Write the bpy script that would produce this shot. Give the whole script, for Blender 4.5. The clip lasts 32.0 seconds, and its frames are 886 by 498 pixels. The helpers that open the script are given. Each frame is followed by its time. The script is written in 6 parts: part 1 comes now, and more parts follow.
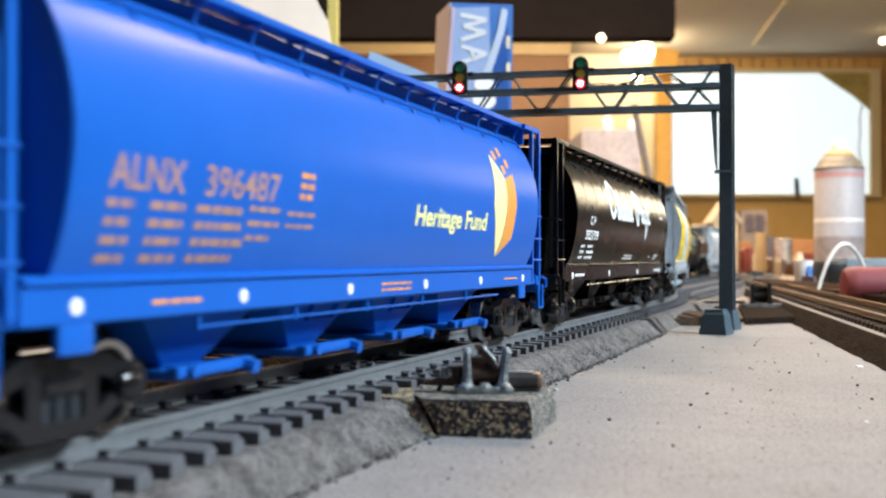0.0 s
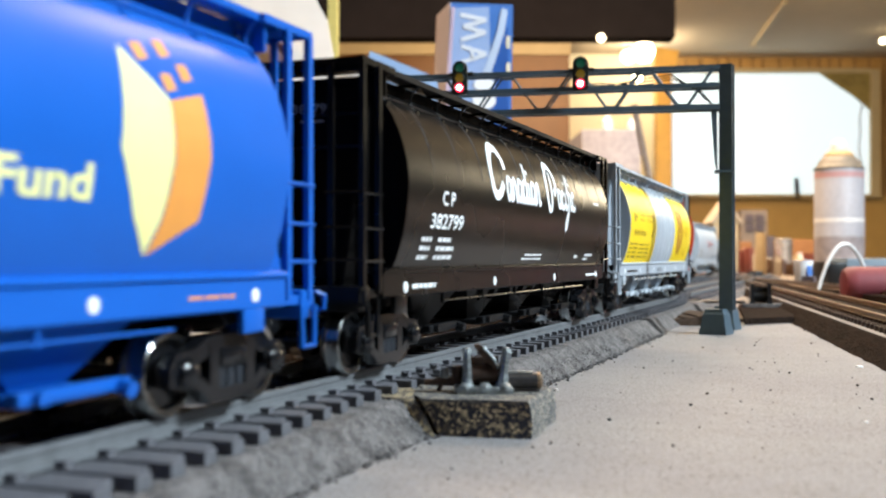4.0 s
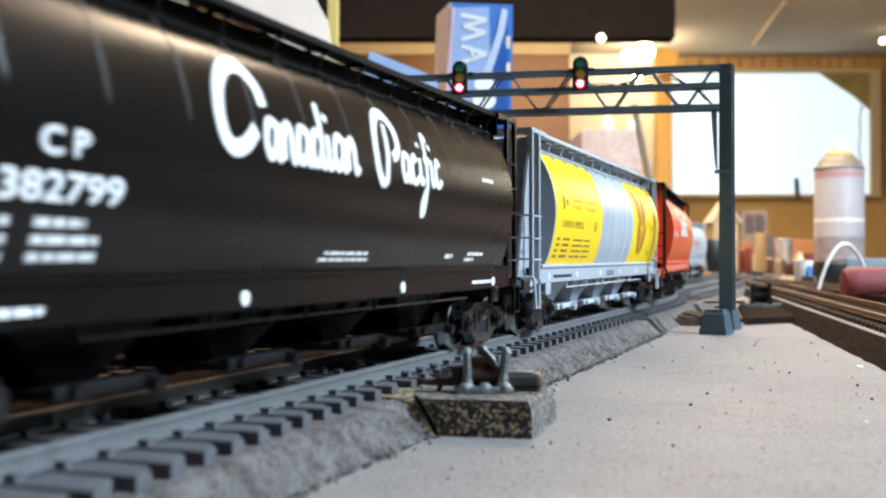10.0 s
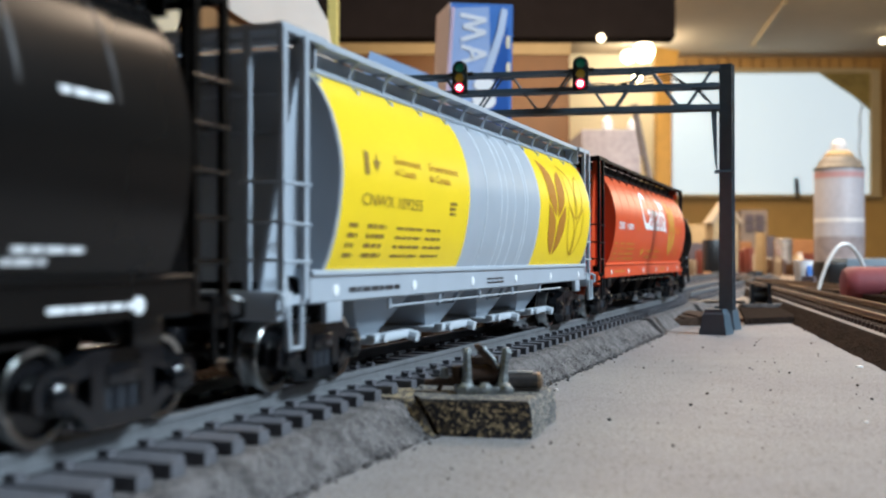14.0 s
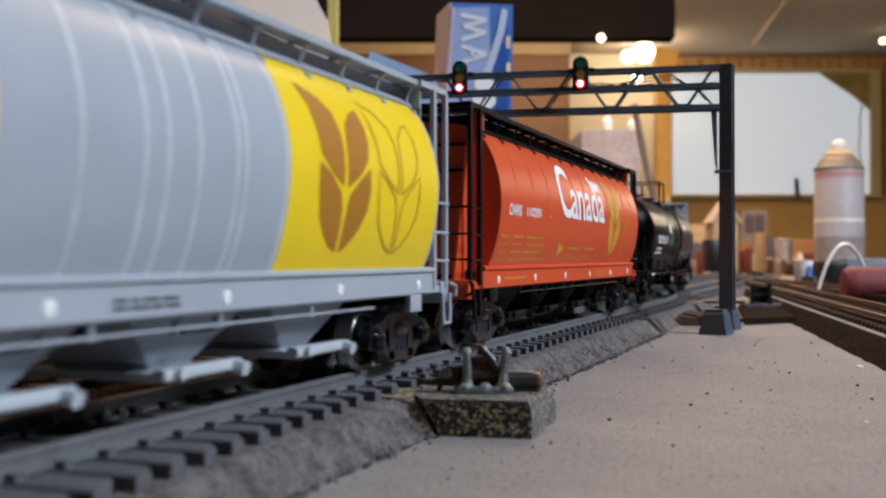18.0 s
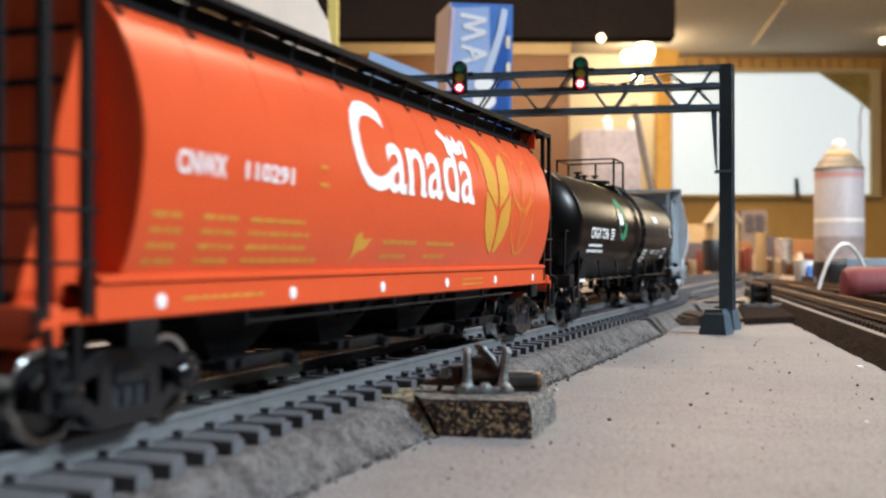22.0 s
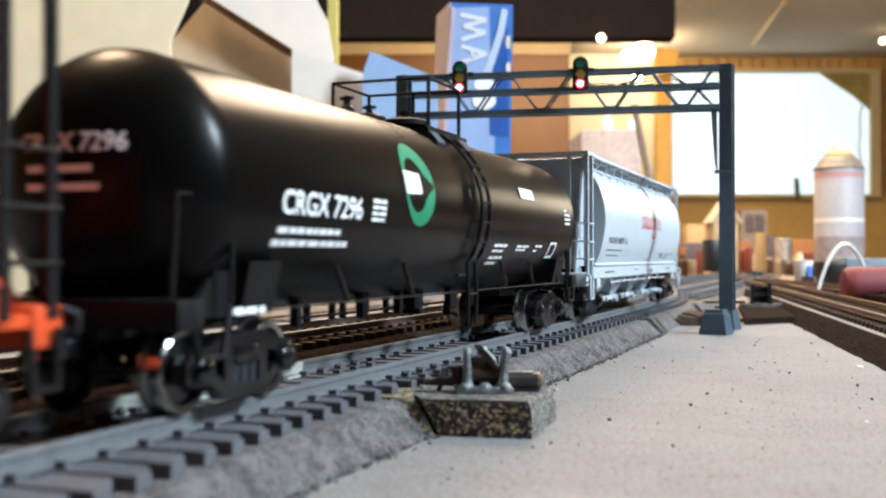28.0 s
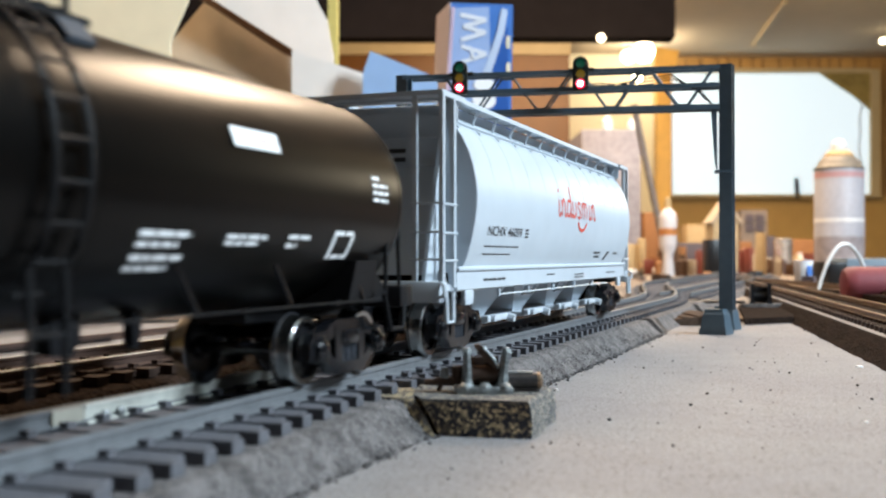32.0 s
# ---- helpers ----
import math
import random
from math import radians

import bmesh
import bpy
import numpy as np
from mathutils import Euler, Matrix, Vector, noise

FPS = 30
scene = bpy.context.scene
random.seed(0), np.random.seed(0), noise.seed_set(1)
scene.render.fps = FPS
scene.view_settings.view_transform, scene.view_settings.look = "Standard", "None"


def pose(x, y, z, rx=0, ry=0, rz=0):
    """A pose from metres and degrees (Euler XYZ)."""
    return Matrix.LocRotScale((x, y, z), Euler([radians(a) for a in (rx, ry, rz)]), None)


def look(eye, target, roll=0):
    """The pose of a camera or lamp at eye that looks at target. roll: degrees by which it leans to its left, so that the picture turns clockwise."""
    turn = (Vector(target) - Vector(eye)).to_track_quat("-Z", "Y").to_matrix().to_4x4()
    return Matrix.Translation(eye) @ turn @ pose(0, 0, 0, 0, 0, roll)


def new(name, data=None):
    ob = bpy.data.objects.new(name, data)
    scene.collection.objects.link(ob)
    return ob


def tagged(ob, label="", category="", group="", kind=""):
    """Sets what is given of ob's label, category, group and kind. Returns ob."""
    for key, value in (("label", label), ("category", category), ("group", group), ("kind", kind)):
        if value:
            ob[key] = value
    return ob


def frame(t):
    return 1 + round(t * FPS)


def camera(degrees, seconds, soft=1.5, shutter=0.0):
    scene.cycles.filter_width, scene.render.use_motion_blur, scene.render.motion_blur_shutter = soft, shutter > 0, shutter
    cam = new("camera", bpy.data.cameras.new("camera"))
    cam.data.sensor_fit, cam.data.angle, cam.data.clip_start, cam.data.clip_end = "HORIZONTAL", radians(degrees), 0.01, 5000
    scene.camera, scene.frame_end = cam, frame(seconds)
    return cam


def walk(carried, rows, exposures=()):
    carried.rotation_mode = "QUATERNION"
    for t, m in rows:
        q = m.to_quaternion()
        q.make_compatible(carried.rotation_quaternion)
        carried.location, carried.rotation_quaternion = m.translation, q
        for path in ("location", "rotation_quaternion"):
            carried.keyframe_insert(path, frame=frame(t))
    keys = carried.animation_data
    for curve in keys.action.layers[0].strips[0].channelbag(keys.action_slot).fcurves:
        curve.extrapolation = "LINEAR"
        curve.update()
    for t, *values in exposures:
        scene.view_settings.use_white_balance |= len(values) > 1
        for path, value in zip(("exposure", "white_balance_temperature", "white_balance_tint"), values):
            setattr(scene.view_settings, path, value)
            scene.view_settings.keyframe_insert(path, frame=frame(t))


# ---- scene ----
cam = camera(45.7, 32.0, soft=2.0, shutter=0.9)
EYE = (0.0, 0.0, 0.0293)
AIM = 20.61                      # degrees by which the lens looks left of the main track
TILT = 0.46
VIEW = pose(*EYE, 90 + TILT, 0, AIM)
EXPOSURES = [(0.0, 0.05, 6280, 10), (2.0, 0.03, 6280, 10), (6.0, 0.08, 6180, 10), (9.0, 0.07, 5930, 10), (12.0, -0.03, 5910, 10), (13.0, -0.15, 5880, 10), (14.0, -0.37, 5880, 10), (14.5, -0.42, 5940, 10), (16.5, -0.74, 6230, 14), (18.0, -0.87, 6330, 20), (20.0, -0.68, 6400, 20), (21.0, -0.34, 6430, 16), (23.0, -0.26, 6230, 12), (25.0, -0.23, 5860, 10), (26.0, -0.12, 5930, 10), (28.0, 0.1, 6080, 10), (31.0, 0.02, 6080, 10), (32.0, -0.06, 6080, 10)]
walk(cam, [(0.0, VIEW), (32.0, VIEW)], exposures=EXPOSURES)
cam.data.dof.use_dof = True
cam.data.dof.focus_distance = 0.27
cam.data.dof.aperture_fstop = 31.0

# ---- world and light ----
world = bpy.data.worlds.new("room_world")
scene.world = world
world.use_nodes = True
wn = world.node_tree.nodes
wn["Background"].inputs[0].default_value = (0.75, 0.72, 0.68, 1)
wn["Background"].inputs[1].default_value = 0.06


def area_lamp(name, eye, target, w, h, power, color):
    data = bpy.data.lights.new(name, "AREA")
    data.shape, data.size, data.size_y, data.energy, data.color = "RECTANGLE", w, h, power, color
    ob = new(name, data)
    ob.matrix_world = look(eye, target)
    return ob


# ---- materials ----
MM = 0.001


def mat(name, color, rough=0.5, metal=0.0, vary=0.12, scale=60.0, bump=0.0, bump_scale=400.0, spec=0.5, second=None, emit=None, power=0.0, coat=0.0):
    m = bpy.data.materials.new(name)
    m.use_nodes = True
    nt = m.node_tree
    n, l = nt.nodes, nt.links
    p = n["Principled BSDF"]
    p.inputs["Roughness"].default_value = rough
    p.inputs["Metallic"].default_value = metal
    p.inputs["Specular IOR Level"].default_value = spec
    p.inputs["Coat Weight"].default_value = coat
    co = n.new("ShaderNodeTexCoord")
    fine = n.new("ShaderNodeTexNoise")
    fine.inputs["Scale"].default_value = scale * 6
    fine.inputs["Detail"].default_value = 5
    big = n.new("ShaderNodeTexNoise")
    big.inputs["Scale"].default_value = scale
    big.inputs["Detail"].default_value = 4
    for tex in (fine, big):
        l.new(co.outputs["Object"], tex.inputs["Vector"])
    add = n.new("ShaderNodeMath")
    add.operation = "ADD"
    l.new(fine.outputs["Fac"], add.inputs[0])
    l.new(big.outputs["Fac"], add.inputs[1])
    ramp = n.new("ShaderNodeMapRange")
    ramp.inputs["From Min"].default_value = 0.65
    ramp.inputs["From Max"].default_value = 1.35
    l.new(add.outputs[0], ramp.inputs["Value"])
    mix = n.new("ShaderNodeMix")
    mix.data_type = "RGBA"
    a = tuple(max(0.0, c * (1 - vary)) for c in color)
    b = second if second else tuple(min(1.0, c * (1 + vary)) for c in color)
    mix.inputs["A"].default_value = (*a, 1)
    mix.inputs["B"].default_value = (*b, 1)
    l.new(ramp.outputs[0], mix.inputs["Factor"])
    l.new(mix.outputs["Result"], p.inputs["Base Color"])
    rr = n.new("ShaderNodeMapRange")
    rr.inputs["To Min"].default_value = max(0.03, rough - 0.08)
    rr.inputs["To Max"].default_value = min(1.0, rough + 0.08)
    l.new(big.outputs["Fac"], rr.inputs["Value"])
    l.new(rr.outputs[0], p.inputs["Roughness"])
    if bump:
        bt = n.new("ShaderNodeTexNoise")
        bt.inputs["Scale"].default_value = bump_scale
        bt.inputs["Detail"].default_value = 6
        l.new(co.outputs["Object"], bt.inputs["Vector"])
        bp = n.new("ShaderNodeBump")
        bp.inputs["Strength"].default_value = bump
        bp.inputs["Distance"].default_value = 0.3 / bump_scale
        l.new(bt.outputs["Fac"], bp.inputs["Height"])
        l.new(bp.outputs[0], p.inputs["Normal"])
    if emit:
        p.inputs["Emission Color"].default_value = (*emit, 1)
        p.inputs["Emission Strength"].default_value = power
    return m


# ---- mesh helpers ----
def box(bm, x0, x1, y0, y1, z0, z1, bev=0.0):
    vs = [bm.verts.new((x, y, z)) for x in (x0, x1) for y in (y0, y1) for z in (z0, z1)]
    fs = [bm.faces.new([vs[i] for i in f]) for f in ((0, 1, 3, 2), (4, 6, 7, 5), (0, 4, 5, 1), (2, 3, 7, 6), (0, 2, 6, 4), (1, 5, 7, 3))]
    if bev:
        es = list({e for f in fs for e in f.edges})
        bmesh.ops.bevel(bm, geom=es, offset=bev, segments=2, affect="EDGES", profile=0.5)
    return fs


def rod(bm, a, b, r, seg=8, r2=None):
    a, b = Vector(a), Vector(b)
    q = (b - a).to_track_quat("Z", "Y")
    r2 = r if r2 is None else r2
    rings = []
    for p, rad in ((a, r), (b, r2)):
        rings.append([bm.verts.new(p + q @ Vector((rad * math.cos(2 * math.pi * i / seg), rad * math.sin(2 * math.pi * i / seg), 0))) for i in range(seg)])
    for i in range(seg):
        j = (i + 1) % seg
        bm.faces.new((rings[0][i], rings[0][j], rings[1][j], rings[1][i]))
    bm.faces.new(rings[0][::-1])
    bm.faces.new(rings[1])


def polyrod(bm, pts, r, seg=6):
    """One bent tube along a line of points."""
    pts = [Vector(p) for p in pts]
    sections = []
    for i, p in enumerate(pts):
        d = (pts[min(i + 1, len(pts) - 1)] - pts[max(i - 1, 0)]).normalized()
        up = Vector((0, 0, 1)) if abs(d.z) < 0.9 else Vector((0, 1, 0))
        a = d.cross(up).normalized()
        if sections and a.dot(last) < 0:
            a = -a
        last = a
        c = d.cross(a)
        k = 1.0
        if 0 < i < len(pts) - 1:
            k = 1 / max(0.6, math.cos(0.5 * (pts[i + 1] - p).angle(p - pts[i - 1])))
        sections.append([p + (a * math.cos(2 * math.pi * q / seg) + c * math.sin(2 * math.pi * q / seg)) * r * k for q in range(seg)])
    loft(bm, sections)


def prism(bm, outline, axis, lo, hi):
    """Extrude a 2D outline along an axis: 'x' takes (y, z), 'y' takes (x, z), 'z' takes (x, y)."""
    put = {"x": lambda p, t: (t, p[0], p[1]), "y": lambda p, t: (p[0], t, p[1]), "z": lambda p, t: (p[0], p[1], t)}[axis]
    a = [bm.verts.new(put(p, lo)) for p in outline]
    b = [bm.verts.new(put(p, hi)) for p in outline]
    n = len(outline)
    for i in range(n):
        j = (i + 1) % n
        bm.faces.new((a[i], a[j], b[j], b[i]))
    bm.faces.new(a[::-1])
    bm.faces.new(b)


def lathe(bm, profile, seg=24, m=None, close=True):
    """Turn a profile of (radius, height) round z, then move it by m."""
    m = m or Matrix.Identity(4)
    rings = [[bm.verts.new(m @ Vector((r * math.cos(2 * math.pi * i / seg), r * math.sin(2 * math.pi * i / seg), h))) for i in range(seg)] for r, h in profile]
    made = []
    for a, b in zip(rings[:-1], rings[1:]):
        for i in range(seg):
            j = (i + 1) % seg
            made.append(bm.faces.new((a[i], a[j], b[j], b[i])))
    if close:
        bm.faces.new(rings[0][::-1])
        bm.faces.new(rings[-1])
    return made


def loft(bm, sections, close_ring=True, caps=True):
    rings = [[bm.verts.new(p) for p in s] for s in sections]
    n = len(rings[0])
    for a, b in zip(rings[:-1], rings[1:]):
        for i in range(n if close_ring else n - 1):
            j = (i + 1) % n
            bm.faces.new((a[i], a[j], b[j], b[i]))
    if caps:
        bm.faces.new(rings[0][::-1])
        bm.faces.new(rings[-1])


def finish(bm, name, material, smooth=35):
    bmesh.ops.recalc_face_normals(bm, faces=bm.faces[:])
    me = bpy.data.meshes.new(name)
    bm.to_mesh(me)
    bm.free()
    for m in material if isinstance(material, (list, tuple)) else [material]:
        me.materials.append(m)
    if smooth:
        me.polygons.foreach_set("use_smooth", [True] * len(me.polygons))
        me.set_sharp_from_angle(angle=radians(smooth))
    return me


def part(name, bm, material, parent, label="", smooth=35):
    ob = new(name, finish(bm, name, material, smooth))
    if parent is not None:
        ob.parent = parent
    if label:
        tagged(ob, label)
    return ob


def thing(name, m, label, category, group="", kind=""):
    ob = new(name)
    ob.empty_display_size = 0.01
    ob.matrix_world = m
    return tagged(ob, label, category, group, kind)


def solo(name, bm, material, label, category="", group="", kind="", m=None, smooth=35):
    ob = new(name, finish(bm, name, material, smooth))
    if m is not None:
        ob.matrix_world = m
    return tagged(ob, label, category, group, kind)


def lens_to_world(x, y, depth):
    """A place by its distance to the right, its height over the table and its depth along the lens's heading."""
    a = radians(AIM)
    return Vector((x * math.cos(a) - depth * math.sin(a), x * math.sin(a) + depth * math.cos(a), y))


def heading(x, depth, z=0.0, turn=0.0):
    """The pose of a thing that faces the lens: its x to the right, its y away."""
    p = lens_to_world(x, z, depth)
    return pose(p.x, p.y, p.z, 0, 0, AIM + turn)


F = 1860.0


def sx(px, depth):
    return (px - 784) / F * depth


def sz(py, depth):
    return EYE[2] + (456 - py) / F * depth


# ---- material list ----
def board_paint():
    """Thin grey paint over a board: streaks of the brush, blotches and fine dark specks."""
    m = mat("painted_table", (0.284, 0.277, 0.284), 0.74, vary=0.15, scale=140, bump=1.0, bump_scale=1300)
    n, l = m.node_tree.nodes, m.node_tree.links
    p = n["Principled BSDF"]
    base = p.inputs["Base Color"].links[0].from_socket
    co = n.new("ShaderNodeTexCoord")
    mp = n.new("ShaderNodeMapping")
    mp.inputs["Rotation"].default_value = (0, 0, 0.32)
    mp.inputs["Scale"].default_value = (40, 110, 40)
    streak = n.new("ShaderNodeTexNoise")
    streak.inputs["Scale"].default_value = 1.0
    streak.inputs["Detail"].default_value = 6
    l.new(co.outputs["Object"], mp.inputs["Vector"])
    l.new(mp.outputs[0], streak.inputs["Vector"])
    blot = n.new("ShaderNodeTexNoise")
    blot.inputs["Scale"].default_value = 22
    blot.inputs["Detail"].default_value = 3
    l.new(co.outputs["Object"], blot.inputs["Vector"])
    speck = n.new("ShaderNodeTexNoise")
    speck.inputs["Scale"].default_value = 900
    speck.inputs["Detail"].default_value = 2
    l.new(co.outputs["Object"], speck.inputs["Vector"])
    grain = n.new("ShaderNodeTexNoise")
    grain.inputs["Scale"].default_value = 1700
    grain.inputs["Detail"].default_value = 3
    l.new(co.outputs["Object"], grain.inputs["Vector"])
    last = base
    for tex, lo, hi, dark, light in ((streak, 0.3, 0.7, (0.93, 0.92, 0.92), (1.0, 1.0, 1.0)), (blot, 0.38, 0.62, (0.92, 0.90, 0.90), (1.0, 0.99, 0.97)), (grain, 0.38, 0.62, (0.68, 0.67, 0.66), (1.0, 1.0, 1.0)), (speck, 0.3, 0.44, (0.55, 0.51, 0.49), (1.0, 1.0, 1.0))):
        r = n.new("ShaderNodeValToRGB")
        e = r.color_ramp.elements
        e[0].position, e[0].color = lo, (*dark, 1)
        e[1].position, e[1].color = hi, (*light, 1)
        l.new(tex.outputs["Fac"], r.inputs[0])
        x = n.new("ShaderNodeMix")
        x.data_type, x.blend_type = "RGBA", "MULTIPLY"
        x.inputs["Factor"].default_value = 1.0
        l.new(last, x.inputs["A"])
        l.new(r.outputs[0], x.inputs["B"])
        last = x.outputs["Result"]
    l.new(last, p.inputs["Base Color"])
    return m


M_TABLE = board_paint()
M_CORK = mat("grey_painted_cork", (0.113, 0.104, 0.103), 0.9, vary=0.5, scale=260, bump=1.0, bump_scale=1100)
M_CORK.node_tree.nodes["Bump"].inputs["Distance"].default_value = 0.0011
for q in M_CORK.node_tree.nodes:
    if q.bl_idname == "ShaderNodeMapRange" and q.inputs["From Max"].default_value > 1.2:
        q.inputs["From Min"].default_value, q.inputs["From Max"].default_value = 0.82, 1.18
M_CORK_BROWN = mat("dark_brown_cork", (0.016, 0.010, 0.008), 0.95, vary=0.7, scale=260, bump=1.0, bump_scale=700, spec=0.05, second=(0.036, 0.023, 0.017))
M_CORK_BROWN.node_tree.nodes["Bump"].inputs["Distance"].default_value = 0.0016
M_TIE = mat("grey_tie_plastic", (0.108, 0.108, 0.120), 0.6, vary=0.25, scale=150, spec=0.12)
M_TIE_BROWN = mat("brown_tie_plastic", (0.04, 0.024, 0.018), 0.7, vary=0.3, scale=150, spec=0.2)
M_RAIL = mat("weathered_nickel_rail", (0.155, 0.162, 0.172), 0.55, metal=0.3, vary=0.2, scale=80)
M_RUST = mat("brown_painted_rail", (0.07, 0.04, 0.03), 0.55, metal=0.2, vary=0.3, scale=80)
M_BRASS = mat("brass_rail", (0.27, 0.19, 0.125), 0.42, metal=0.85, vary=0.2, scale=80)
M_DARKGREY = mat("dark_blue_grey_plastic", (0.066, 0.10, 0.13), 0.36, vary=0.15)
M_SHOULDER = mat("pale_grey_shoulder", (0.27, 0.25, 0.235), 0.85, vary=0.2, scale=150, bump=0.6, bump_scale=1200)
M_BLACK = mat("satin_black", (0.010, 0.010, 0.011), 0.35, vary=0.2, spec=0.35)


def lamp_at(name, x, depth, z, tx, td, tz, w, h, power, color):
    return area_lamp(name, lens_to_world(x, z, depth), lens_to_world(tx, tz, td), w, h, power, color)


def bulb_at(name, x, depth, z, power, color, radius):
    data = bpy.data.lights.new(name, "POINT")
    data.energy, data.color, data.shadow_soft_size = power, color, radius
    new(name, data).location = lens_to_world(x, z, depth)


# unseen key lamp, its side inferred from how things are shaded
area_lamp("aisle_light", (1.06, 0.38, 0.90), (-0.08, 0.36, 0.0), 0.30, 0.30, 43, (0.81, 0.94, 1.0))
# unseen lamp added for the far clutter and warm reflections on the cars
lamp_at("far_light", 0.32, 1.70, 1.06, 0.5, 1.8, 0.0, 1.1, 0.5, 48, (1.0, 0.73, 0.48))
# unseen area lamp added to brighten the bay beyond what its bulbs give
lamp_at("bay_lamp", sx(960, 4.0), 3.9, 1.0, sx(900, 4.6), 4.6, 0.0, 0.9, 0.3, 28, (1.0, 0.70, 0.40))
bulb_at("bay_bulb", sx(1134, 5.16), 5.16, sz(100, 5.16), 6, (1.0, 0.86, 0.62), 0.05)
# unseen lamp added for the ceiling and a gold band on the cars
bulb_at("corner_lamp", 1.72, 3.3, 0.60, 24, (1.0, 0.82, 0.54), 0.2)
# unseen warm lamp added to lift the card building and car tops
bulb_at("room_lamp", -0.50, 0.70, 1.0, 22, (1.0, 0.70, 0.44), 0.12)


# ---- the train's line ----
TRACK_X = -0.0863
RAIL_Z = 0.0098
SHIFT = 0.052


def smooth_step(u):
    u = min(1.0, max(0.0, u))
    return u * u * (3 - 2 * u)


def line_x(y):
    return TRACK_X - SHIFT * smooth_step((y - 0.50) / 0.405)


def main_line(y):
    """The place and turn of the main line's centre at y."""
    slope = (line_x(y + 0.002) - line_x(y - 0.002)) / 0.004
    return Vector((line_x(y), y, 0)), math.degrees(math.atan2(-slope, 1))


# ---- table and room shell ----
bm = bmesh.new()
a = [lens_to_world(x, 0, d) for x, d in ((-2.4, -0.16), (0.09, -0.16), (0.16, 0.2), (1.15, 2.3), (-2.4, 2.3))]
prism(bm, [(p.x, p.y) for p in a], "z", -0.018, 0.0)
solo("table", bm, M_TABLE, "grey painted board of the layout table", "table")


def rail_mesh(bm, pts, side):
    """One rail of the profile below along a line of (place, turn)."""
    prof = [(-1.1, -2.5), (1.1, -2.5), (1.1, -2.2), (0.32, -1.9), (0.32, -0.9), (0.6, -0.7), (0.6, -0.12), (0.45, 0), (-0.45, 0), (-0.6, -0.12), (-0.6, -0.7), (-0.32, -0.9), (-0.32, -1.9), (-1.1, -2.2)]
    sections = []
    for p, turn in pts:
        m = pose(p.x, p.y, p.z, 0, 0, turn)
        sections.append([m @ Vector((side * 8.7 * MM + u * MM, 0, w * MM)) for u, w in prof])
    loft(bm, sections)


def turnout_reach(y):
    """Millimetres, fitted to the camera's view, by which the near turnout's ties outreach plain ties at y."""
    return min(6.0, max(0.0, (0.154 - y) * 82))


def tie_mesh(name, material, half=15.0, reach=0.0):
    bm = bmesh.new()
    box(bm, -half * MM, (half + reach) * MM, -1.3 * MM, 1.3 * MM, -1.7 * MM, 0, 0.12 * MM)
    for s in (-1, 1):
        for o in (-1, 1):
            x = s * 8.7 + o * 1.7
            box(bm, (x - 0.7) * MM, (x + 0.7) * MM, -0.75 * MM, 0.75 * MM, -0.05 * MM, 0.75 * MM)
    return finish(bm, name, material, 0)


def build_track(label, line, y0, y1, rail_z, tie_mat, rail_mat, step=7.35, group="", turnout=False):
    t = thing("track", Matrix.Identity(4), label, "railway track", group)
    n = int((y1 - y0) / 0.02)
    pts = []
    for i in range(n + 1):
        p, turn = line(y0 + (y1 - y0) * i / n)
        pts.append((Vector((p.x, p.y, p.z + rail_z)), turn))
    for side in (-1, 1):
        bm = bmesh.new()
        rail_mesh(bm, pts, side)
        part("rail", bm, rail_mat, t)
    # plastic webs and packed grit between the ties
    bm = bmesh.new()
    loft(bm, [[pose(p.x, p.y, p.z - 2.5 * MM, 0, 0, turn) @ Vector((u * MM, 0, w * MM)) for u, w in ((-12.4, -1.6), (12.2 + r, -1.6), (12.2 + r, -0.45), (11.7 + r, -0.32), (-11.9, -0.32), (-12.4, -0.62))] for p, turn in pts for r in [turnout_reach(p.y) if turnout else 0.0]])
    part("tie_web", bm, tie_mat, t)
    plain = tie_mesh("tie", tie_mat)
    y, places = y0, []
    while y < y1:
        places.append(y)
        y += step * MM
    if turnout:
        places = [y for y in places if y > 0.170] + [0.1662 - 0.0070 * k for k in range(int((0.1662 - y0) / 0.0070))]
    for y in places:
        p, turn = line(y)
        ob = new("tie", tie_mesh("tie", tie_mat, 15.0, turnout_reach(y)) if turnout and y < 0.152 else plain)
        ob.parent = t
        ob.matrix_basis = pose(p.x, p.y, p.z + rail_z - 2.5 * MM, 0, 0, turn + random.uniform(-0.8, 0.8))
    return t


def roadbed(name, label, line, y0, y1, top, half_top, half_bottom, material, z=0.0, reach=lambda y: 0.0):
    n = max(2, int((y1 - y0) / 0.004))
    sections = []
    for i in range(n + 1):
        p, turn = line(y0 + (y1 - y0) * i / n)
        m = pose(p.x, p.y, z, 0, 0, turn)
        more = reach(y0 + (y1 - y0) * i / n)
        j = [noise.noise(Vector((i * 0.37, k * 5.1, y0 * 50))) * 0.5 for k in range(4)]
        mid = 0.5 * (half_top + half_bottom)
        sec = []
        for u, w in ((-half_bottom, 0), (-half_top, top), (half_top + more + 0.4 * j[0], top), (half_top + more + 1.2, top - 0.5 + 0.3 * j[1]), (mid + 0.7 * more + 1.0 * j[3], top * 0.5 + 0.4 * j[1]), (half_bottom + 1.6 * j[2], 0)):
            sec.append(m @ Vector((u * MM, 0, w * MM)))
        sections.append(sec)
    bm = bmesh.new()
    loft(bm, sections)
    return solo(name, bm, material, label, "roadbed", kind="structure")


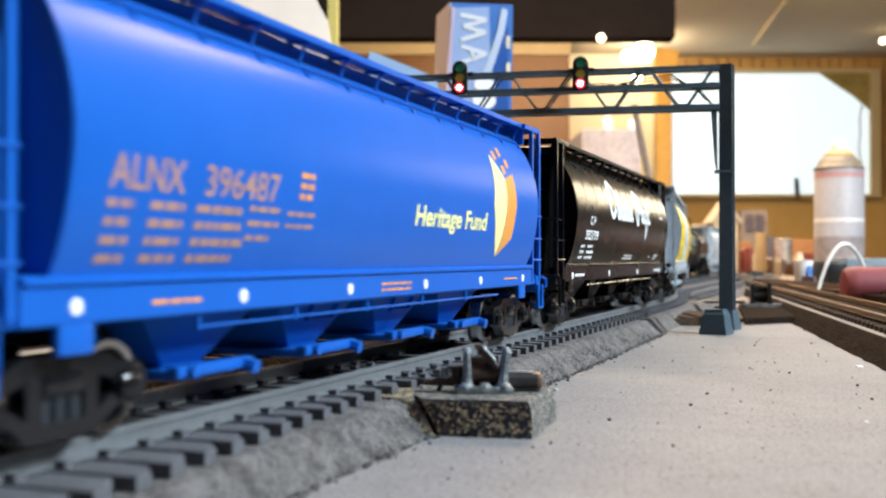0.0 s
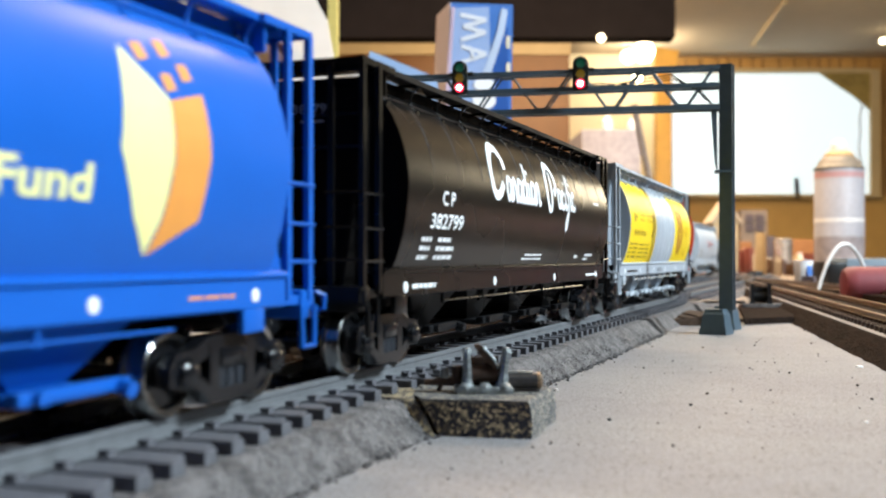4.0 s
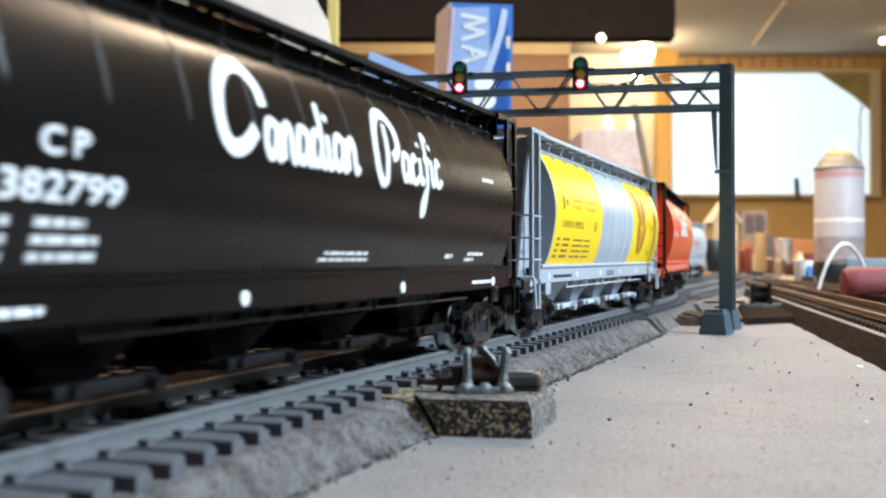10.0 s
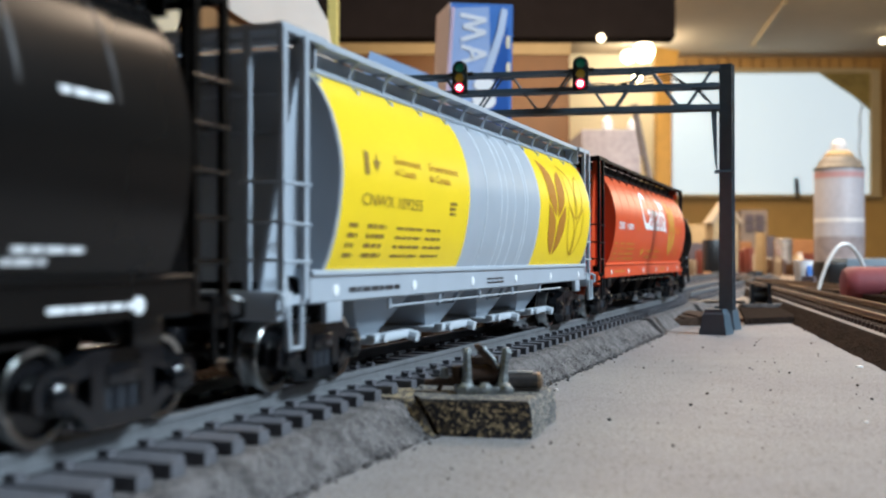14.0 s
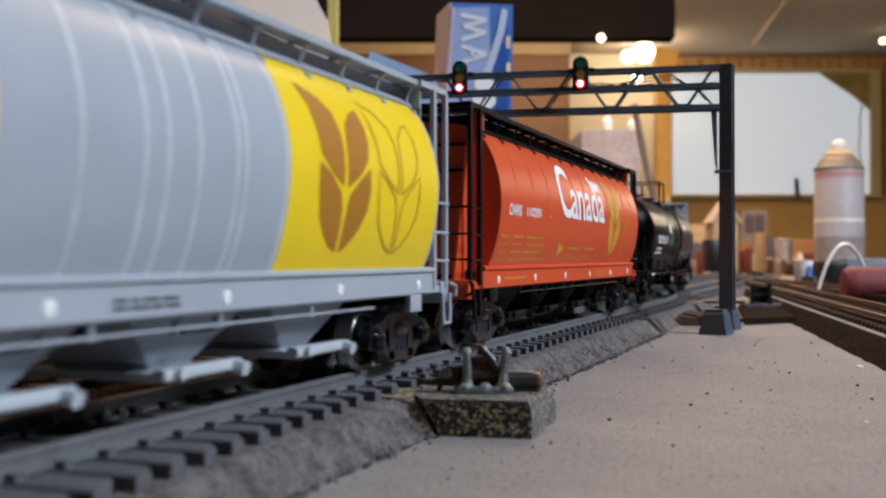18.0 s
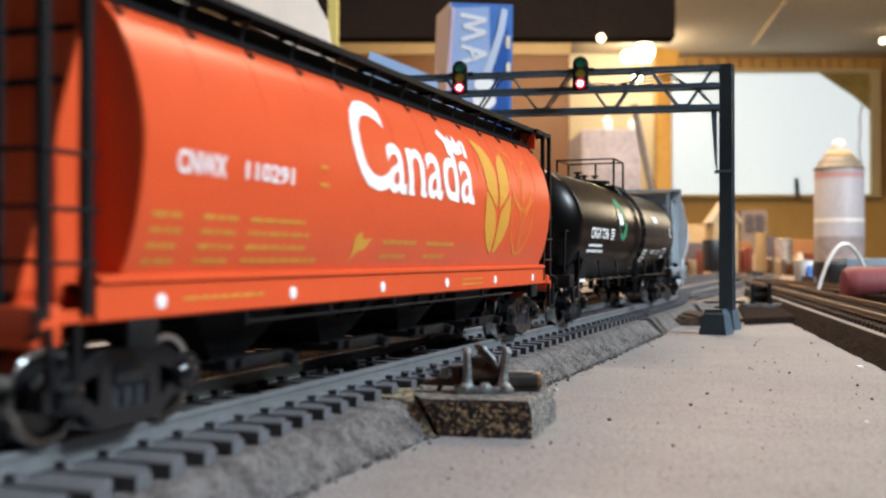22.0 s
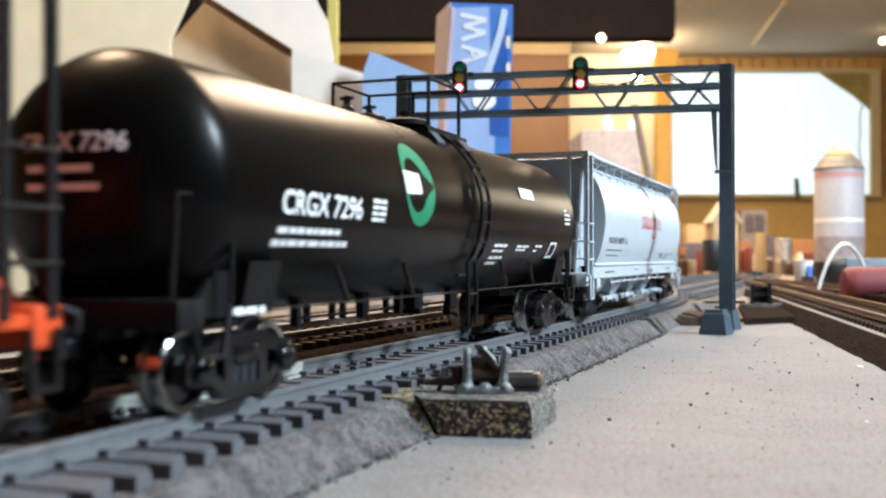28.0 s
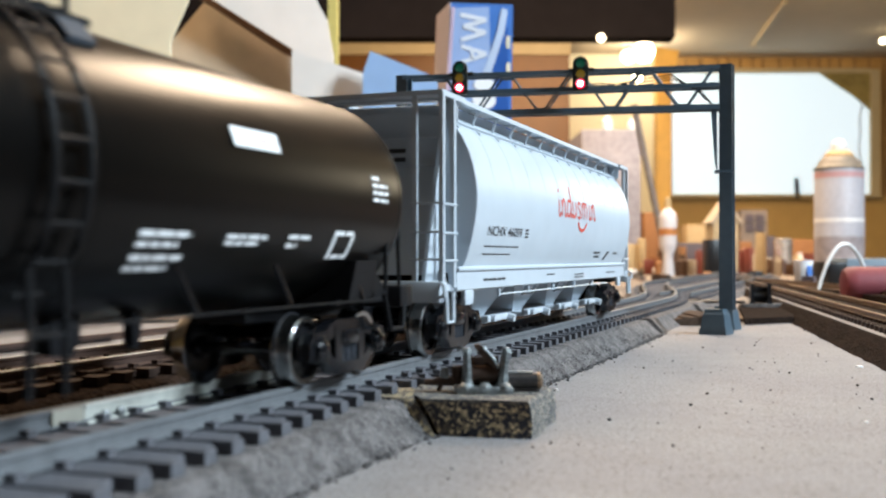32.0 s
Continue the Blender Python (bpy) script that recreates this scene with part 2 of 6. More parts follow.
roadbed("roadbed_1", "grey painted cork roadbed under the main track", main_line, -0.20, 0.40, 5.6, 17.5, 24.0, M_CORK, reach=lambda y: 0.6 * turnout_reach(y))
roadbed("roadbed_2", "grey painted cork roadbed of the far crossover", main_line, 0.41, 1.6, 5.6, 17.5, 23.0, M_CORK)
build_track("main track with nickel rails on grey plastic ties", main_line, -0.20, 1.5, RAIL_Z, M_TIE, M_RAIL, turnout=True)


def branch_line(y):
    return Vector((TRACK_X, y, -0.0002)), 0.0


roadbed("roadbed_6", "grey cork roadbed of the straight branch", branch_line, 0.55, 1.35, 5.5, 17.5, 23.0, M_CORK)
build_track("straight branch track on grey ties behind the bridge", branch_line, 0.60, 1.35, RAIL_Z, M_TIE, M_RAIL)


def rear_line(y):
    return Vector((TRACK_X - 0.0515, y, 0)), 0.0


roadbed("roadbed_3", "dark brown cork roadbed under the rear track", rear_line, -0.3, 0.62, 6.2, 17.5, 24.0, M_CORK_BROWN)
rear = build_track("rear track with brown rails on dark brown ties", rear_line, -0.25, 0.62, RAIL_Z + 0.0008, M_TIE_BROWN, M_RUST)
M_POLISHED = mat("polished_rail_head", (0.30, 0.31, 0.31), 0.5, metal=0.45, vary=0.15, scale=80)
for rail in [o for o in rear.children if o.name.startswith("rail")]:
    rail.data.materials.append(M_POLISHED)
    for f in rail.data.polygons:
        f.material_index = 1 if f.center.z > RAIL_Z + 0.0006 and abs(f.normal.y) < 0.5 else 0
# bare rail lying beyond the rear track
bm = bmesh.new()
rail_mesh(bm, [(Vector((-0.2415 + 0.0087, y, 0.0026)), 0.0) for y in (0.16, 0.62)], -1)
solo("loose_rail", bm, M_RUST, "length of bare brown rail lying beyond the rear track", "rail")


def right_line(y):
    a = radians(AIM - 11.7)
    d = 0.0567 + 0.026
    o = Vector((d * math.cos(a), d * math.sin(a), 0))
    return o + Vector((-math.sin(a), math.cos(a), 0)) * y, math.degrees(a)


rb = roadbed("roadbed_4", "dark brown cork roadbed beside the open table", lambda y: (right_line(y)[0], right_line(y)[1] + 180), 0.2, 1.3, 5.6, 17.5, 26.0, M_CORK_BROWN)
rb.data.materials.append(M_SHOULDER)
for f in rb.data.polygons:
    f.material_index = 1 if f.normal.z > 0.95 else 0
build_track("side track with brass rails on brown ties", right_line, 0.2, 1.3, RAIL_Z, M_TIE_BROWN, M_BRASS)


# ---- signal bridge ----
M_GREEN_LENS = mat("dark_green_lens", (0.02, 0.10, 0.06), 0.15, vary=0.05, emit=(0.05, 0.35, 0.2), power=0.12)
M_AMBER_LENS = mat("dull_amber_lens", (0.34, 0.22, 0.03), 0.2, vary=0.05, emit=(0.7, 0.45, 0.06), power=0.12)
M_RED_LENS = mat("lit_red_lens", (0.6, 0.02, 0.05), 0.2, vary=0.02, emit=(1.0, 0.0, 0.035), power=2.6)
M_RED_CORE = mat("lit_red_core", (0.9, 0.5, 0.5), 0.2, vary=0.02, emit=(1.0, 0.72, 0.74), power=9.0)
M_HEAD = mat("signal_head_black", (0.012, 0.016, 0.014), 0.45, vary=0.2)


def signal_bridge():
    base_r, base_l = Vector((-0.0428, 0.4177, 0)), Vector((-0.1667, 0.398, 0))
    d = base_r - base_l
    turn = math.degrees(math.atan2(d.y, d.x))
    span = d.length / MM
    t = thing("signal_bridge", pose(base_l.x, base_l.y, 0, 0, 0, turn), "dark grey plastic signal bridge spanning both tracks", "signal bridge")

    def plate(name, outline, y0, y1, parent=t):
        bm = bmesh.new()
        prism(bm, [(x * MM, z * MM) for x, z in outline], "y", y0 * MM, y1 * MM)
        return part(name, bm, M_DARKGREY, parent, smooth=0)

    for x in (0.0, span):
        bm = bmesh.new()
        # two splayed feet, one behind the other, placed to fit the camera's view
        for dx, dy in ((-1.6, -4.0), (3.4, 24.0)):
            if dy > 0:
                part("post_base", bm, M_DARKGREY, t, smooth=20)
                bm = bmesh.new()
            foot = pose((x + (dx if x else 0)) * MM, dy * MM, 0, 0, 0, -20)
            loft(bm, [[foot @ Vector((u * w * MM, v * w * MM, z * MM)) for u, v in ((-1, -1), (1, -1), (1, 1), (-1, 1))] for w, z in ((5.2, 0), (5.1, 1.6), (4.7, 3.0), (4.1, 7.6), (3.6, 8.4), (3.4, 9.6))])
        part("post_base", bm, M_DARKGREY, t, smooth=20)
        bm = bmesh.new()
        # channel-shaped post: two flanges and a web
        section = [(-1, -2.4), (1, -2.4), (1, -1.6), (0.32, -1.6), (0.32, 1.6), (1, 1.6), (1, 2.4), (-1, 2.4), (-1, 1.6), (-0.32, 1.6), (-0.32, -1.6), (-1, -1.6)]
        # posts turned, the right one also shifted, to fit the camera's view
        turned_post = pose((x + (2.7 if x else 0)) * MM, 0, 0, 0, 0, -16)
        loft(bm, [[turned_post @ Vector((u * w * MM, v * MM, z * MM)) for u, v in section] for w, z in ((2.75, 9), (2.5, 58), (2.5, 84), (2.5, 103.8))])
        part("post", bm, M_DARKGREY, t, smooth=0)
        for z in (62.0,):
            bm = bmesh.new()
            box(bm, (x - 1.9) * MM, (x + 5.0) * MM, -3.6 * MM, 3.6 * MM, z * MM, (z + 0.9) * MM)
            part("post_collar", bm, M_DARKGREY, t, smooth=0)
    for y in (-3.4, 3.4):
        for z, h in ((102.6, 0.75), (95.6, 0.95), (87.2, 1.05)):
            bm = bmesh.new()
            box(bm, 0, span * MM, (y - 0.6) * MM, (y + 0.6) * MM, (z - h) * MM, (z + h) * MM)
            part("chord", bm, M_DARKGREY, t, smooth=0)
        low = [span - s for s in (14.0, 41.5, 69.0, 96.5)]
        top = [span - s for s in (0.5, 28.0, 55.0, 83.0, 110.0)]
        for a in low:
            plate("node_plate", [(a - 3, 86.4), (a + 3, 86.4), (a + 2.2, 88.6), (a - 2.2, 88.6)], y - 0.75, y + 0.75)
            for b in sorted(top, key=lambda q: abs(q - a))[:2]:
                k = 2.0 if b > a else -2.0
                bm = bmesh.new()
                polyrod(bm, [((a + k * 0.8) * MM, y * MM, 88 * MM), ((b - k) * MM, y * MM, 102.4 * MM)], 0.48 * MM, 6)
                part("truss_diagonal", bm, M_DARKGREY, t, smooth=0)
        for b in top[1:]:
            plate("node_plate", [(b - 3, 103.2), (b + 3, 103.2), (b + 2.2, 101.2), (b - 2.2, 101.2)], y - 0.75, y + 0.75)
    # brackets to the posts
    for x, k in ((span, -1), (0, 1)):
        plate("post_bracket", [(x + k * 1.2, 86.0), (x + k * 3.4, 86.0), (x + k * 2.0, 66.0), (x + k * 1.0, 62.0)], -2.6, -1.4)
    # loose wires along the truss
    for k in range(3):
        bm = bmesh.new()
        pts = [(span - 2 - k * 1.5, 88 + k), (span - 8, 95.5 - k), (span - 18, 99.0 + 0.8 * k), (span - 30, 97.0 + k), (span - 46, 98.5 - k), (span - 56, 98.0)]
        polyrod(bm, [(x * MM, (1.5 - k) * MM, z * MM) for x, z in pts], 0.22 * MM, 5)
        part("wire", bm, M_BLACK, t)
    # signal heads
    for s in (53.0, 101.0):
        x = span - s
        bm = bmesh.new()
        n = 12
        arc = [(x + 3.0 * math.cos(math.pi * i / n), 104.6 + 3.2 * math.sin(math.pi * i / n)) for i in range(n + 1)]
        prism(bm, [(a * MM, b * MM) for a, b in arc + [(x - 3.1, 95.4), (x - 2.2, 94.4), (x + 2.2, 94.4), (x + 3.1, 95.4)]], "y", -7.2 * MM, -5.4 * MM)
        head = part("signal_head", bm, M_HEAD, t, "black three-lamp signal head")
        for z, m, name in ((105.0, M_GREEN_LENS, "green_lens"), (100.9, M_AMBER_LENS, "amber_lens"), (97.0, M_RED_LENS, "red_lens")):
            bm = bmesh.new()
            lathe(bm, [(1.75 * MM, 0), (1.75 * MM, 0.3 * MM), (1.3 * MM, 0.75 * MM), (0.5 * MM, 1.0 * MM)], 18, pose(x * MM, -7.2 * MM, z * MM, 90, 0, 0))
            part(name, bm, m, head)
            bm = bmesh.new()
            sections = []
            for i in range(11):
                w = math.pi * (i / 10 * 1.2 - 0.1)
                sections.append([Vector(((x + r * math.cos(w)) * MM, y * MM, (z + r * math.sin(w)) * MM)) for r, y in ((1.9, -7.2), (2.15, -7.2), (2.15, -9.6), (1.9, -9.6))])
            loft(bm, sections)
            part("visor", bm, M_HEAD, head, smooth=0)
        bm = bmesh.new()
        lathe(bm, [(1.15 * MM, 0.9 * MM), (1.0 * MM, 1.15 * MM), (0.3 * MM, 1.3 * MM)], 14, pose(x * MM, -7.2 * MM, 97.0 * MM, 90, 0, 0))
        part("glowing_core", bm, M_RED_CORE, head)
        bm = bmesh.new()
        box(bm, (x - 1.4) * MM, (x + 1.4) * MM, -5.4 * MM, -3.4 * MM, 96 * MM, 104 * MM)
        polyrod(bm, [((x - 4.5) * MM, -4.6 * MM, 103.0 * MM), ((x + 5) * MM, -4.6 * MM, 103.0 * MM)], 0.7 * MM)
        part("head_bracket", bm, M_HEAD, head, smooth=0)
    return t


signal_bridge()


# ---- train ----
SPEED = 0.0311
TAU = [(0.0, 2.70), (3.5, 6.22), (4.0, 6.66), (4.5, 6.92), (5.0, 6.95), (6.5, 6.95), (7.0, 7.14), (7.5, 7.48), (8.0, 8.0), (32.0, 32.0)]


def tau(t):
    """Seconds of full speed that the train has run at t; it halts once and starts again."""
    for (a, u), (b, v) in zip(TAU[:-1], TAU[1:]):
        if t <= b:
            return u + (v - u) * (t - a) / (b - a)
    return t


def car_pose(y):
    """The pose of a car whose middle stands at y on the line, by its two trucks."""
    a, b = main_line(y - 0.078)[0], main_line(y + 0.078)[0]
    m = (a + b) / 2
    return pose(m.x, m.y, RAIL_Z, 0, 0, math.degrees(math.atan2(-(b.x - a.x), b.y - a.y)))


PROFILE = [(15.2, 17.2), (16.4, 20.0), (17.3, 23.0), (18.0, 26.5), (18.4, 30.0), (18.5, 32.5), (18.2, 35.5), (17.6, 38.2), (16.7, 41.0), (15.4, 43.8), (14.0, 45.8), (12.6, 47.3), (11.4, 47.9), (9.0, 48.6), (4.5, 49.3), (0.0, 49.5)]
TANK_R, TANK_Z = 17.4, 28.9
PRINT = [1.0, 0.0, 0.0]           # scale and shift of prints on the side, shift on the sill


def side_x(z):
    """Half width of a hopper's side at height z, in millimetres."""
    if z < 17.3:
        return 15.6
    for (x0, z0), (x1, z1) in zip(PROFILE[:-1], PROFILE[1:]):
        if z <= z1:
            return x0 + (x1 - x0) * (z - z0) / (z1 - z0)
    return 0.0


def tank_x(z):
    return math.sqrt(max(0.0, TANK_R ** 2 - (z - TANK_Z) ** 2))


def ring():
    return [(x, z) for x, z in PROFILE] + [(-x, z) for x, z in reversed(PROFILE[:-1])]


def lay(bm, surf, lift=0.10, cell=1.4):
    """Wrap a flat drawing in (y, z) millimetres, made as x = 0, onto a car's side."""
    zs = [v.co.z for v in bm.verts]
    z = min(zs) + cell
    while z < max(zs):
        geom = bm.verts[:] + bm.edges[:] + bm.faces[:]
        bmesh.ops.bisect_plane(bm, geom=geom, plane_co=(0, 0, z), plane_no=(0, 0, 1))
        z += cell
    k, b, c = PRINT
    for v in bm.verts:
        y, z = (v.co.y + c, v.co.z - 0.7) if v.co.z < 17.0 else (k * v.co.y + b, 19.5 + k * (v.co.z - 20.2))
        v.co = Vector((surf(z) + lift, y, z)) * MM


def flat(bm, pts):
    bm.faces.new([bm.verts.new((0, y, z)) for y, z in pts])


def stroke(bm, pts, w):
    """A band of width w along a line of (y, z)."""
    n = len(pts)
    l, r = [], []
    for i, p in enumerate(pts):
        a, b = Vector(pts[max(0, i - 1)]), Vector(pts[min(n - 1, i + 1)])
        d = (b - a).normalized()
        o = Vector((-d.y, d.x)) * w / 2
        l.append(bm.verts.new((0, p[0] + o.x, p[1] + o.y)))
        r.append(bm.verts.new((0, p[0] - o.x, p[1] - o.y)))
    for i in range(n - 1):
        bm.faces.new((l[i], r[i], r[i + 1], l[i + 1]))


def curved(pts, n=4):
    """A smooth line through a few (y, z) points."""
    out = []
    for i in range(len(pts) - 1):
        p0, p1, p2, p3 = (Vector(pts[min(max(j, 0), len(pts) - 1)]) for j in (i - 1, i, i + 1, i + 2))
        for k in range(n):
            u = k / n
            out.append(tuple(0.5 * (2 * p1 + (p2 - p0) * u + (2 * p0 - 5 * p1 + 4 * p2 - p3) * u * u + (3 * p1 - p0 - 3 * p2 + p3) * u ** 3)))
    return out + [tuple(pts[-1])]


def letters(text, y0, y1, z0, z1, bold=0.02):
    """A bmesh of words in the built-in font, fitted to a box of (y, z)."""
    cu = bpy.data.curves.new("words", "FONT")
    cu.body, cu.resolution_u, cu.offset = text, 4, bold
    ob = new("words", cu)
    me = bpy.data.meshes.new_from_object(ob.evaluated_get(bpy.context.evaluated_depsgraph_get()))
    bpy.data.objects.remove(ob)
    bpy.data.curves.remove(cu)
    bm = bmesh.new()
    bm.from_mesh(me)
    bpy.data.meshes.remove(me)
    bmesh.ops.remove_doubles(bm, verts=bm.verts[:], dist=0.0001)
    xs, ys = [v.co.x for v in bm.verts], [v.co.y for v in bm.verts]
    ax, bx, ay, by = min(xs), max(xs), min(ys), max(ys)
    for v in bm.verts:
        v.co = Vector((0, y0 + (v.co.x - ax) / (bx - ax) * (y1 - y0), z0 + (v.co.y - ay) / (by - ay) * (z1 - z0)))
    return bm


def words(car, surf, text, y0, y1, z0, z1, material, bold=0.02, label=""):
    bm = letters(text, y0, y1, z0, z1, bold)
    lay(bm, surf)
    return part("lettering", bm, material, car, label, smooth=0)


def drawn(car, surf, name, shapes, material, label="", lift=0.1):
    bm = bmesh.new()
    for s in shapes:
        flat(bm, s)
    lay(bm, surf, lift)
    return part(name, bm, material, car, label, smooth=0)


def bars(car, surf, rows, material, label=""):
    """Unreadable small print: each row is (y0, y1, z0, z1) with short gaps in it."""
    for y0, y1, z0, z1 in rows:
        bm = bmesh.new()
        y = y0
        while y < y1 - 0.2:
            w = min(y1 - y, random.uniform(1.1, 3.4))
            flat(bm, [(y, z0), (y + w, z0), (y + w, z1), (y, z1)])
            y += w + random.uniform(0.35, 0.6)
        lay(bm, surf)
        part("print_bar", bm, material, car, label, smooth=0)


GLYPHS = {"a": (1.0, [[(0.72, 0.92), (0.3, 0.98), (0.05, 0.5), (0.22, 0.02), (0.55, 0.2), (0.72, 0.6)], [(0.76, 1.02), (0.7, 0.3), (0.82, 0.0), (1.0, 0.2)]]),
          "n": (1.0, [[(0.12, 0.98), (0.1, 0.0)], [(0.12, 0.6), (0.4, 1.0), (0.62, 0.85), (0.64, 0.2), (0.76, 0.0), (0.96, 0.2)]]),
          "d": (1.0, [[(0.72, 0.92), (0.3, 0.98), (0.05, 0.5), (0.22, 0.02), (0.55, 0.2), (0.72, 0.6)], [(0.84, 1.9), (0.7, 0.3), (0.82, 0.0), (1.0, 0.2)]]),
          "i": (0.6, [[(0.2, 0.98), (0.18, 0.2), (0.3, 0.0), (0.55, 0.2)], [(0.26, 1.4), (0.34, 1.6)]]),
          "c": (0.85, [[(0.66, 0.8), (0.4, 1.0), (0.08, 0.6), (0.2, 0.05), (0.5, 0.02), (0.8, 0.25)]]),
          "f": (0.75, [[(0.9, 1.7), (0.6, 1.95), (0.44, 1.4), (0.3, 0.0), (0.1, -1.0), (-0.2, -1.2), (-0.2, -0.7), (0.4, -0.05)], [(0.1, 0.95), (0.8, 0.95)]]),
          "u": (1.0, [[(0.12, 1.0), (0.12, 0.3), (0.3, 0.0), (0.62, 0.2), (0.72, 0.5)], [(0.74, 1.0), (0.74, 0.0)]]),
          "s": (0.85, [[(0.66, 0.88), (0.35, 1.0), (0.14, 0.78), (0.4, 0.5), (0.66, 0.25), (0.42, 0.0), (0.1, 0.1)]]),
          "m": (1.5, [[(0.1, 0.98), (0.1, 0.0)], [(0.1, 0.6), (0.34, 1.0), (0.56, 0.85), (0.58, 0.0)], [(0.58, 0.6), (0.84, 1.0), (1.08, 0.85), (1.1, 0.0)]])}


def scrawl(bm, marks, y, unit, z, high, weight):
    """A row of script letters from GLYPHS on a car's side, drawn as strokes."""
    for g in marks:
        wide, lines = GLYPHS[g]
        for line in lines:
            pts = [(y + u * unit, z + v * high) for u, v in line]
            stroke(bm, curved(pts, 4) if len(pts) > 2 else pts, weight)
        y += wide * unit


def wheat(car, surf, stem, material, outline=False, label=""):
    """An ear of four broad leaves round a stem."""
    pieces = [[(-0.5, 20.9), (-3.2, 22.0), (-5.8, 23.8), (-8.0, 26.4), (-8.9, 30.5), (-8.9, 34.4), (-5.0, 32.7), (-1.8, 30.2), (-0.9, 28.2), (-0.6, 25.0)],
              [(0.8, 20.9), (3.4, 22.2), (6.0, 24.4), (8.3, 27.6), (9.0, 31.0), (8.7, 34.6), (4.8, 32.3), (1.9, 30.2), (1.0, 28.4), (0.7, 25.5)],
              [(-1.0, 31.2), (-5.0, 33.2), (-8.2, 35.6), (-8.6, 39.0), (-9.6, 42.6), (-12.0, 45.8), (-5.6, 44.4), (-2.2, 42.4), (-0.8, 39.5), (-0.6, 36.0)],
              [(0.6, 31.0), (5.0, 33.2), (7.8, 35.6), (9.0, 38.6), (8.8, 41.4), (7.4, 44.0), (4.4, 43.2), (1.6, 41.0), (0.9, 38.5), (0.7, 35.0)]]
    for shape in pieces:
        shape = [(y + stem, z) for y, z in shape]
        bm = bmesh.new()
        if outline:
            stroke(bm, shape + shape[:1], 0.5)
        else:
            flat(bm, shape)
        lay(bm, surf)
        part("leaf_mark", bm, material, car, label, smooth=0)


# paints
P_BLUE = mat("blue_car_paint", (0.010, 0.102, 0.46), 0.33, vary=0.05, scale=20, spec=0.22)
P_BLACK = mat("black_car_paint", (0.004, 0.0037, 0.0037), 0.26, vary=0.12, scale=20, spec=0.30)
P_TANK = mat("black_tank_paint", (0.0022, 0.002, 0.0019), 0.29, vary=0.14, scale=20, spec=0.13)
P_GREY = mat("silver_grey_car_paint", (0.36, 0.40, 0.45), 0.36, vary=0.06, scale=20, spec=0.28)
P_YELLOW = mat("yellow_car_paint", (0.86, 0.60, 0.012), 0.36, vary=0.04, scale=20, spec=0.28)
P_RED = mat("orange_red_car_paint", (0.645, 0.081, 0.023), 0.34, vary=0.05, scale=20, spec=0.28)
P_PALE = mat("pale_grey_car_paint", (0.475, 0.525, 0.575), 0.36, vary=0.05, scale=20, spec=0.28)
# bead colours paler than the paint imitate highlights along the weld seams
GLINT_BLACK = mat("worn_black_bead", (0.032, 0.03, 0.03), 0.28, vary=0.5, scale=60, spec=0.5)
GLINT_GREY = mat("worn_grey_bead", (0.60, 0.64, 0.68), 0.32, vary=0.2, scale=60, spec=0.5)
P_UNDER = mat("black_underframe", (0.008, 0.008, 0.009), 0.5, vary=0.25, scale=60, spec=0.15)
P_TRUCK = mat("black_truck_plastic", (0.006, 0.0065, 0.008), 0.2, vary=0.3, scale=90, spec=0.42)
P_SPRING = mat("grey_spring_plastic", (0.04, 0.045, 0.055), 0.25, vary=0.2, scale=90)
P_STEEL = mat("bright_wheel_steel", (0.38, 0.38, 0.37), 0.22, metal=1.0, vary=0.15)
P_WHEEL = mat("dark_wheel_face", (0.012, 0.012, 0.014), 0.25, metal=0.0, vary=0.3)
D_WHITE = mat("white_print", (0.82, 0.83, 0.84), 0.5, vary=0.03)
D_DULL = mat("dull_white_print", (0.30, 0.30, 0.31), 0.5, vary=0.2)
D_FADED = mat("faded_rose_print", (0.62, 0.52, 0.56), 0.5, vary=0.1)
D_ORANGE = mat("orange_print", (0.75, 0.30, 0.06), 0.5, vary=0.05)
D_NUMBER = mat("thin_orange_print", (0.42, 0.23, 0.17), 0.5, vary=0.08)
D_DARKBROWN = mat("thin_dark_brown_print", (0.26, 0.15, 0.02), 0.5, vary=0.1)
D_CREAM = mat("pale_yellow_print", (0.86, 0.82, 0.34), 0.5, vary=0.04)
D_BLACK = mat("black_print", (0.03, 0.03, 0.035), 0.5, vary=0.1)
D_BROWN = mat("ochre_brown_print", (0.42, 0.17, 0.012), 0.5, vary=0.05)
D_OLIVE = mat("dull_gold_print", (0.60, 0.28, 0.03), 0.5, vary=0.05)
D_LINE = mat("faint_gold_line", (0.52, 0.29, 0.01), 0.5, vary=0.05)
D_FAINT = mat("faint_orange_line", (0.76, 0.24, 0.03), 0.5, vary=0.05)
D_GOLD = mat("faded_gold_print", (0.60, 0.235, 0.03), 0.5, vary=0.1)
D_GREEN = mat("green_print", (0.012, 0.20, 0.10), 0.5, vary=0.06)
D_REDPRINT = mat("red_print", (0.62, 0.06, 0.03), 0.5, vary=0.05)


def matte(m):
    """The same paint with its shine cut, so shaded parts stay dark."""
    d = m.copy()
    d.name = "dusty_" + m.name
    p = d.node_tree.nodes["Principled BSDF"]
    p.inputs["Specular IOR Level"].default_value = 0.05
    return d


BAYS = {m: matte(m) for m in (P_BLUE, P_GREY, P_PALE, P_UNDER, P_BLACK)}


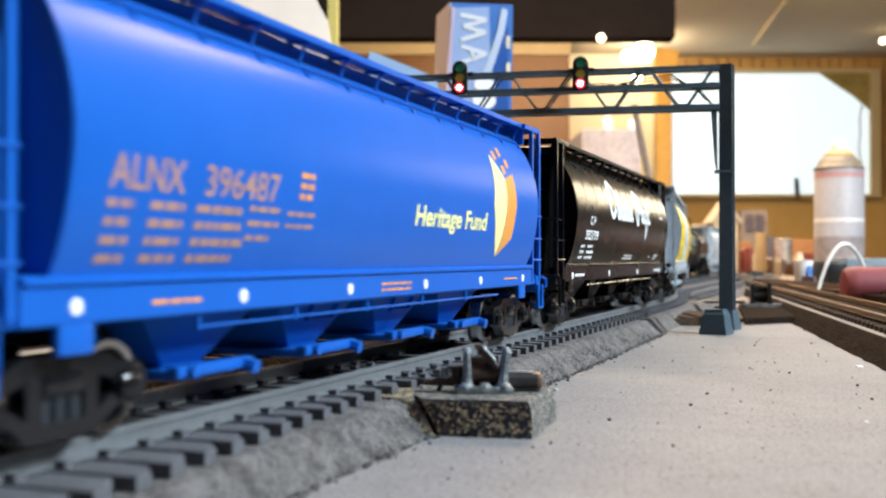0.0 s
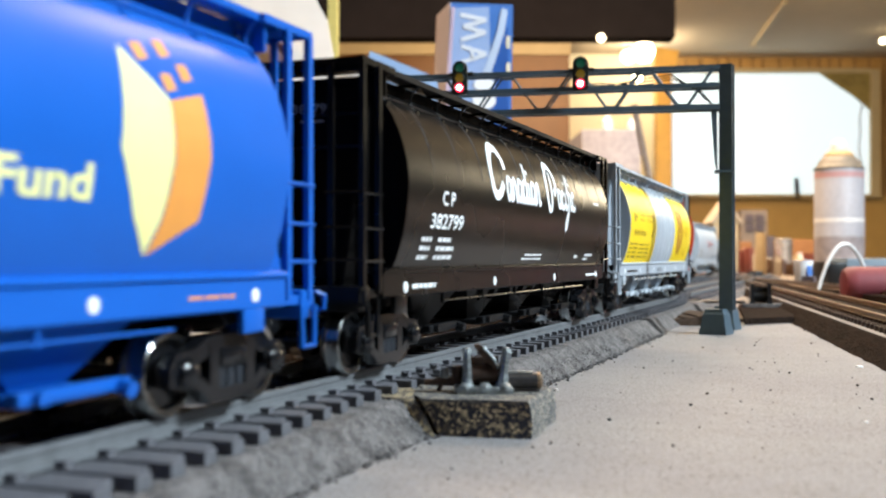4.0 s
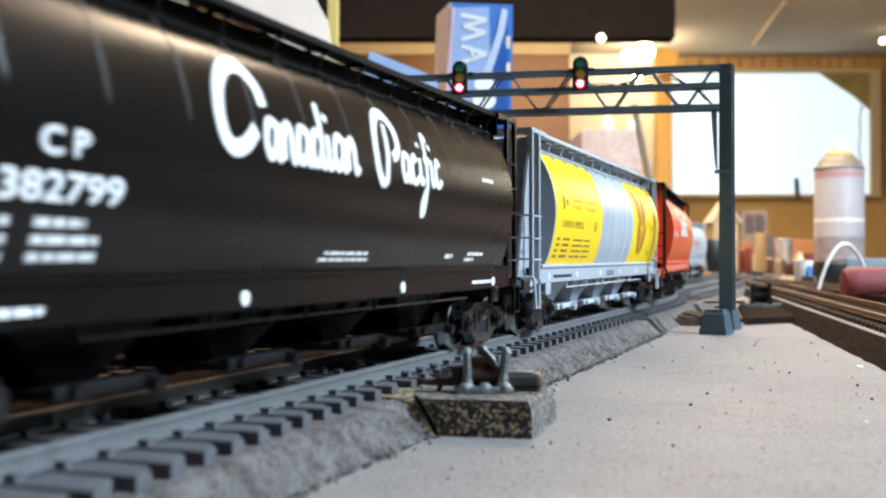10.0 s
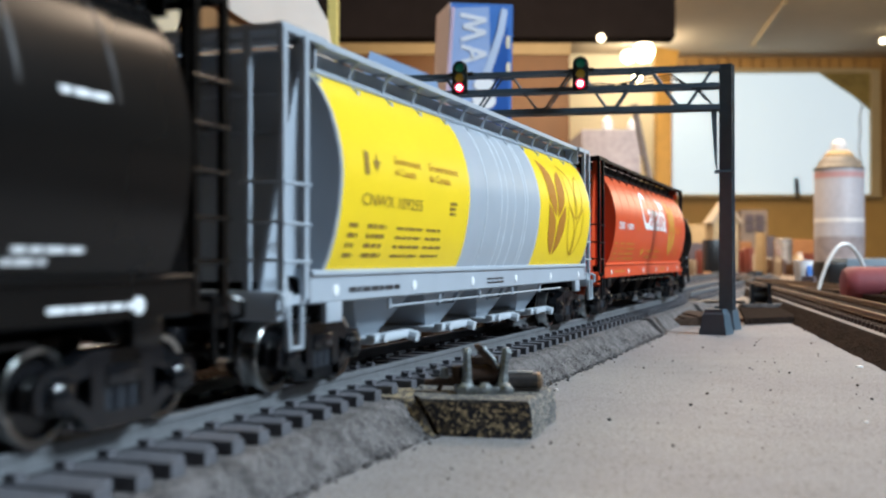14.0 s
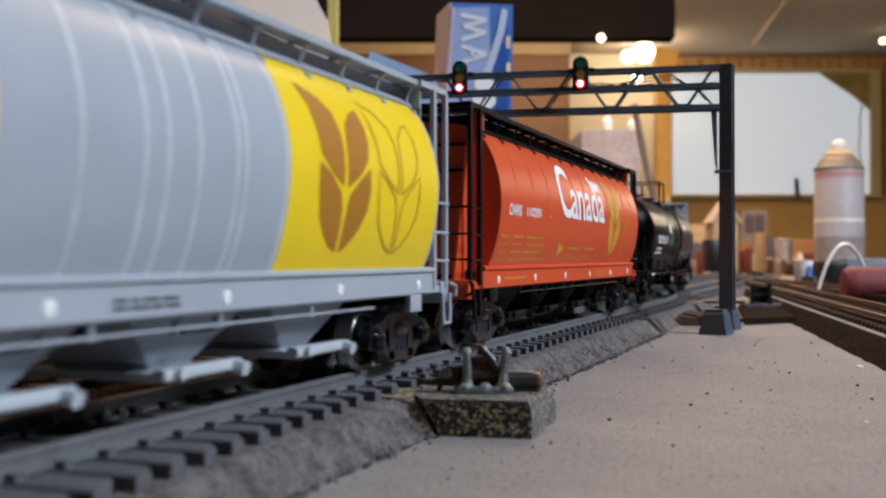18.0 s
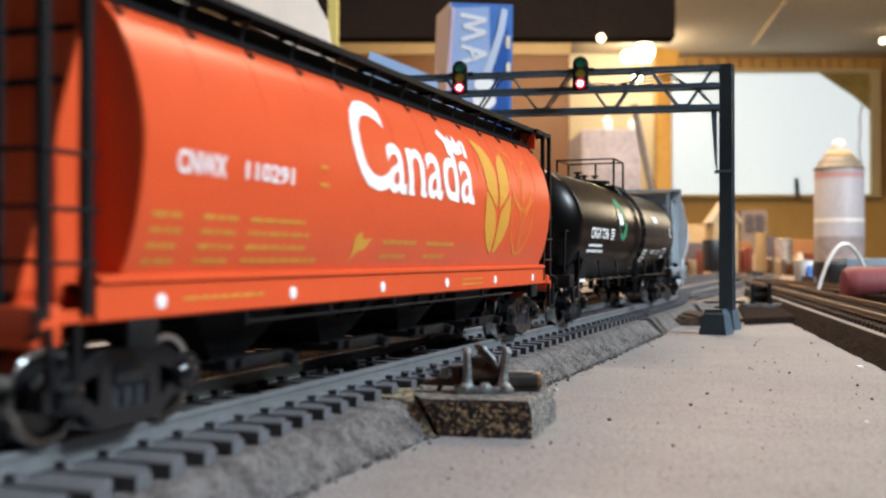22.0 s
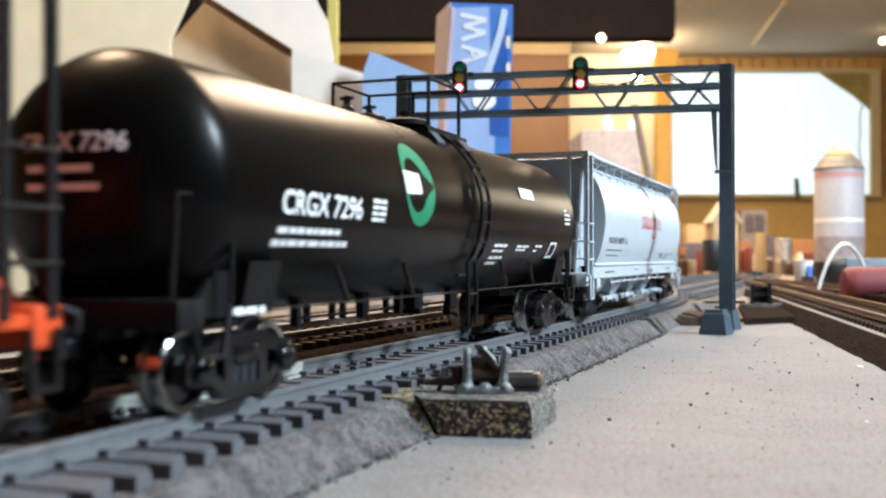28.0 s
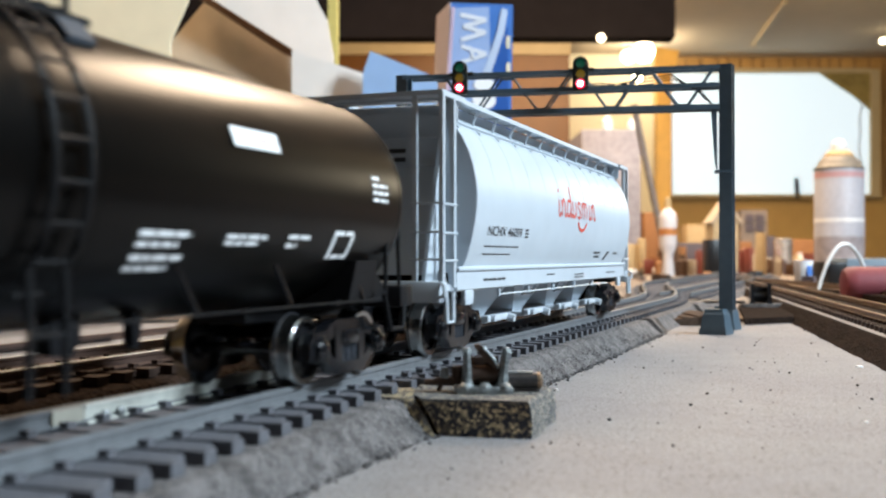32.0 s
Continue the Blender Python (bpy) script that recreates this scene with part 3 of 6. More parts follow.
def wheel_profile():
    return [(0.9, 2.3), (1.6, 2.3), (1.9, 1.4), (3.9, 1.2), (4.3, 1.9), (5.05, 2.0), (5.2, 1.9), (5.3, 0.1), (5.55, -0.35), (5.9, -0.5), (5.95, -0.75), (5.8, -1.0), (4.4, -1.0), (4.0, -0.3), (1.9, -0.2), (1.6, -0.9), (0.9, -1.0)]


def truck_mesh_set():
    made = {}
    bm = bmesh.new()
    rim = [(-13.6, 4.2), (-13.6, 6.6), (-12.4, 8.0), (-8.4, 8.4), (-5.4, 9.7), (5.4, 9.7), (8.4, 8.4), (12.4, 8.0), (13.6, 6.6), (13.6, 4.2), (12.6, 3.8), (11.6, 5.0), (8.8, 5.0), (7.6, 6.6), (4.6, 7.4), (3.4, 6.2), (-3.4, 6.2), (-4.6, 7.4), (-7.6, 6.6), (-8.8, 5.0), (-11.6, 5.0), (-12.6, 3.8)]
    prism(bm, [(y * MM, z * MM) for y, z in rim], "x", 10.7 * MM, 12.9 * MM)
    low = [(-9.4, 3.9), (-9.0, 5.2), (-7.0, 4.6), (-4.6, 3.0), (4.6, 3.0), (7.0, 4.6), (9.0, 5.2), (9.4, 3.9), (7.0, 2.8), (5.0, 1.2), (-5.0, 1.2), (-7.0, 2.8)]
    prism(bm, [(y * MM, z * MM) for y, z in low], "x", 10.7 * MM, 13.0 * MM)
    box(bm, 10.5 * MM, 13.3 * MM, -2.9 * MM, 2.9 * MM, 5.6 * MM, 8.0 * MM, 0.3 * MM)
    made["sideframe"] = finish(bm, "sideframe", P_TRUCK)
    bm = bmesh.new()
    box(bm, 10.7 * MM, 13.2 * MM, -1.8 * MM, 1.8 * MM, 3.5 * MM, 7.6 * MM, 0.5 * MM)
    lathe(bm, [(1.75 * MM, 0), (1.75 * MM, 0.5 * MM), (1.2 * MM, 0.9 * MM), (0.4 * MM, 1.0 * MM)], 16, pose(13.1 * MM, 0, 5.3 * MM, 0, 90, 0))
    made["journal_box"] = finish(bm, "journal_box", P_TRUCK)
    bm = bmesh.new()
    loft(bm, [[Vector((u * MM, v * w * MM, z * MM)) for u, v in ((10.9, -1), (13.0, -1), (13.0, 1), (10.9, 1))] for w, z in ((1.3, 1.6), (1.1, 3.6), (1.0, 5.4), (1.3, 8.8))])
    made["frame_column"] = finish(bm, "frame_column", P_TRUCK, 20)
    bm = bmesh.new()
    coil = [(0.7, 2.8)]
    for k in range(6):
        coil += [(0.95, 2.9 + k * 0.5), (0.95, 3.1 + k * 0.5), (0.66, 3.2 + k * 0.5)]
    lathe(bm, [(r * MM, z * MM) for r, z in coil], 12, pose(12.0 * MM, 0, 0))
    made["spring"] = finish(bm, "spring", P_SPRING)
    bm = bmesh.new()
    for s in (-1, 1):
        m = pose(s * 8.4 * MM, 0, 0, 0, s * 90, 0)
        fs = lathe(bm, [(r * MM, h * MM) for r, h in wheel_profile()], 28, m)
        for i, f in enumerate(fs):
            f.material_index = 1 if 4 * 28 <= i < 8 * 28 or 9 * 28 <= i < 11 * 28 else 0
    rod(bm, (-10.5 * MM, 0, 0), (10.5 * MM, 0, 0), 1.0 * MM, 10)
    made["wheelset"] = finish(bm, "wheelset", [P_WHEEL, P_STEEL])
    return made


TRUCK = truck_mesh_set()
WHEELS = []


def add_truck(car, y):
    bm = bmesh.new()
    box(bm, -11 * MM, 11 * MM, -2.6 * MM, 2.6 * MM, 6.2 * MM, 8.8 * MM, 0.3 * MM)
    box(bm, -4 * MM, 4 * MM, -4 * MM, 4 * MM, 8.6 * MM, 11.0 * MM, 0.3 * MM)
    t = part("truck", bm, P_TRUCK, car, "black four-wheel truck")
    t.location = (0, y * MM, 0)
    for s in (0, 180):
        for n, dy in (("sideframe", 0), ("journal_box", -10.2), ("journal_box", 10.2), ("frame_column", -4.2), ("frame_column", 4.2), ("spring", -2.2), ("spring", 0), ("spring", 2.2)):
            o = new(n, TRUCK[n])
            o.parent = t
            o.location = (0, dy * MM, 0)
            o.rotation_euler = (0, 0, radians(s))
    for dy in (-10.2, 10.2):
        o = new("wheelset", TRUCK["wheelset"])
        o.parent = t
        o.location = (0, dy * MM, 5.3 * MM)
        WHEELS.append((o, dy * MM))
    return t


def add_coupler(car, s):
    bm = bmesh.new()
    box(bm, -1.5 * MM, 1.5 * MM, s * 90 * MM, s * 98.5 * MM, 8.6 * MM, 10.8 * MM)
    box(bm, (-2.6 if s > 0 else -0.4) * MM, (0.4 if s > 0 else 2.6) * MM, min(s * 98, s * 101.9) * MM, max(s * 98, s * 101.9) * MM, 7.6 * MM, 11.6 * MM, 0.4 * MM)
    rod(bm, (0.8 * MM, s * 97.5 * MM, 9 * MM), (1.4 * MM, s * 97.8 * MM, 3.4 * MM), 0.3 * MM, 6)
    part("coupler", bm, P_TRUCK, car)


def shared(name, me, parent, m=None):
    o = new(name, me)
    o.parent = parent
    if m is not None:
        o.matrix_basis = m
    return o


def hopper(label, start, m_side, m_end, m_sill, m_frame, m_bay, m_gate, panels=()):
    car = thing("hopper_car", car_pose(start), label, "freight car", "cars of the train")
    cuts = sorted({-82.3, 82.3} | {c for a, b in panels for c in (a, b)})
    bm = bmesh.new()
    loft(bm, [[Vector((x * MM, y * MM, z * MM)) for x, z in ring()] for y in cuts], caps=False)
    for f in bm.faces:
        c = f.calc_center_median() / MM
        if c.z < 47.5 and abs(c.x) > 11 and any(a < c.y < b for a, b in panels):
            f.material_index = 1
    part("body", bm, [m_side, P_YELLOW], car)
    # raised weld seams round the sides; unpanelled cars get only the highlit upper run
    bm = bmesh.new()
    low = 17.4 if panels else 35.0
    sections = []
    for z in np.linspace(low, 47.1, 22):
        x = side_x(z) - 0.07 * (0.0 if panels else max(0.0, (40.0 - z) / 5.0))
        sections.append([Vector(((x + o) * MM, w * MM, z * MM)) for o, w in ((-0.1, -0.34), (0.06, -0.24), (0.13, 0.0), (0.06, 0.24), (-0.1, 0.34))])
    loft(bm, sections)
    seam = finish(bm, "weld_seam", {P_BLACK: GLINT_BLACK, P_GREY: GLINT_GREY}.get(m_side, m_side))
    for y in (-70, -56, -42, -28, -14, 0, 14, 28, 42, 56, 70):
        if not any(a < y < b for a, b in panels) and m_side is not P_BLUE:
            shared("weld_seam", seam, car, pose(0, y * MM, 0))
    if panels:
        for y in (-14, -4, 6, 16, 26):
            shared("weld_seam", seam, car, pose(0, y * MM, 0))
    for s in (-1, 1):
        bm = bmesh.new()
        prism(bm, [(x * 0.995 * MM, z * MM) for x, z in ring()], "y", min(s * 81.8, s * 82.5) * MM, max(s * 81.8, s * 82.5) * MM)
        for x in (-12.7, 12.7):
            box(bm, (x - 1.8) * MM, (x + 1.8) * MM, min(s * 82.6, s * 83.2) * MM, max(s * 82.6, s * 83.2) * MM, 47.0 * MM, 51.2 * MM)
        part("end_sheet", bm, m_end, car, smooth=0)
        for x in (-1, 1):
            bm = bmesh.new()
            prism(bm, [(s * 82.6 * MM, 48.5 * MM), (s * 82.6 * MM, 14.2 * MM), (s * 93.6 * MM, 14.2 * MM), (s * 92.4 * MM, 18 * MM)], "x", (x * 11.2 - 0.35) * MM, (x * 11.2 + 0.35) * MM)
            part("end_gusset", bm, m_end, car, smooth=0)
        bm = bmesh.new()
        prism(bm, [(s * 82.6 * MM, 38 * MM), (s * 82.6 * MM, 16 * MM), (s * 90 * MM, 16 * MM)], "x", -11 * MM, 11 * MM)
        part("slope_sheet", bm, m_end, car, smooth=0)
        for z in (44.2, 38.6):
            bm = bmesh.new()
            box(bm, -11.0 * MM, 11.0 * MM, min(s * 82.4, s * 83.4) * MM, max(s * 82.4, s * 83.4) * MM, (z - 0.3) * MM, (z + 0.3) * MM)
            part("end_brace", bm, m_frame, car, smooth=0)
        bm = bmesh.new()
        box(bm, -15.4 * MM, 15.4 * MM, min(s * 91.4, s * 95.4) * MM, max(s * 91.4, s * 95.4) * MM, 10.8 * MM, 14.9 * MM, 0.3 * MM)
        box(bm, -15.0 * MM, 15.0 * MM, min(s * 82, s * 92) * MM, max(s * 82, s * 92) * MM, 12.9 * MM, 14.2 * MM)
        part("end_sill", bm, m_frame if m_frame is not P_UNDER else m_sill, car)
        add_coupler(car, s)
        # top end platform
        bm = bmesh.new()
        for x in (-15.0, 15.0):
            box(bm, (x - 0.5) * MM, (x + 0.5) * MM, min(s * 81, s * 94.4) * MM, max(s * 81, s * 94.4) * MM, 50.7 * MM, 51.8 * MM)
        for y in (87.6, 93.9):
            box(bm, -15.0 * MM, 15.0 * MM, (s * y - 0.5) * MM, (s * y + 0.5) * MM, 50.8 * MM, 51.7 * MM)
        for k in range(7):
            x = -12.3 + k * 4.1
            box(bm, (x - 1.95) * MM, (x + 1.95) * MM, min(s * 88.0, s * 93.5) * MM, max(s * 88.0, s * 93.5) * MM, 51.2 * MM, 51.6 * MM)
        box(bm, -14.4 * MM, 14.4 * MM, min(s * 81.4, s * 87.0) * MM, max(s * 81.4, s * 87.0) * MM, 51.25 * MM, 51.6 * MM)
        part("end_platform", bm, m_frame, car, smooth=0)
        # posts, ladder rungs and steps at both corners
        for x in (-15.2, 15.2):
            for y in (87.6, 93.8):
                bm = bmesh.new()
                box(bm, (x - 0.45) * MM, (x + 0.45) * MM, (s * y - 0.6) * MM, (s * y + 0.6) * MM, 13.6 * MM, 51.1 * MM)
                part("corner_post", bm, m_frame, car, smooth=0)
            xi = 9.6 * (1 if x > 0 else -1)
            bm = bmesh.new()
            box(bm, (xi - 0.5) * MM, (xi + 0.5) * MM, (s * 93.8 - 0.4) * MM, (s * 93.8 + 0.4) * MM, 13.6 * MM, 51.1 * MM)
            part("ladder_post", bm, m_frame, car, smooth=0)
            for z in (18.9, 24.2, 29.8, 35.4, 41.0) if m_side is P_BLACK and s > 0 else (18.9, 24.2, 29.8):
                bm = bmesh.new()
                polyrod(bm, [(x * 1.03 * MM, s * 86.6 * MM, z * MM), (x * 1.03 * MM, s * 94.6 * MM, z * MM)], 0.28 * MM)
                part("ladder_rung", bm, m_frame, car)
                bm = bmesh.new()
                polyrod(bm, [(x * MM, s * 94.3 * MM, (z + 0.2) * MM), (xi * 0.9 * MM, s * 94.3 * MM, (z + 0.2) * MM)], 0.28 * MM)
                part("ladder_rung", bm, m_frame, car)
            bm = bmesh.new()
            xs = x * 1.06
            polyrod(bm, [(xs * MM, s * 90.0 * MM, 12.8 * MM), (xs * MM, s * 90.4 * MM, 7.0 * MM), (xs * MM, s * 93.6 * MM, 7.0 * MM), (xs * MM, s * 94.0 * MM, 12.8 * MM)], 0.42 * MM)
            part("stirrup_step", bm, m_frame, car)
            bm = bmesh.new()
            polyrod(bm, [(x * 1.03 * MM, s * 95.0 * MM, 14.6 * MM), (x * 1.09 * MM, s * 96.1 * MM, 14.0 * MM), (x * 1.09 * MM, s * 96.1 * MM, 12.2 * MM), (x * 1.0 * MM, s * 95.6 * MM, 11.8 * MM)], 0.35 * MM)
            part("uncoupling_lever", bm, m_frame, car)
    for s in (-1, 1):
        bm = bmesh.new()
        sec = [(13.0, 17.8), (15.6, 17.7), (16.1, 17.3), (16.1, 16.9), (15.6, 16.7), (15.6, 13.0), (15.2, 12.7), (13.8, 12.7), (13.8, 16.4), (13.0, 16.6)]
        prism(bm, [(s * x * MM, z * MM) for x, z in sec], "y", -86.5 * MM, 86.5 * MM)
        part("side_sill", bm, m_sill, car)
        bm = bmesh.new()
        polyrod(bm, [(s * 14.6 * MM, -56 * MM, 11.2 * MM), (s * 14.6 * MM, 62 * MM, 11.2 * MM)], 0.22 * MM)
        for y in range(-56, 64, 24):
            rod(bm, (s * 14.6 * MM, y * MM, 10.8 * MM), (s * 14.6 * MM, y * MM, 12.8 * MM), 0.4 * MM, 6)
        part("brake_pipe", bm, m_sill if m_side is not P_RED else P_UNDER, car)
        for y in (-78.5, 78.5):
            bm = bmesh.new()
            box(bm, (s * 15.0 - 0.5) * MM, (s * 15.0 + 0.5) * MM, (y - 2.6) * MM, (y + 2.6) * MM, 9.8 * MM, 12.9 * MM, 0.15 * MM)
            part("jacking_pad", bm, m_sill if m_side is not P_RED else P_UNDER, car)
        # running board and its brackets
        bm = bmesh.new()
        top = [(10.4, 51.25), (14.35, 51.25), (14.4, 50.85), (14.75, 50.85), (14.75, 51.8)]
        for k in range(5):
            x = 14.25 - k * 0.75
            top += [(x, 51.8 if k == 0 else 51.7), (x, 51.45), (x - 0.22, 51.45), (x - 0.22, 51.7)]
        prism(bm, [(s * x * MM, z * MM) for x, z in top + [(10.4, 51.8)]], "y", -87 * MM, 87 * MM)
        part("running_board", bm, m_frame if m_frame is not P_BLACK else P_UNDER, car, smooth=0)
        bm = bmesh.new()
        polyrod(bm, [(s * 13.5 * MM, 0, 46.3 * MM), (s * 12.5 * MM, 0, 47.7 * MM), (s * 12.6 * MM, 0, 48.8 * MM), (s * 13.3 * MM, 0, 50.2 * MM), (s * 14.5 * MM, 0, 51.1 * MM)], 0.3 * MM)
        rod(bm, (s * 10.4 * MM, 0, 51.0 * MM), (s * 14.7 * MM, 0, 51.0 * MM), 0.3 * MM, 6)
        box(bm, (s * 13.9 - 0.3) * MM, (s * 13.9 + 0.3) * MM, -0.55 * MM, 0.55 * MM, 45.5 * MM, 46.3 * MM)
        me = finish(bm, "board_bracket", m_frame)
        for k in range(13):
            shared("board_bracket", me, car, pose(0, (-81 + 13.5 * k) * MM, 0))
    # folded eave strip along both edges of the roof
    for s in (-1, 1):
        bm = bmesh.new()
        prism(bm, [(s * x * MM, z * MM) for x, z in ((10.9, 48.0), (13.1, 46.95), (13.3, 47.25), (11.0, 48.9))], "y", -82 * MM, 82 * MM)
        part("eave_strip", bm, m_frame, car, smooth=0)
    # roof hatch trough
    bm = bmesh.new()
    box(bm, -11.1 * MM, 11.1 * MM, -81.5 * MM, 81.5 * MM, 47.2 * MM, 50.9 * MM, 0.3 * MM)
    part("roof_hatch", bm, m_frame, car)
    # hopper bays with outlet gates
    for y in (-48.5, -16.2, 16.2, 48.5):
        bm = bmesh.new()
        loft(bm, [[Vector((u * a * MM, (y + v * b) * MM, z * MM)) for u, v in ((-1, -1), (1, -1), (1, 1), (-1, 1))] for a, b, z in ((11.6, 16.0, 17.0), (11.0, 15.0, 14.6), (7.2, 4.6, 6.2), (7.0, 4.4, 5.2))])
        bay = part("hopper_bay", bm, BAYS[m_bay], car, smooth=0)
        if abs(y) < 20:
            bm = bmesh.new()
            m = pose(9.5 * MM, (y + 2.0) * MM, 11.3 * MM, 0, 25.5, 0)
            for a, b, c, d in ((-1.6, -1.2, -4.6, 4.6), (1.2, 1.6, -4.6, 4.6), (-1.2, 1.2, -4.6, -4.0), (-1.2, 1.2, 4.0, 4.6)):
                for v in {q for f in box(bm, -0.2 * MM, 0.7 * MM, c * MM, d * MM, a * MM, b * MM) for q in f.verts}:
                    v.co = m @ v.co
            part("vibrator_bracket", bm, BAYS[m_bay], bay, smooth=0)
        bm = bmesh.new()
        box(bm, -11 * MM, 11 * MM, (y - 6.4) * MM, (y + 6.4) * MM, 4.4 * MM, 5.6 * MM, 0.2 * MM)
        for s in (-1, 1):
            box(bm, (s * 11.6 - 0.9) * MM, (s * 11.6 + 0.9) * MM, (y - 8.6) * MM, (y + 8.6) * MM, 4.9 * MM, 6.3 * MM, 0.2 * MM)
            rod(bm, (s * 12.2 * MM, (y + 7) * MM, 5.4 * MM), (s * 14 * MM, (y + 7) * MM, 5.0 * MM), 1.0 * MM, 8)
            rod(bm, (s * 12.2 * MM, (y - 6) * MM, 5.6 * MM), (s * 13.4 * MM, (y - 6) * MM, 5.6 * MM), 0.8 * MM, 8)
        part("outlet_gate", bm, m_gate, bay)
    bm = bmesh.new()
    box(bm, -3.5 * MM, 3.5 * MM, -91 * MM, 91 * MM, 9.5 * MM, 12.5 * MM)
    part("centre_sill", bm, P_UNDER, car)
    for y in (-77.5, 77.5):
        add_truck(car, y)
        bm = bmesh.new()
        loft(bm, [[Vector((u * 13.4 * MM, (y + v * b) * MM, z * MM)) for u, v in ((-1, -1), (1, -1), (1, 1), (-1, 1))] for b, z in ((9, 16.8), (2.4, 11.0))])
        part("body_bolster", bm, P_UNDER, car, smooth=0)
    return car


def end_print(car, text, x0, x1, z0, z1, material):
    """Print on the leading end sheet: a word, or a plain bar."""
    bm = letters(text, x0, x1, z0, z1, 0.02) if text else bmesh.new()
    if not text:
        flat(bm, [(x0, z0), (x1, z0), (x1, z1), (x0, z1)])
    for v in bm.verts:
        v.co = Vector((v.co.y, -82.62, v.co.z)) * MM
    part("lettering" if text else "print_bar", bm, material, car, smooth=0)


def dots(car, places, z=15.3, material=None, size=0.9):
    bm = bmesh.new()
    lathe(bm, [(size * MM, 0), (size * MM, 0.12 * MM), (size * 0.7 * MM, 0.2 * MM)], 14, pose(15.58 * MM, 0, 0, 0, 90, 0))
    me = finish(bm, "reflector", material or D_WHITE)
    for y in places:
        shared("reflector", me, car, pose(0, (y + PRINT[2]) * MM, (z - 0.7) * MM))


cars = []
# blue car
PRINT[:] = 0.956, -3.8, 3.5
car = hopper("bright blue cylindrical hopper car with yellow and orange emblem", 0.2475, P_BLUE, P_BLUE, P_BLUE, P_BLUE, P_BLUE, P_BLUE)
cars.append((car, 0.2475))
words(car, side_x, "ALNX", -76.5, -63.0, 27.6, 31.4, D_NUMBER, 0.012)
words(car, side_x, "396487", -58.8, -41.0, 27.6, 31.4, D_NUMBER, 0.008)
bars(car, side_x, [(-35.0, -31.0, 31.4, 32.2), (-35.0, -31.0, 29.9, 30.7), (-35.0, -31.0, 28.4, 29.2)], D_ORANGE)
for z in (25.6, 23.6, 21.6, 19.6):
    bars(car, side_x, [(-76.5, -72.0, z, z + 0.9), (-69, -62.5, z, z + 0.9), (-60, -50 + random.uniform(-2, 2), z, z + 0.9)], D_NUMBER)
bars(car, side_x, [(-48, -40, 26.2, 26.9), (-38, -30, 26.0, 26.6), (-48, -40, 24.3, 25.0), (-38, -30, 24.3, 24.9), (-48, -42, 22.4, 23.1)], D_NUMBER)
words(car, side_x, "Heritage Fund", 9.0, 49.6, 24.8, 29.8, D_CREAM, 0.025)
drawn(car, side_x, "emblem", [[(y + 6, z) for y, z in ((49.4, 43.3), (57.0, 38.2), (57.2, 31), (56.2, 25), (54.4, 20.3), (51.2, 24.6), (47.8, 32.0))]], D_CREAM, "pale yellow half of the emblem")
drawn(car, side_x, "emblem", [[(y + 6, z) for y, z in ((57.2, 38.2), (64.0, 39.8), (64.8, 32), (63.6, 24.6), (54.8, 20.3), (56.5, 25), (57.5, 31))]], D_ORANGE, "orange half of the emblem")
for y, z in ((59.2, 43.3), (64.0, 44.4), (63.4, 40.3), (67.2, 42.0)):
    drawn(car, side_x, "emblem_fleck", [[(y - 1.3, z + 0.8), (y + 0.8, z + 1.1), (y + 1.5, z - 0.6), (y - 0.6, z - 1.2)]], D_ORANGE)
dots(car, (-82.3, -51.0, -19.8, 11.9, 43.4, 75.0))
bars(car, side_x, [(-70, -60, 15.0, 15.5), (-8, 5, 15.6, 16.0), (-8, 5, 14.6, 15.0), (60, 70, 15.2, 15.6)], D_ORANGE)

# black car
PRINT[:] = 0.956, -1.4, 9.5
car = hopper("black cylindrical hopper car with white script lettering", 0.4535, P_BLACK, BAYS[P_BLACK], P_BLACK, P_BLACK, P_BLACK, P_UNDER)
cars.append((car, 0.4535))
words(car, side_x, "C P", -67.5, -60.5, 30.2, 33.0, D_WHITE, 0.02)
words(car, side_x, "382799", -72.5, -54.5, 25.6, 28.6, D_WHITE, 0.02)
for z in (23.2, 21.5, 19.8):
    bars(car, side_x, [(-75.5, -70.5, z, z + 0.85), (-67.0, -58 + random.uniform(-2, 3), z, z + 0.85)], D_WHITE)
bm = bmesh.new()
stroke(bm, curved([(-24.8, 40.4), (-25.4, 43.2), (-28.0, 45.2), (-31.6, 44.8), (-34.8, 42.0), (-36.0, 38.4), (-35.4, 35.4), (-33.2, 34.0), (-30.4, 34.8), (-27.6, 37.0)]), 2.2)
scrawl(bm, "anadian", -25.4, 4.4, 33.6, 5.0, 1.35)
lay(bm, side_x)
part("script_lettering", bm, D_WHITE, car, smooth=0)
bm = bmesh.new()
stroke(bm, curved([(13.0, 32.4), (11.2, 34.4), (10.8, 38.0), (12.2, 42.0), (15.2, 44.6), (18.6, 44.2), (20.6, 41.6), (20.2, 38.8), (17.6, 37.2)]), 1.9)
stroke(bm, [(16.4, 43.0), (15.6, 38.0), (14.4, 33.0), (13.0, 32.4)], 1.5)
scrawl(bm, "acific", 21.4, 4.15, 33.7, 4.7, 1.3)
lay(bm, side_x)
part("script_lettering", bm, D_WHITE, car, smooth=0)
bars(car, side_x, [(65.5, 73, 36.4, 37.2), (-4.5, 11, 20.6, 21.1), (-6, 11.5, 19.6, 20.1), (48, 52, 20.0, 20.9), (61, 71, 20.6, 21.3), (60, 66, 19.4, 20.1)], D_WHITE)
dots(car, (-86.5, -35.6, 16.2, 67.0), 15.0, size=1.0)
end_print(car, "382799", -3.6, 4.4, 44.6, 46.3, D_DULL)
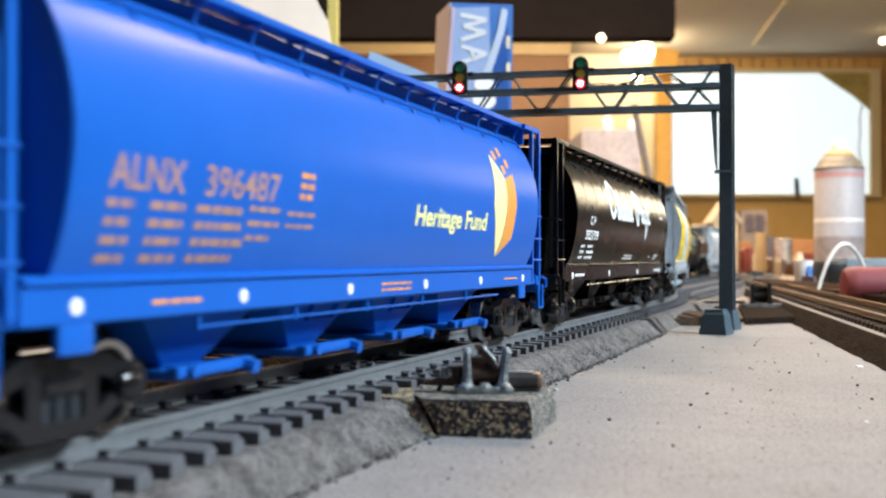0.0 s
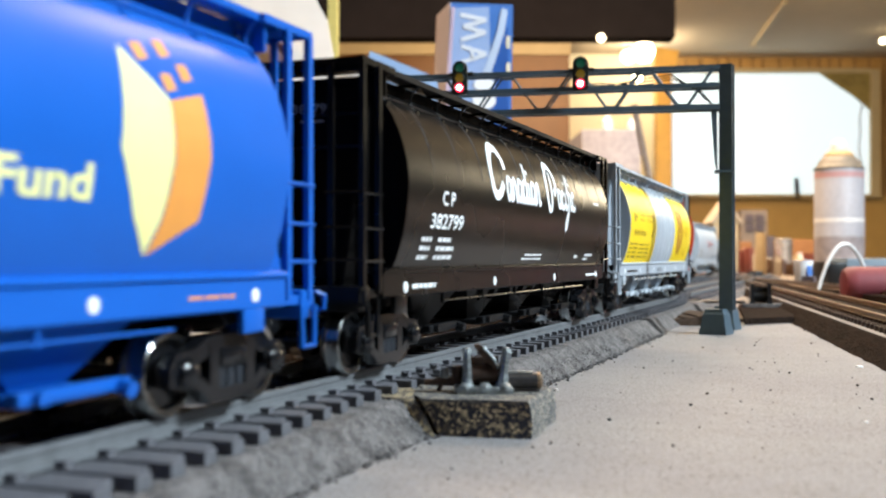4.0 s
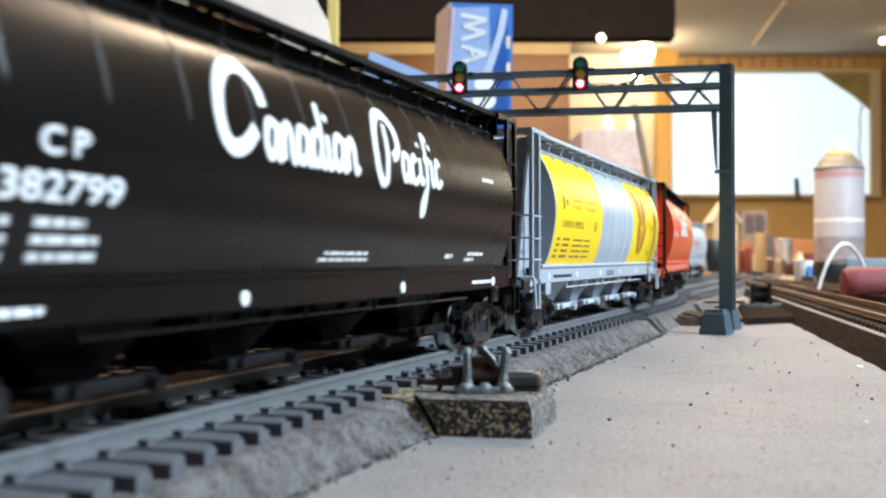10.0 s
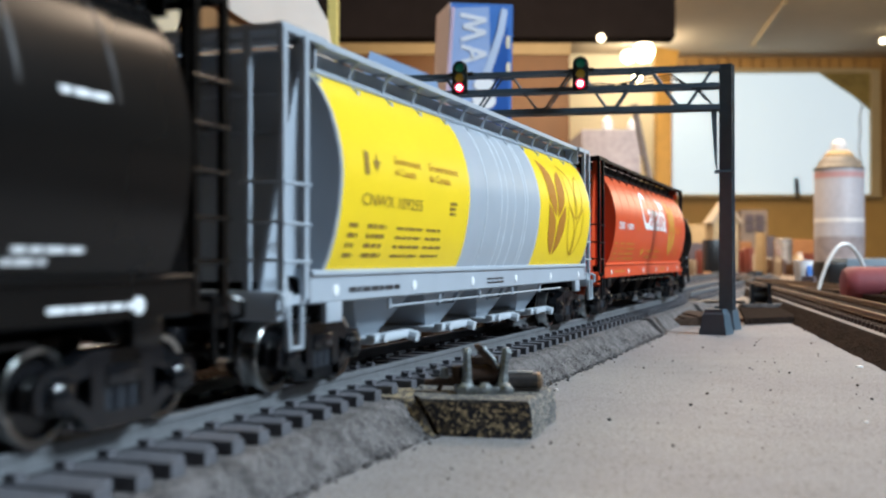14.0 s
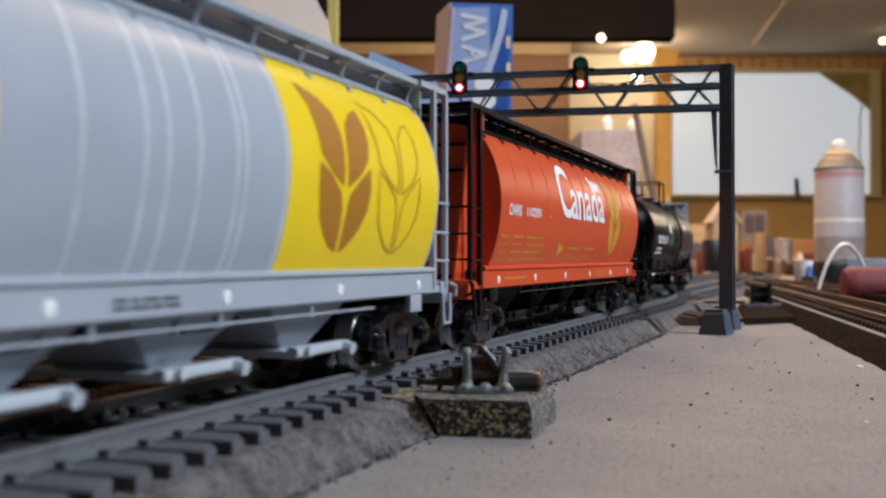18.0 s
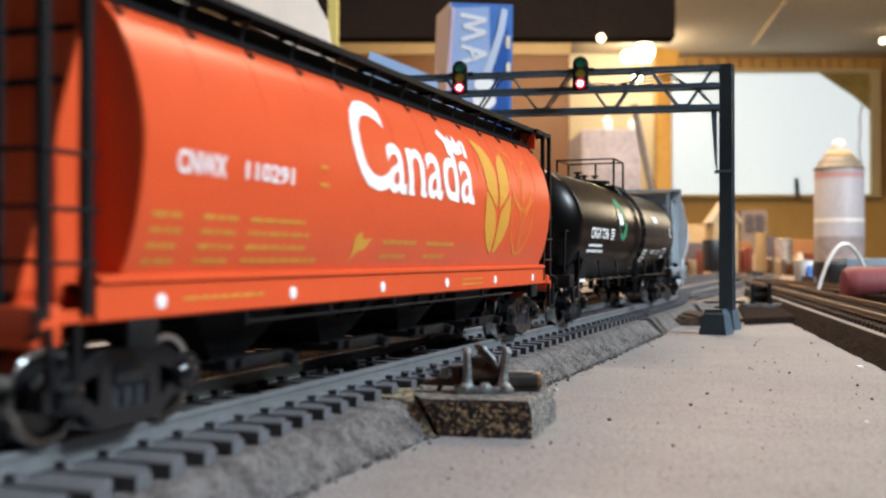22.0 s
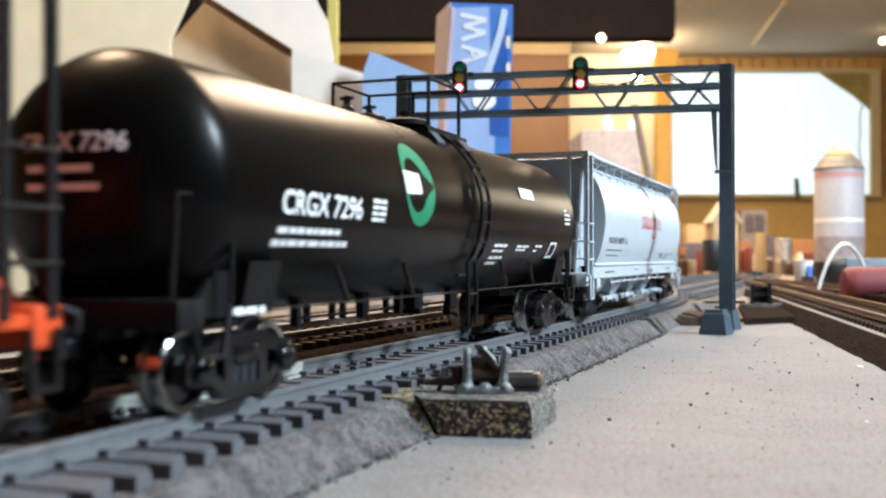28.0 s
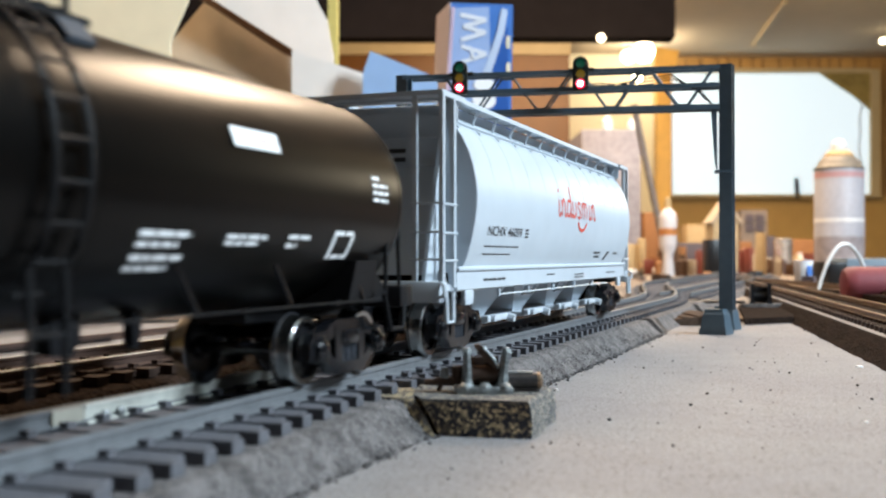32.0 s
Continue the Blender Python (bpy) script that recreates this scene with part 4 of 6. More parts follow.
end_print(car, "", -2.0, 2.6, 43.0, 43.5, D_DULL)
bars(car, side_x, [(-83.5, -72, 14.7, 15.5), (53, 66, 14.7, 15.4)], D_WHITE)

# grey and yellow car
PRINT[:] = 0.956, -2.5, 8.1
car = hopper("silver-grey cylindrical hopper car with yellow side panels", 0.656, P_GREY, P_GREY, P_GREY, P_GREY, P_GREY, P_PALE, panels=((-81.6, -25.0), (27.0, 81.6)))
cars.append((car, 0.656))
drawn(car, side_x, "flag_mark", [[(-75, 33.6), (-73.2, 33.6), (-73.2, 37.4), (-75, 37.4)]], D_DARKBROWN)
drawn(car, side_x, "leaf_mark", [[(-71.6, 36.0), (-70.6, 36.2), (-70.2, 37.4), (-69.8, 36.2), (-68.6, 36.0), (-69.4, 35.2), (-70.2, 34.2), (-71.0, 35.2)]], D_DARKBROWN)
words(car, side_x, "Government\nof Canada", -62.8, -50.5, 34.2, 37.6, D_BROWN, 0.0)
words(car, side_x, "Gouvernement\ndu Canada", -46.5, -30.5, 34.2, 37.8, D_BROWN, 0.0)
words(car, side_x, "CNWX 109255", -75.5, -49.6, 28.6, 30.6, D_DARKBROWN, 0.0)
bars(car, side_x, [(-35, -31.5, 30.4, 31.0), (-35, -31.5, 29.4, 30.0), (-35, -31.5, 28.4, 29.0)], D_DARKBROWN)
for z in (25.0, 23.4, 21.8, 20.2):
    bars(car, side_x, [(-79, -75.5, z, z + 0.7), (-72, -64.5, z, z + 0.7), (-60, -48, z, z + 0.5), (-46, -36 + random.uniform(-3, 3), z, z + 0.5)], D_DARKBROWN)
wheat(car, side_x, 48.6, D_BROWN)
wheat(car, side_x, 69.8, D_LINE, True)
dots(car, (-86.4, -55.2, -23.4, 7.8, 39.4, 71.0))
bars(car, side_x, [(-82, -62, 14.8, 15.6), (-14, -2, 15.4, 15.8), (-14, -2, 14.6, 15.0)], D_BLACK)

# red car
PRINT[:] = 0.956, 0.4, 10.6
car = hopper("orange-red cylindrical hopper car with black roof walks and ladders", 0.8585, P_RED, P_RED, P_RED, P_UNDER, P_UNDER, P_UNDER)
cars.append((car, 0.8585))
words(car, side_x, "CNWX", -80.5, -70.2, 30.0, 32.8, D_WHITE, 0.02)
words(car, side_x, "110291", -65.6, -53.0, 30.2, 32.6, D_WHITE, 0.02)
words(car, side_x, "C", -33.0, -18.6, 31.2, 46.2, D_WHITE, 0.012, "large white country lettering")
words(car, side_x, "anada", -20.2, 24.0, 31.2, 43.8, D_WHITE, 0.01)
bars(car, side_x, [(y, y + 1.9, 31.2, 32.2) for y in (-13.6, -10.6, -4.6, 3.6, 13.2, 22.6)], D_WHITE)
drawn(car, side_x, "flag_mark", [list(s) for s in ([(8.6, 44.4), (9.8, 45.4), (13.2, 44.0), (13.0, 40.6), (11.6, 40.4), (11.0, 43.0)], [(13.6, 42.0), (14.4, 44.8), (16.6, 43.2), (17.8, 45.2), (19.2, 43.2), (21.4, 44.4), (20.6, 41.6), (17.2, 40.8)], [(21.4, 41.0), (22.2, 44.8), (23.4, 44.0), (23.2, 40.6)])], D_WHITE)
for z in (24.8, 23.0, 21.2, 19.4):
    bars(car, side_x, [(-84, -78, z, z + 0.7), (-74, -66, z, z + 0.7), (-63, -50 + random.uniform(-3, 8), z, z + 0.7)], D_GOLD)
bars(car, side_x, [(-45, -42, 33.2, 33.8), (-45, -42, 30.6, 31.2), (-19, -4, 22.4, 23.2), (1, 16, 22.4, 23.2), (-19, -8, 20.0, 20.8), (1, 12, 20.0, 20.8)], D_GOLD)
drawn(car, side_x, "leaf_mark", [[(-30.5, 23.6), (-28.5, 24.4), (-27.5, 23.2), (-24.0, 23.4), (-26.0, 21.6), (-28.5, 21.2), (-30.5, 19.4), (-30.2, 21.5)]], D_OLIVE)
wheat(car, side_x, 41.2, D_OLIVE)
wheat(car, side_x, 60.6, D_FAINT, True)
dots(car, (-86.2, -56.0, -25.4, 5.2, 35.6, 65.8))
bars(car, side_x, [(-82, -64, 15.2, 15.7), (14, 27, 15.6, 16.0), (14, 27, 14.6, 15.0)], D_GOLD)


# black tank car
PRINT[:] = 0.96, 2.1, 0.0
def tank_car():
    car = thing("tank_car", car_pose(1.070), "black tank car with green emblem and top platform", "freight car", "cars of the train")
    prof = [(0.05, -98.5), (4, -98.2), (8, -97.2), (12, -95.4), (15, -92.9), (16.6, -90.8), (17.15, -89.6), (17.4, -88), (17.4, 88), (17.15, 89.6), (16.6, 90.8), (15, 92.9), (12, 95.4), (8, 97.2), (4, 98.2), (0.05, 98.5)]
    bm = bmesh.new()
    lathe(bm, [(r * MM, h * MM) for r, h in prof], 72, pose(0, 0, TANK_Z * MM, -90, 0, 0))
    part("tank_shell", bm, P_TANK, car)
    for y in (-88, 12, 88):
        bm = bmesh.new()
        lathe(bm, [(17.3 * MM, -0.3 * MM), (17.44 * MM, -0.12 * MM), (17.44 * MM, 0.12 * MM), (17.3 * MM, 0.3 * MM)], 72, pose(0, y * MM, TANK_Z * MM, -90, 0, 0), close=False)
        part("weld_seam", bm, P_TANK, car)
    words(car, tank_x, "CRGX 7296", -81.5, -55.5, 26.2, 29.8, D_WHITE, 0.02)
    bars(car, tank_x, [(-51.5, -46, 29.2, 29.9), (-51.5, -46, 28.2, 28.8), (-51.5, -46, 27.2, 27.8), (-51.5, -46, 26.2, 26.8), (-81.5, -62, 23.6, 24.5), (-82, -57.5, 21.8, 22.7)], D_WHITE)
    n = 20
    for k in (1, -1):
        arc = [math.pi * i / n for i in range(n + 1)]
        outer = [(-30.2 + 7.4 * math.cos(w), 33.6 + k * 7.7 * math.sin(w)) for w in arc]
        inner = [(-31.9 + 4.7 * math.cos(w), 33.4 + k * 5.0 * math.sin(w)) for w in arc[3:]]
        drawn(car, tank_x, "emblem", [outer + inner[::-1]], D_GREEN, "green half of the round emblem")
    drawn(car, tank_x, "placard", [[(-37.4, 31.6), (-30.0, 31.8), (-30.0, 35.6), (-37.4, 35.8)]], D_WHITE, "blank white placard", 0.25)
    drawn(car, tank_x, "placard", [[(36.2, 34.6), (48.0, 34.6), (48.0, 37.2), (36.2, 37.2)]], D_WHITE, "white placard", 0.25)
    bars(car, lambda z: tank_x(z) + 0.2, [(38.6, 45.6, 35.4, 36.3)], D_FADED)
    bars(car, tank_x, [(78, 81, 33.0, 33.6), (78, 84, 31.8, 32.4), (78, 84, 30.6, 31.2), (78, 84, 29.4, 30.0)], D_WHITE)
    bars(car, tank_x, [(18, 28, 22.6, 23.3), (18, 26, 21.4, 22.0), (18, 28, 19.8, 20.5), (18, 26, 18.6, 19.2), (36, 46, 22.6, 23.2), (36, 44, 21.8, 22.3), (52, 59, 22.8, 23.4), (52, 55, 21.6, 22.2), (66, 73, 23.6, 24.3), (66, 73, 20.0, 20.7)], D_WHITE)
    for y in (66, 72.2):
        drawn(car, tank_x, "placard", [[(y, 20.7), (y + 0.9, 20.7), (y + 0.9, 23.6), (y, 23.6)]], D_WHITE)
    # lettering on the leading head
    for z0, z1, x0, x1, txt in ((32.0, 34.4, -6.5, 8.6, "CRGX 7296"), (29.6, 30.5, -5.0, 4.5, ""), (27.4, 28.3, -5.0, 5.5, "")):
        if txt:
            bm = letters(txt, x0, x1, z0, z1, 0.02)
        else:
            bm = bmesh.new()
            flat(bm, [(x0, z0), (x1, z0), (x1, z1), (x0, z1)])
        for v in bm.verts:
            r = math.hypot(v.co.y, v.co.z - TANK_Z)
            v.co = Vector((v.co.y, -98.5 + 10.5 * (1 - math.sqrt(max(0.0, 1 - (r / 17.4) ** 2))) - 0.5, v.co.z)) * MM
        part("lettering", bm, D_WHITE, car, smooth=0)
    # ladder over the shell
    for y in (3.6, 8.6):
        bm = bmesh.new()
        pts = [(15.4, 6.0), (15.6, 12.0)] + [(18.6 * math.cos(a), TANK_Z + 18.6 * math.sin(a)) for a in np.linspace(-0.6, 1.15, 14)]
        polyrod(bm, [(x * MM, y * MM, z * MM) for x, z in pts], 0.42 * MM)
        part("ladder_rail", bm, P_UNDER, car)
    for k in range(10):
        a = -1.0 + k * 0.22
        x, z = (15.6, 12.0) if a < -0.85 else (18.6 * math.cos(a), TANK_Z + 18.6 * math.sin(a))
        bm = bmesh.new()
        rod(bm, (x * MM, 3.6 * MM, z * MM), (x * MM, 8.6 * MM, z * MM), 0.3 * MM, 6)
        part("ladder_rung", bm, P_UNDER, car)
    bm = bmesh.new()
    for y in range(-3, 18, 3):
        box(bm, 3.5 * MM, 9.4 * MM, (y - 1) * MM, (y + 1) * MM, 45.4 * MM, 46.0 * MM)
        box(bm, -11.5 * MM, -3.5 * MM, (y - 1) * MM, (y + 1) * MM, 45.4 * MM, 46.0 * MM)
    for x in (-11.5, -3.5, 3.5, 9.4):
        box(bm, (x - 0.4) * MM, (x + 0.4) * MM, -4.2 * MM, 19 * MM, 44.7 * MM, 45.5 * MM)
    part("platform", bm, P_UNDER, car, "black top platform", smooth=0)
    for y in (-1.5, 15.5):
        bm = bmesh.new()
        prism(bm, [(6.0 * MM, 45.2 * MM), (11.4 * MM, 42.0 * MM), (11.8 * MM, 42.6 * MM), (9.4 * MM, 45.4 * MM)], "y", (y - 2.2) * MM, (y + 2.2) * MM)
        part("platform_bracket", bm, mat("slate_bracket_plastic", (0.05, 0.06, 0.075), 0.7, vary=0.2, spec=0.15), car, "grey platform bracket", smooth=0)
    for x, ys in ((-12.4, (-2.0, 16.0)), (-1.7, (16.0,)), (9.0, (-2.0, 16.0))):
        for y in ys:
            bm = bmesh.new()
            rod(bm, (x * MM, y * MM, 42.5 * MM), (x * MM, y * MM, 55.8 * MM), 0.42 * MM, 6)
            part("railing_post", bm, P_UNDER, car)
    for z in (55.8,):
        for y in (-2.0, 16.0):
            bm = bmesh.new()
            rod(bm, (-12.4 * MM, y * MM, z * MM), (9.0 * MM, y * MM, z * MM), 0.32 * MM, 6)
            part("railing", bm, P_UNDER, car)
        for x in (-12.4, 9.0):
            bm = bmesh.new()
            rod(bm, (x * MM, -2 * MM, z * MM), (x * MM, 16 * MM, z * MM), 0.32 * MM, 6)
            part("railing", bm, P_UNDER, car)
    for y, r, h in ((7, 4.5, 49.0), (-11, 2.6, 47.8), (-21, 1.2, 48.2)):
        bm = bmesh.new()
        lathe(bm, [(r * 0.9 * MM, 44.5 * MM), (r * 0.9 * MM, (h - 1.6) * MM), (r * 1.25 * MM, (h - 1.6) * MM), (r * 1.25 * MM, (h - 0.7) * MM), (r * 0.7 * MM, h * MM)], 18, pose(0, y * MM, 0))
        rod(bm, (0, y * MM, h * MM), (0, y * MM, (h + 1.6) * MM), 0.7 * MM, 8)
        rod(bm, (-1.4 * MM, y * MM, (h + 1.2) * MM), (1.4 * MM, y * MM, (h + 1.2) * MM), 0.35 * MM, 6)
        part("valve_dome", bm, P_UNDER, car)
    # side handrail with slanting struts
    for s in (-1, 1):
        bm = bmesh.new()
        polyrod(bm, [(s * 15.0 * MM, -80 * MM, 12.6 * MM), (s * 15.0 * MM, 86 * MM, 12.6 * MM)], 0.2 * MM)
        part("handrail", bm, P_UNDER, car)
        for y in (-53.7, -26.8, 29.7, 52.6, 76.1):
            bm = bmesh.new()
            prism(bm, [((y + 2.4) * MM, 12.6 * MM), ((y + 3.0) * MM, 12.6 * MM), ((y - 1.6) * MM, 18.6 * MM), ((y - 2.2) * MM, 18.6 * MM)], "x", (s * 14.8 - 0.4) * MM, (s * 14.8 + 0.3) * MM)
            part("strut", bm, P_TRUCK, car, smooth=0)
        for e in (-1, 1):
            bm = bmesh.new()
            prism(bm, [(e * 72 * MM, 12 * MM), (e * 94 * MM, 12 * MM), (e * 94 * MM, 14 * MM), (e * 90 * MM, 14.5 * MM), (e * 86 * MM, 18 * MM), (e * 84 * MM, 18 * MM)], "x", (s * 13.0 - 0.4) * MM, (s * 13.0 + 0.4) * MM)
            part("saddle_plate", bm, P_UNDER, car, smooth=0)
            bm = bmesh.new()
            polyrod(bm, [(s * 15.4 * MM, e * 86 * MM, 13.5 * MM), (s * 15.6 * MM, e * 88 * MM, 7.4 * MM), (s * 15.6 * MM, e * 93 * MM, 7.4 * MM), (s * 15.4 * MM, e * 94.5 * MM, 13.5 * MM)], 0.45 * MM)
            part("stirrup_step", bm, P_UNDER, car)
            bm = bmesh.new()
            polyrod(bm, [(s * 15.6 * MM, e * 86 * MM, 14 * MM), (s * 15.6 * MM, e * 86 * MM, 27 * MM), (s * 13.8 * MM, e * 95 * MM, 27 * MM), (s * 13.8 * MM, e * 96 * MM, 14 * MM)], 0.35 * MM)
            part("end_handrail", bm, P_UNDER, car)
    for e in (-1, 1):
        bm = bmesh.new()
        box(bm, -15.8 * MM, 15.8 * MM, min(e * 92, e * 97.5) * MM, max(e * 92, e * 97.5) * MM, 11 * MM, 14.6 * MM, 0.3 * MM)
        box(bm, -4.5 * MM, 4.5 * MM, min(e * 60, e * 97) * MM, max(e * 60, e * 97) * MM, 9.6 * MM, 13.4 * MM, 0.3 * MM)
        part("stub_sill", bm, P_UNDER, car)
        add_coupler(car, e)
        bm = bmesh.new()
        loft(bm, [[Vector((u * a * MM, (e * 78 + v * 4.0) * MM, z * MM)) for u, v in ((-1, -1), (1, -1), (1, 1), (-1, 1))] for a, z in ((16.0, 19.0), (14.5, 12.4), (4.5, 9.8))])
        part("body_bolster", bm, P_UNDER, car, smooth=0)
        add_truck(car, e * 78)
        bars(car, lambda z: 15.9, [(e * 82 - 4, e * 82 + 4, 13.0, 13.9)] if e < 0 else [], D_WHITE)
    for y in (-51.5, -46.0, -28.0, -24.6, -14.2, -9.4, 12.0, 30.0):
        bm = bmesh.new()
        box(bm, -7 * MM, -6 * MM, (y - 0.6) * MM, (y + 0.6) * MM, 7.4 * MM, 14 * MM)
        part("pipe_hanger", bm, P_UNDER, car, smooth=0)
    for y, w in ((-52.4, 0.7), (-27.6, 1.5), (-11.2, 0.9), (18.4, 2.6), (31.0, 0.9)):
        bm = bmesh.new()
        prism(bm, [((y - w) * MM, 14.2 * MM), ((y - w * 0.8) * MM, 8.8 * MM), ((y + w * 0.5) * MM, 8.4 * MM), ((y + w) * MM, 10.4 * MM), ((y + w) * MM, 14.2 * MM)], "x", 5.6 * MM, 7.0 * MM)
        part("pipe_hanger", bm, BAYS[P_UNDER], car, smooth=0)
    bm = bmesh.new()
    box(bm, 2.4 * MM, 6.4 * MM, -2.6 * MM, 2.2 * MM, 9.0 * MM, 14 * MM, 0.5 * MM)
    box(bm, 3.0 * MM, 7.0 * MM, -1.6 * MM, 1.0 * MM, 8.0 * MM, 9.2 * MM, 0.4 * MM)
    rod(bm, (4 * MM, -46 * MM, 9.6 * MM), (4 * MM, 30 * MM, 9.6 * MM), 0.3 * MM, 6)
    part("bottom_outlet", bm, BAYS[P_UNDER], car)
    return car


car = tank_car()
cars.append((car, 1.070))

# pale grey car
PRINT[:] = 0.956, -0.5, 12.0
car = hopper("pale grey cylindrical hopper car with red lettering", 1.2775, P_PALE, P_PALE, P_PALE, P_PALE, P_PALE, P_PALE)
cars.append((car, 1.2775))
bm = bmesh.new()
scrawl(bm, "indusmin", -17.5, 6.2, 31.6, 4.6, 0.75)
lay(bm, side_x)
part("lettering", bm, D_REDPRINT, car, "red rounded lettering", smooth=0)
bm = bmesh.new()
stroke(bm, [(6.5, 30.4), (9.0, 28.6), (12.0, 28.0), (15.0, 28.6), (17.5, 30.4)], 1.0)
lay(bm, side_x)
part("emblem", bm, D_REDPRINT, car, smooth=0)
words(car, side_x, "NCHX 46059", -76.0, -50.0, 25.0, 27.2, D_BLACK, 0.01)
bars(car, side_x, [(-47, -44, 26.6, 27.1), (-47, -44, 25.8, 26.2), (-47, -44, 25.0, 25.4), (-76.5, -50, 22.5, 22.85), (-76.5, -56, 20.8, 21.1), (34, 44, 21.4, 22.0), (36, 44, 20.2, 20.8), (64, 72, 21.4, 21.9)], D_BLACK)
for z in (41.0, 39.2):
    end_print(car, "", -3.4, 3.0, z, z + 0.9, D_BLACK)
drawn(car, side_x, "emblem", [[(50, 19.4), (53, 19.4), (58, 22.2), (55, 22.2)]], D_BLACK)
bars(car, side_x, [(-82, -66, 15.2, 15.7), (-30, -22, 15.6, 16.0), (0, 12, 15.2, 15.6), (0, 12, 14.4, 14.8), (44, 58, 15.2, 15.6)], D_BLACK)


# ---- ground throw on its cork block ----
def speckled(name, dark, pale, scale):
    m = bpy.data.materials.new(name)
    m.use_nodes = True
    nt = m.node_tree
    n, l = nt.nodes, nt.links
    p = n["Principled BSDF"]
    p.inputs["Roughness"].default_value = 0.85
    co = n.new("ShaderNodeTexCoord")
    vo = n.new("ShaderNodeTexVoronoi")
    vo.inputs["Scale"].default_value = scale
    l.new(co.outputs["Object"], vo.inputs["Vector"])
    sep = n.new("ShaderNodeSeparateColor")
    l.new(vo.outputs["Color"], sep.inputs[0])
    ramp = n.new("ShaderNodeValToRGB")
    e = ramp.color_ramp.elements
    e[0].position, e[0].color = 0.36, (*dark, 1)
    e[1].position, e[1].color = 0.92, (*pale, 1)
    mid = e.new(0.6)
    mid.color = (*(0.6 * a + 0.22 * b for a, b in zip(dark, pale)), 1)
    l.new(sep.outputs[0], ramp.inputs[0])
    l.new(ramp.outputs[0], p.inputs["Base Color"])
    bp = n.new("ShaderNodeBump")
    bp.inputs["Strength"].default_value, bp.inputs["Distance"].default_value = 0.9, 0.0004
    l.new(vo.outputs["Distance"], bp.inputs["Height"])
    l.new(bp.outputs[0], p.inputs["Normal"])
    return m


M_SPECK = speckled("cut_cork_granules", (0.035, 0.033, 0.042), (0.74, 0.58, 0.34), 1900)
M_SPECK_GREY = speckled("dusty_cork_granules", (0.085, 0.083, 0.085), (0.30, 0.265, 0.21), 1700)
M_GRIT = speckled("pale_cork_grit", (0.09, 0.075, 0.065), (0.55, 0.43, 0.24), 1700)
M_IRON = mat("dull_cast_metal", (0.25, 0.27, 0.275), 0.34, metal=0.6, vary=0.6, scale=260, bump=0.8, bump_scale=900)
M_RUSTY = mat("rust_brown_metal", (0.06, 0.032, 0.02), 0.6, metal=0.3, vary=0.4, scale=200)


def jagged(a, b, n, amount, seed):
    rnd = random.Random(seed)
    pts = []
    for i in range(n):
        u = i / n
        pts.append((a[0] + (b[0] - a[0]) * u + rnd.uniform(-amount, amount), a[1] + (b[1] - a[1]) * u + rnd.uniform(-amount, amount)))
    return pts


corners = [(-0.6, 173.0), (14.4, 169.5), (20.0, 189.0), (9.0, 200.0), (-5.0, 196.0), (-2.8, 181.0)]
outline = []
for i, c in enumerate(corners):
    outline += jagged(c, corners[(i + 1) % len(corners)], 6, 0.22, i)
bm = bmesh.new()
loft(bm, [[Vector(((x * k - (3.0 * z / 0.006 if x < 2 and y < 186 else 0)) * MM, y * MM, z)) for x, y in outline] for k, z in ((1.0, 0.0), (1.01, 0.0022), (0.985, 0.0056), (0.95, 0.0061))])
bm.faces.ensure_lookup_table()
# top and right side get the greyer speckle
for f in bm.faces:
    f.normal_update()
    c = f.calc_center_median()
    if c.z > 0.0058 or c.x > 0.0145:
        f.material_index = 1
solo("cork_block", bm, [M_SPECK, M_SPECK_GREY], "cut block of speckled dark and tan cork on the table", "cork block", m=pose(0, 0, 0, 0, 0, AIM), smooth=25)
# broken end of the roadbed beside it
bm = bmesh.new()
rnd = random.Random(21)
top = [(-14.5, 179), (-9.0, 175.6), (-5.0, 174.6), (-4.8, 182), (-6.5, 196)]
low = [(-10.5, 174.6), (-5.0, 172.6), (-1.4, 171.6), (-1.8, 180), (-4.0, 196)]
loft(bm, [[Vector((x * MM, y * MM, z + rnd.uniform(-1, 1) * 0.0002)) for x, y in pts] for pts, z in ((low, 0.0001), ([(0.5 * (a + c) + rnd.uniform(-0.4, 0.4), 0.5 * (b + d)) for (a, b), (c, d) in zip(low, top)], 0.0034), (top, 0.0060))])
solo("cork_crumbs", bm, M_GRIT, "pale broken edge of cork grit beside the switch block", "cork crumbs", m=pose(0, 0, 0, 0, 0, AIM), smooth=0)


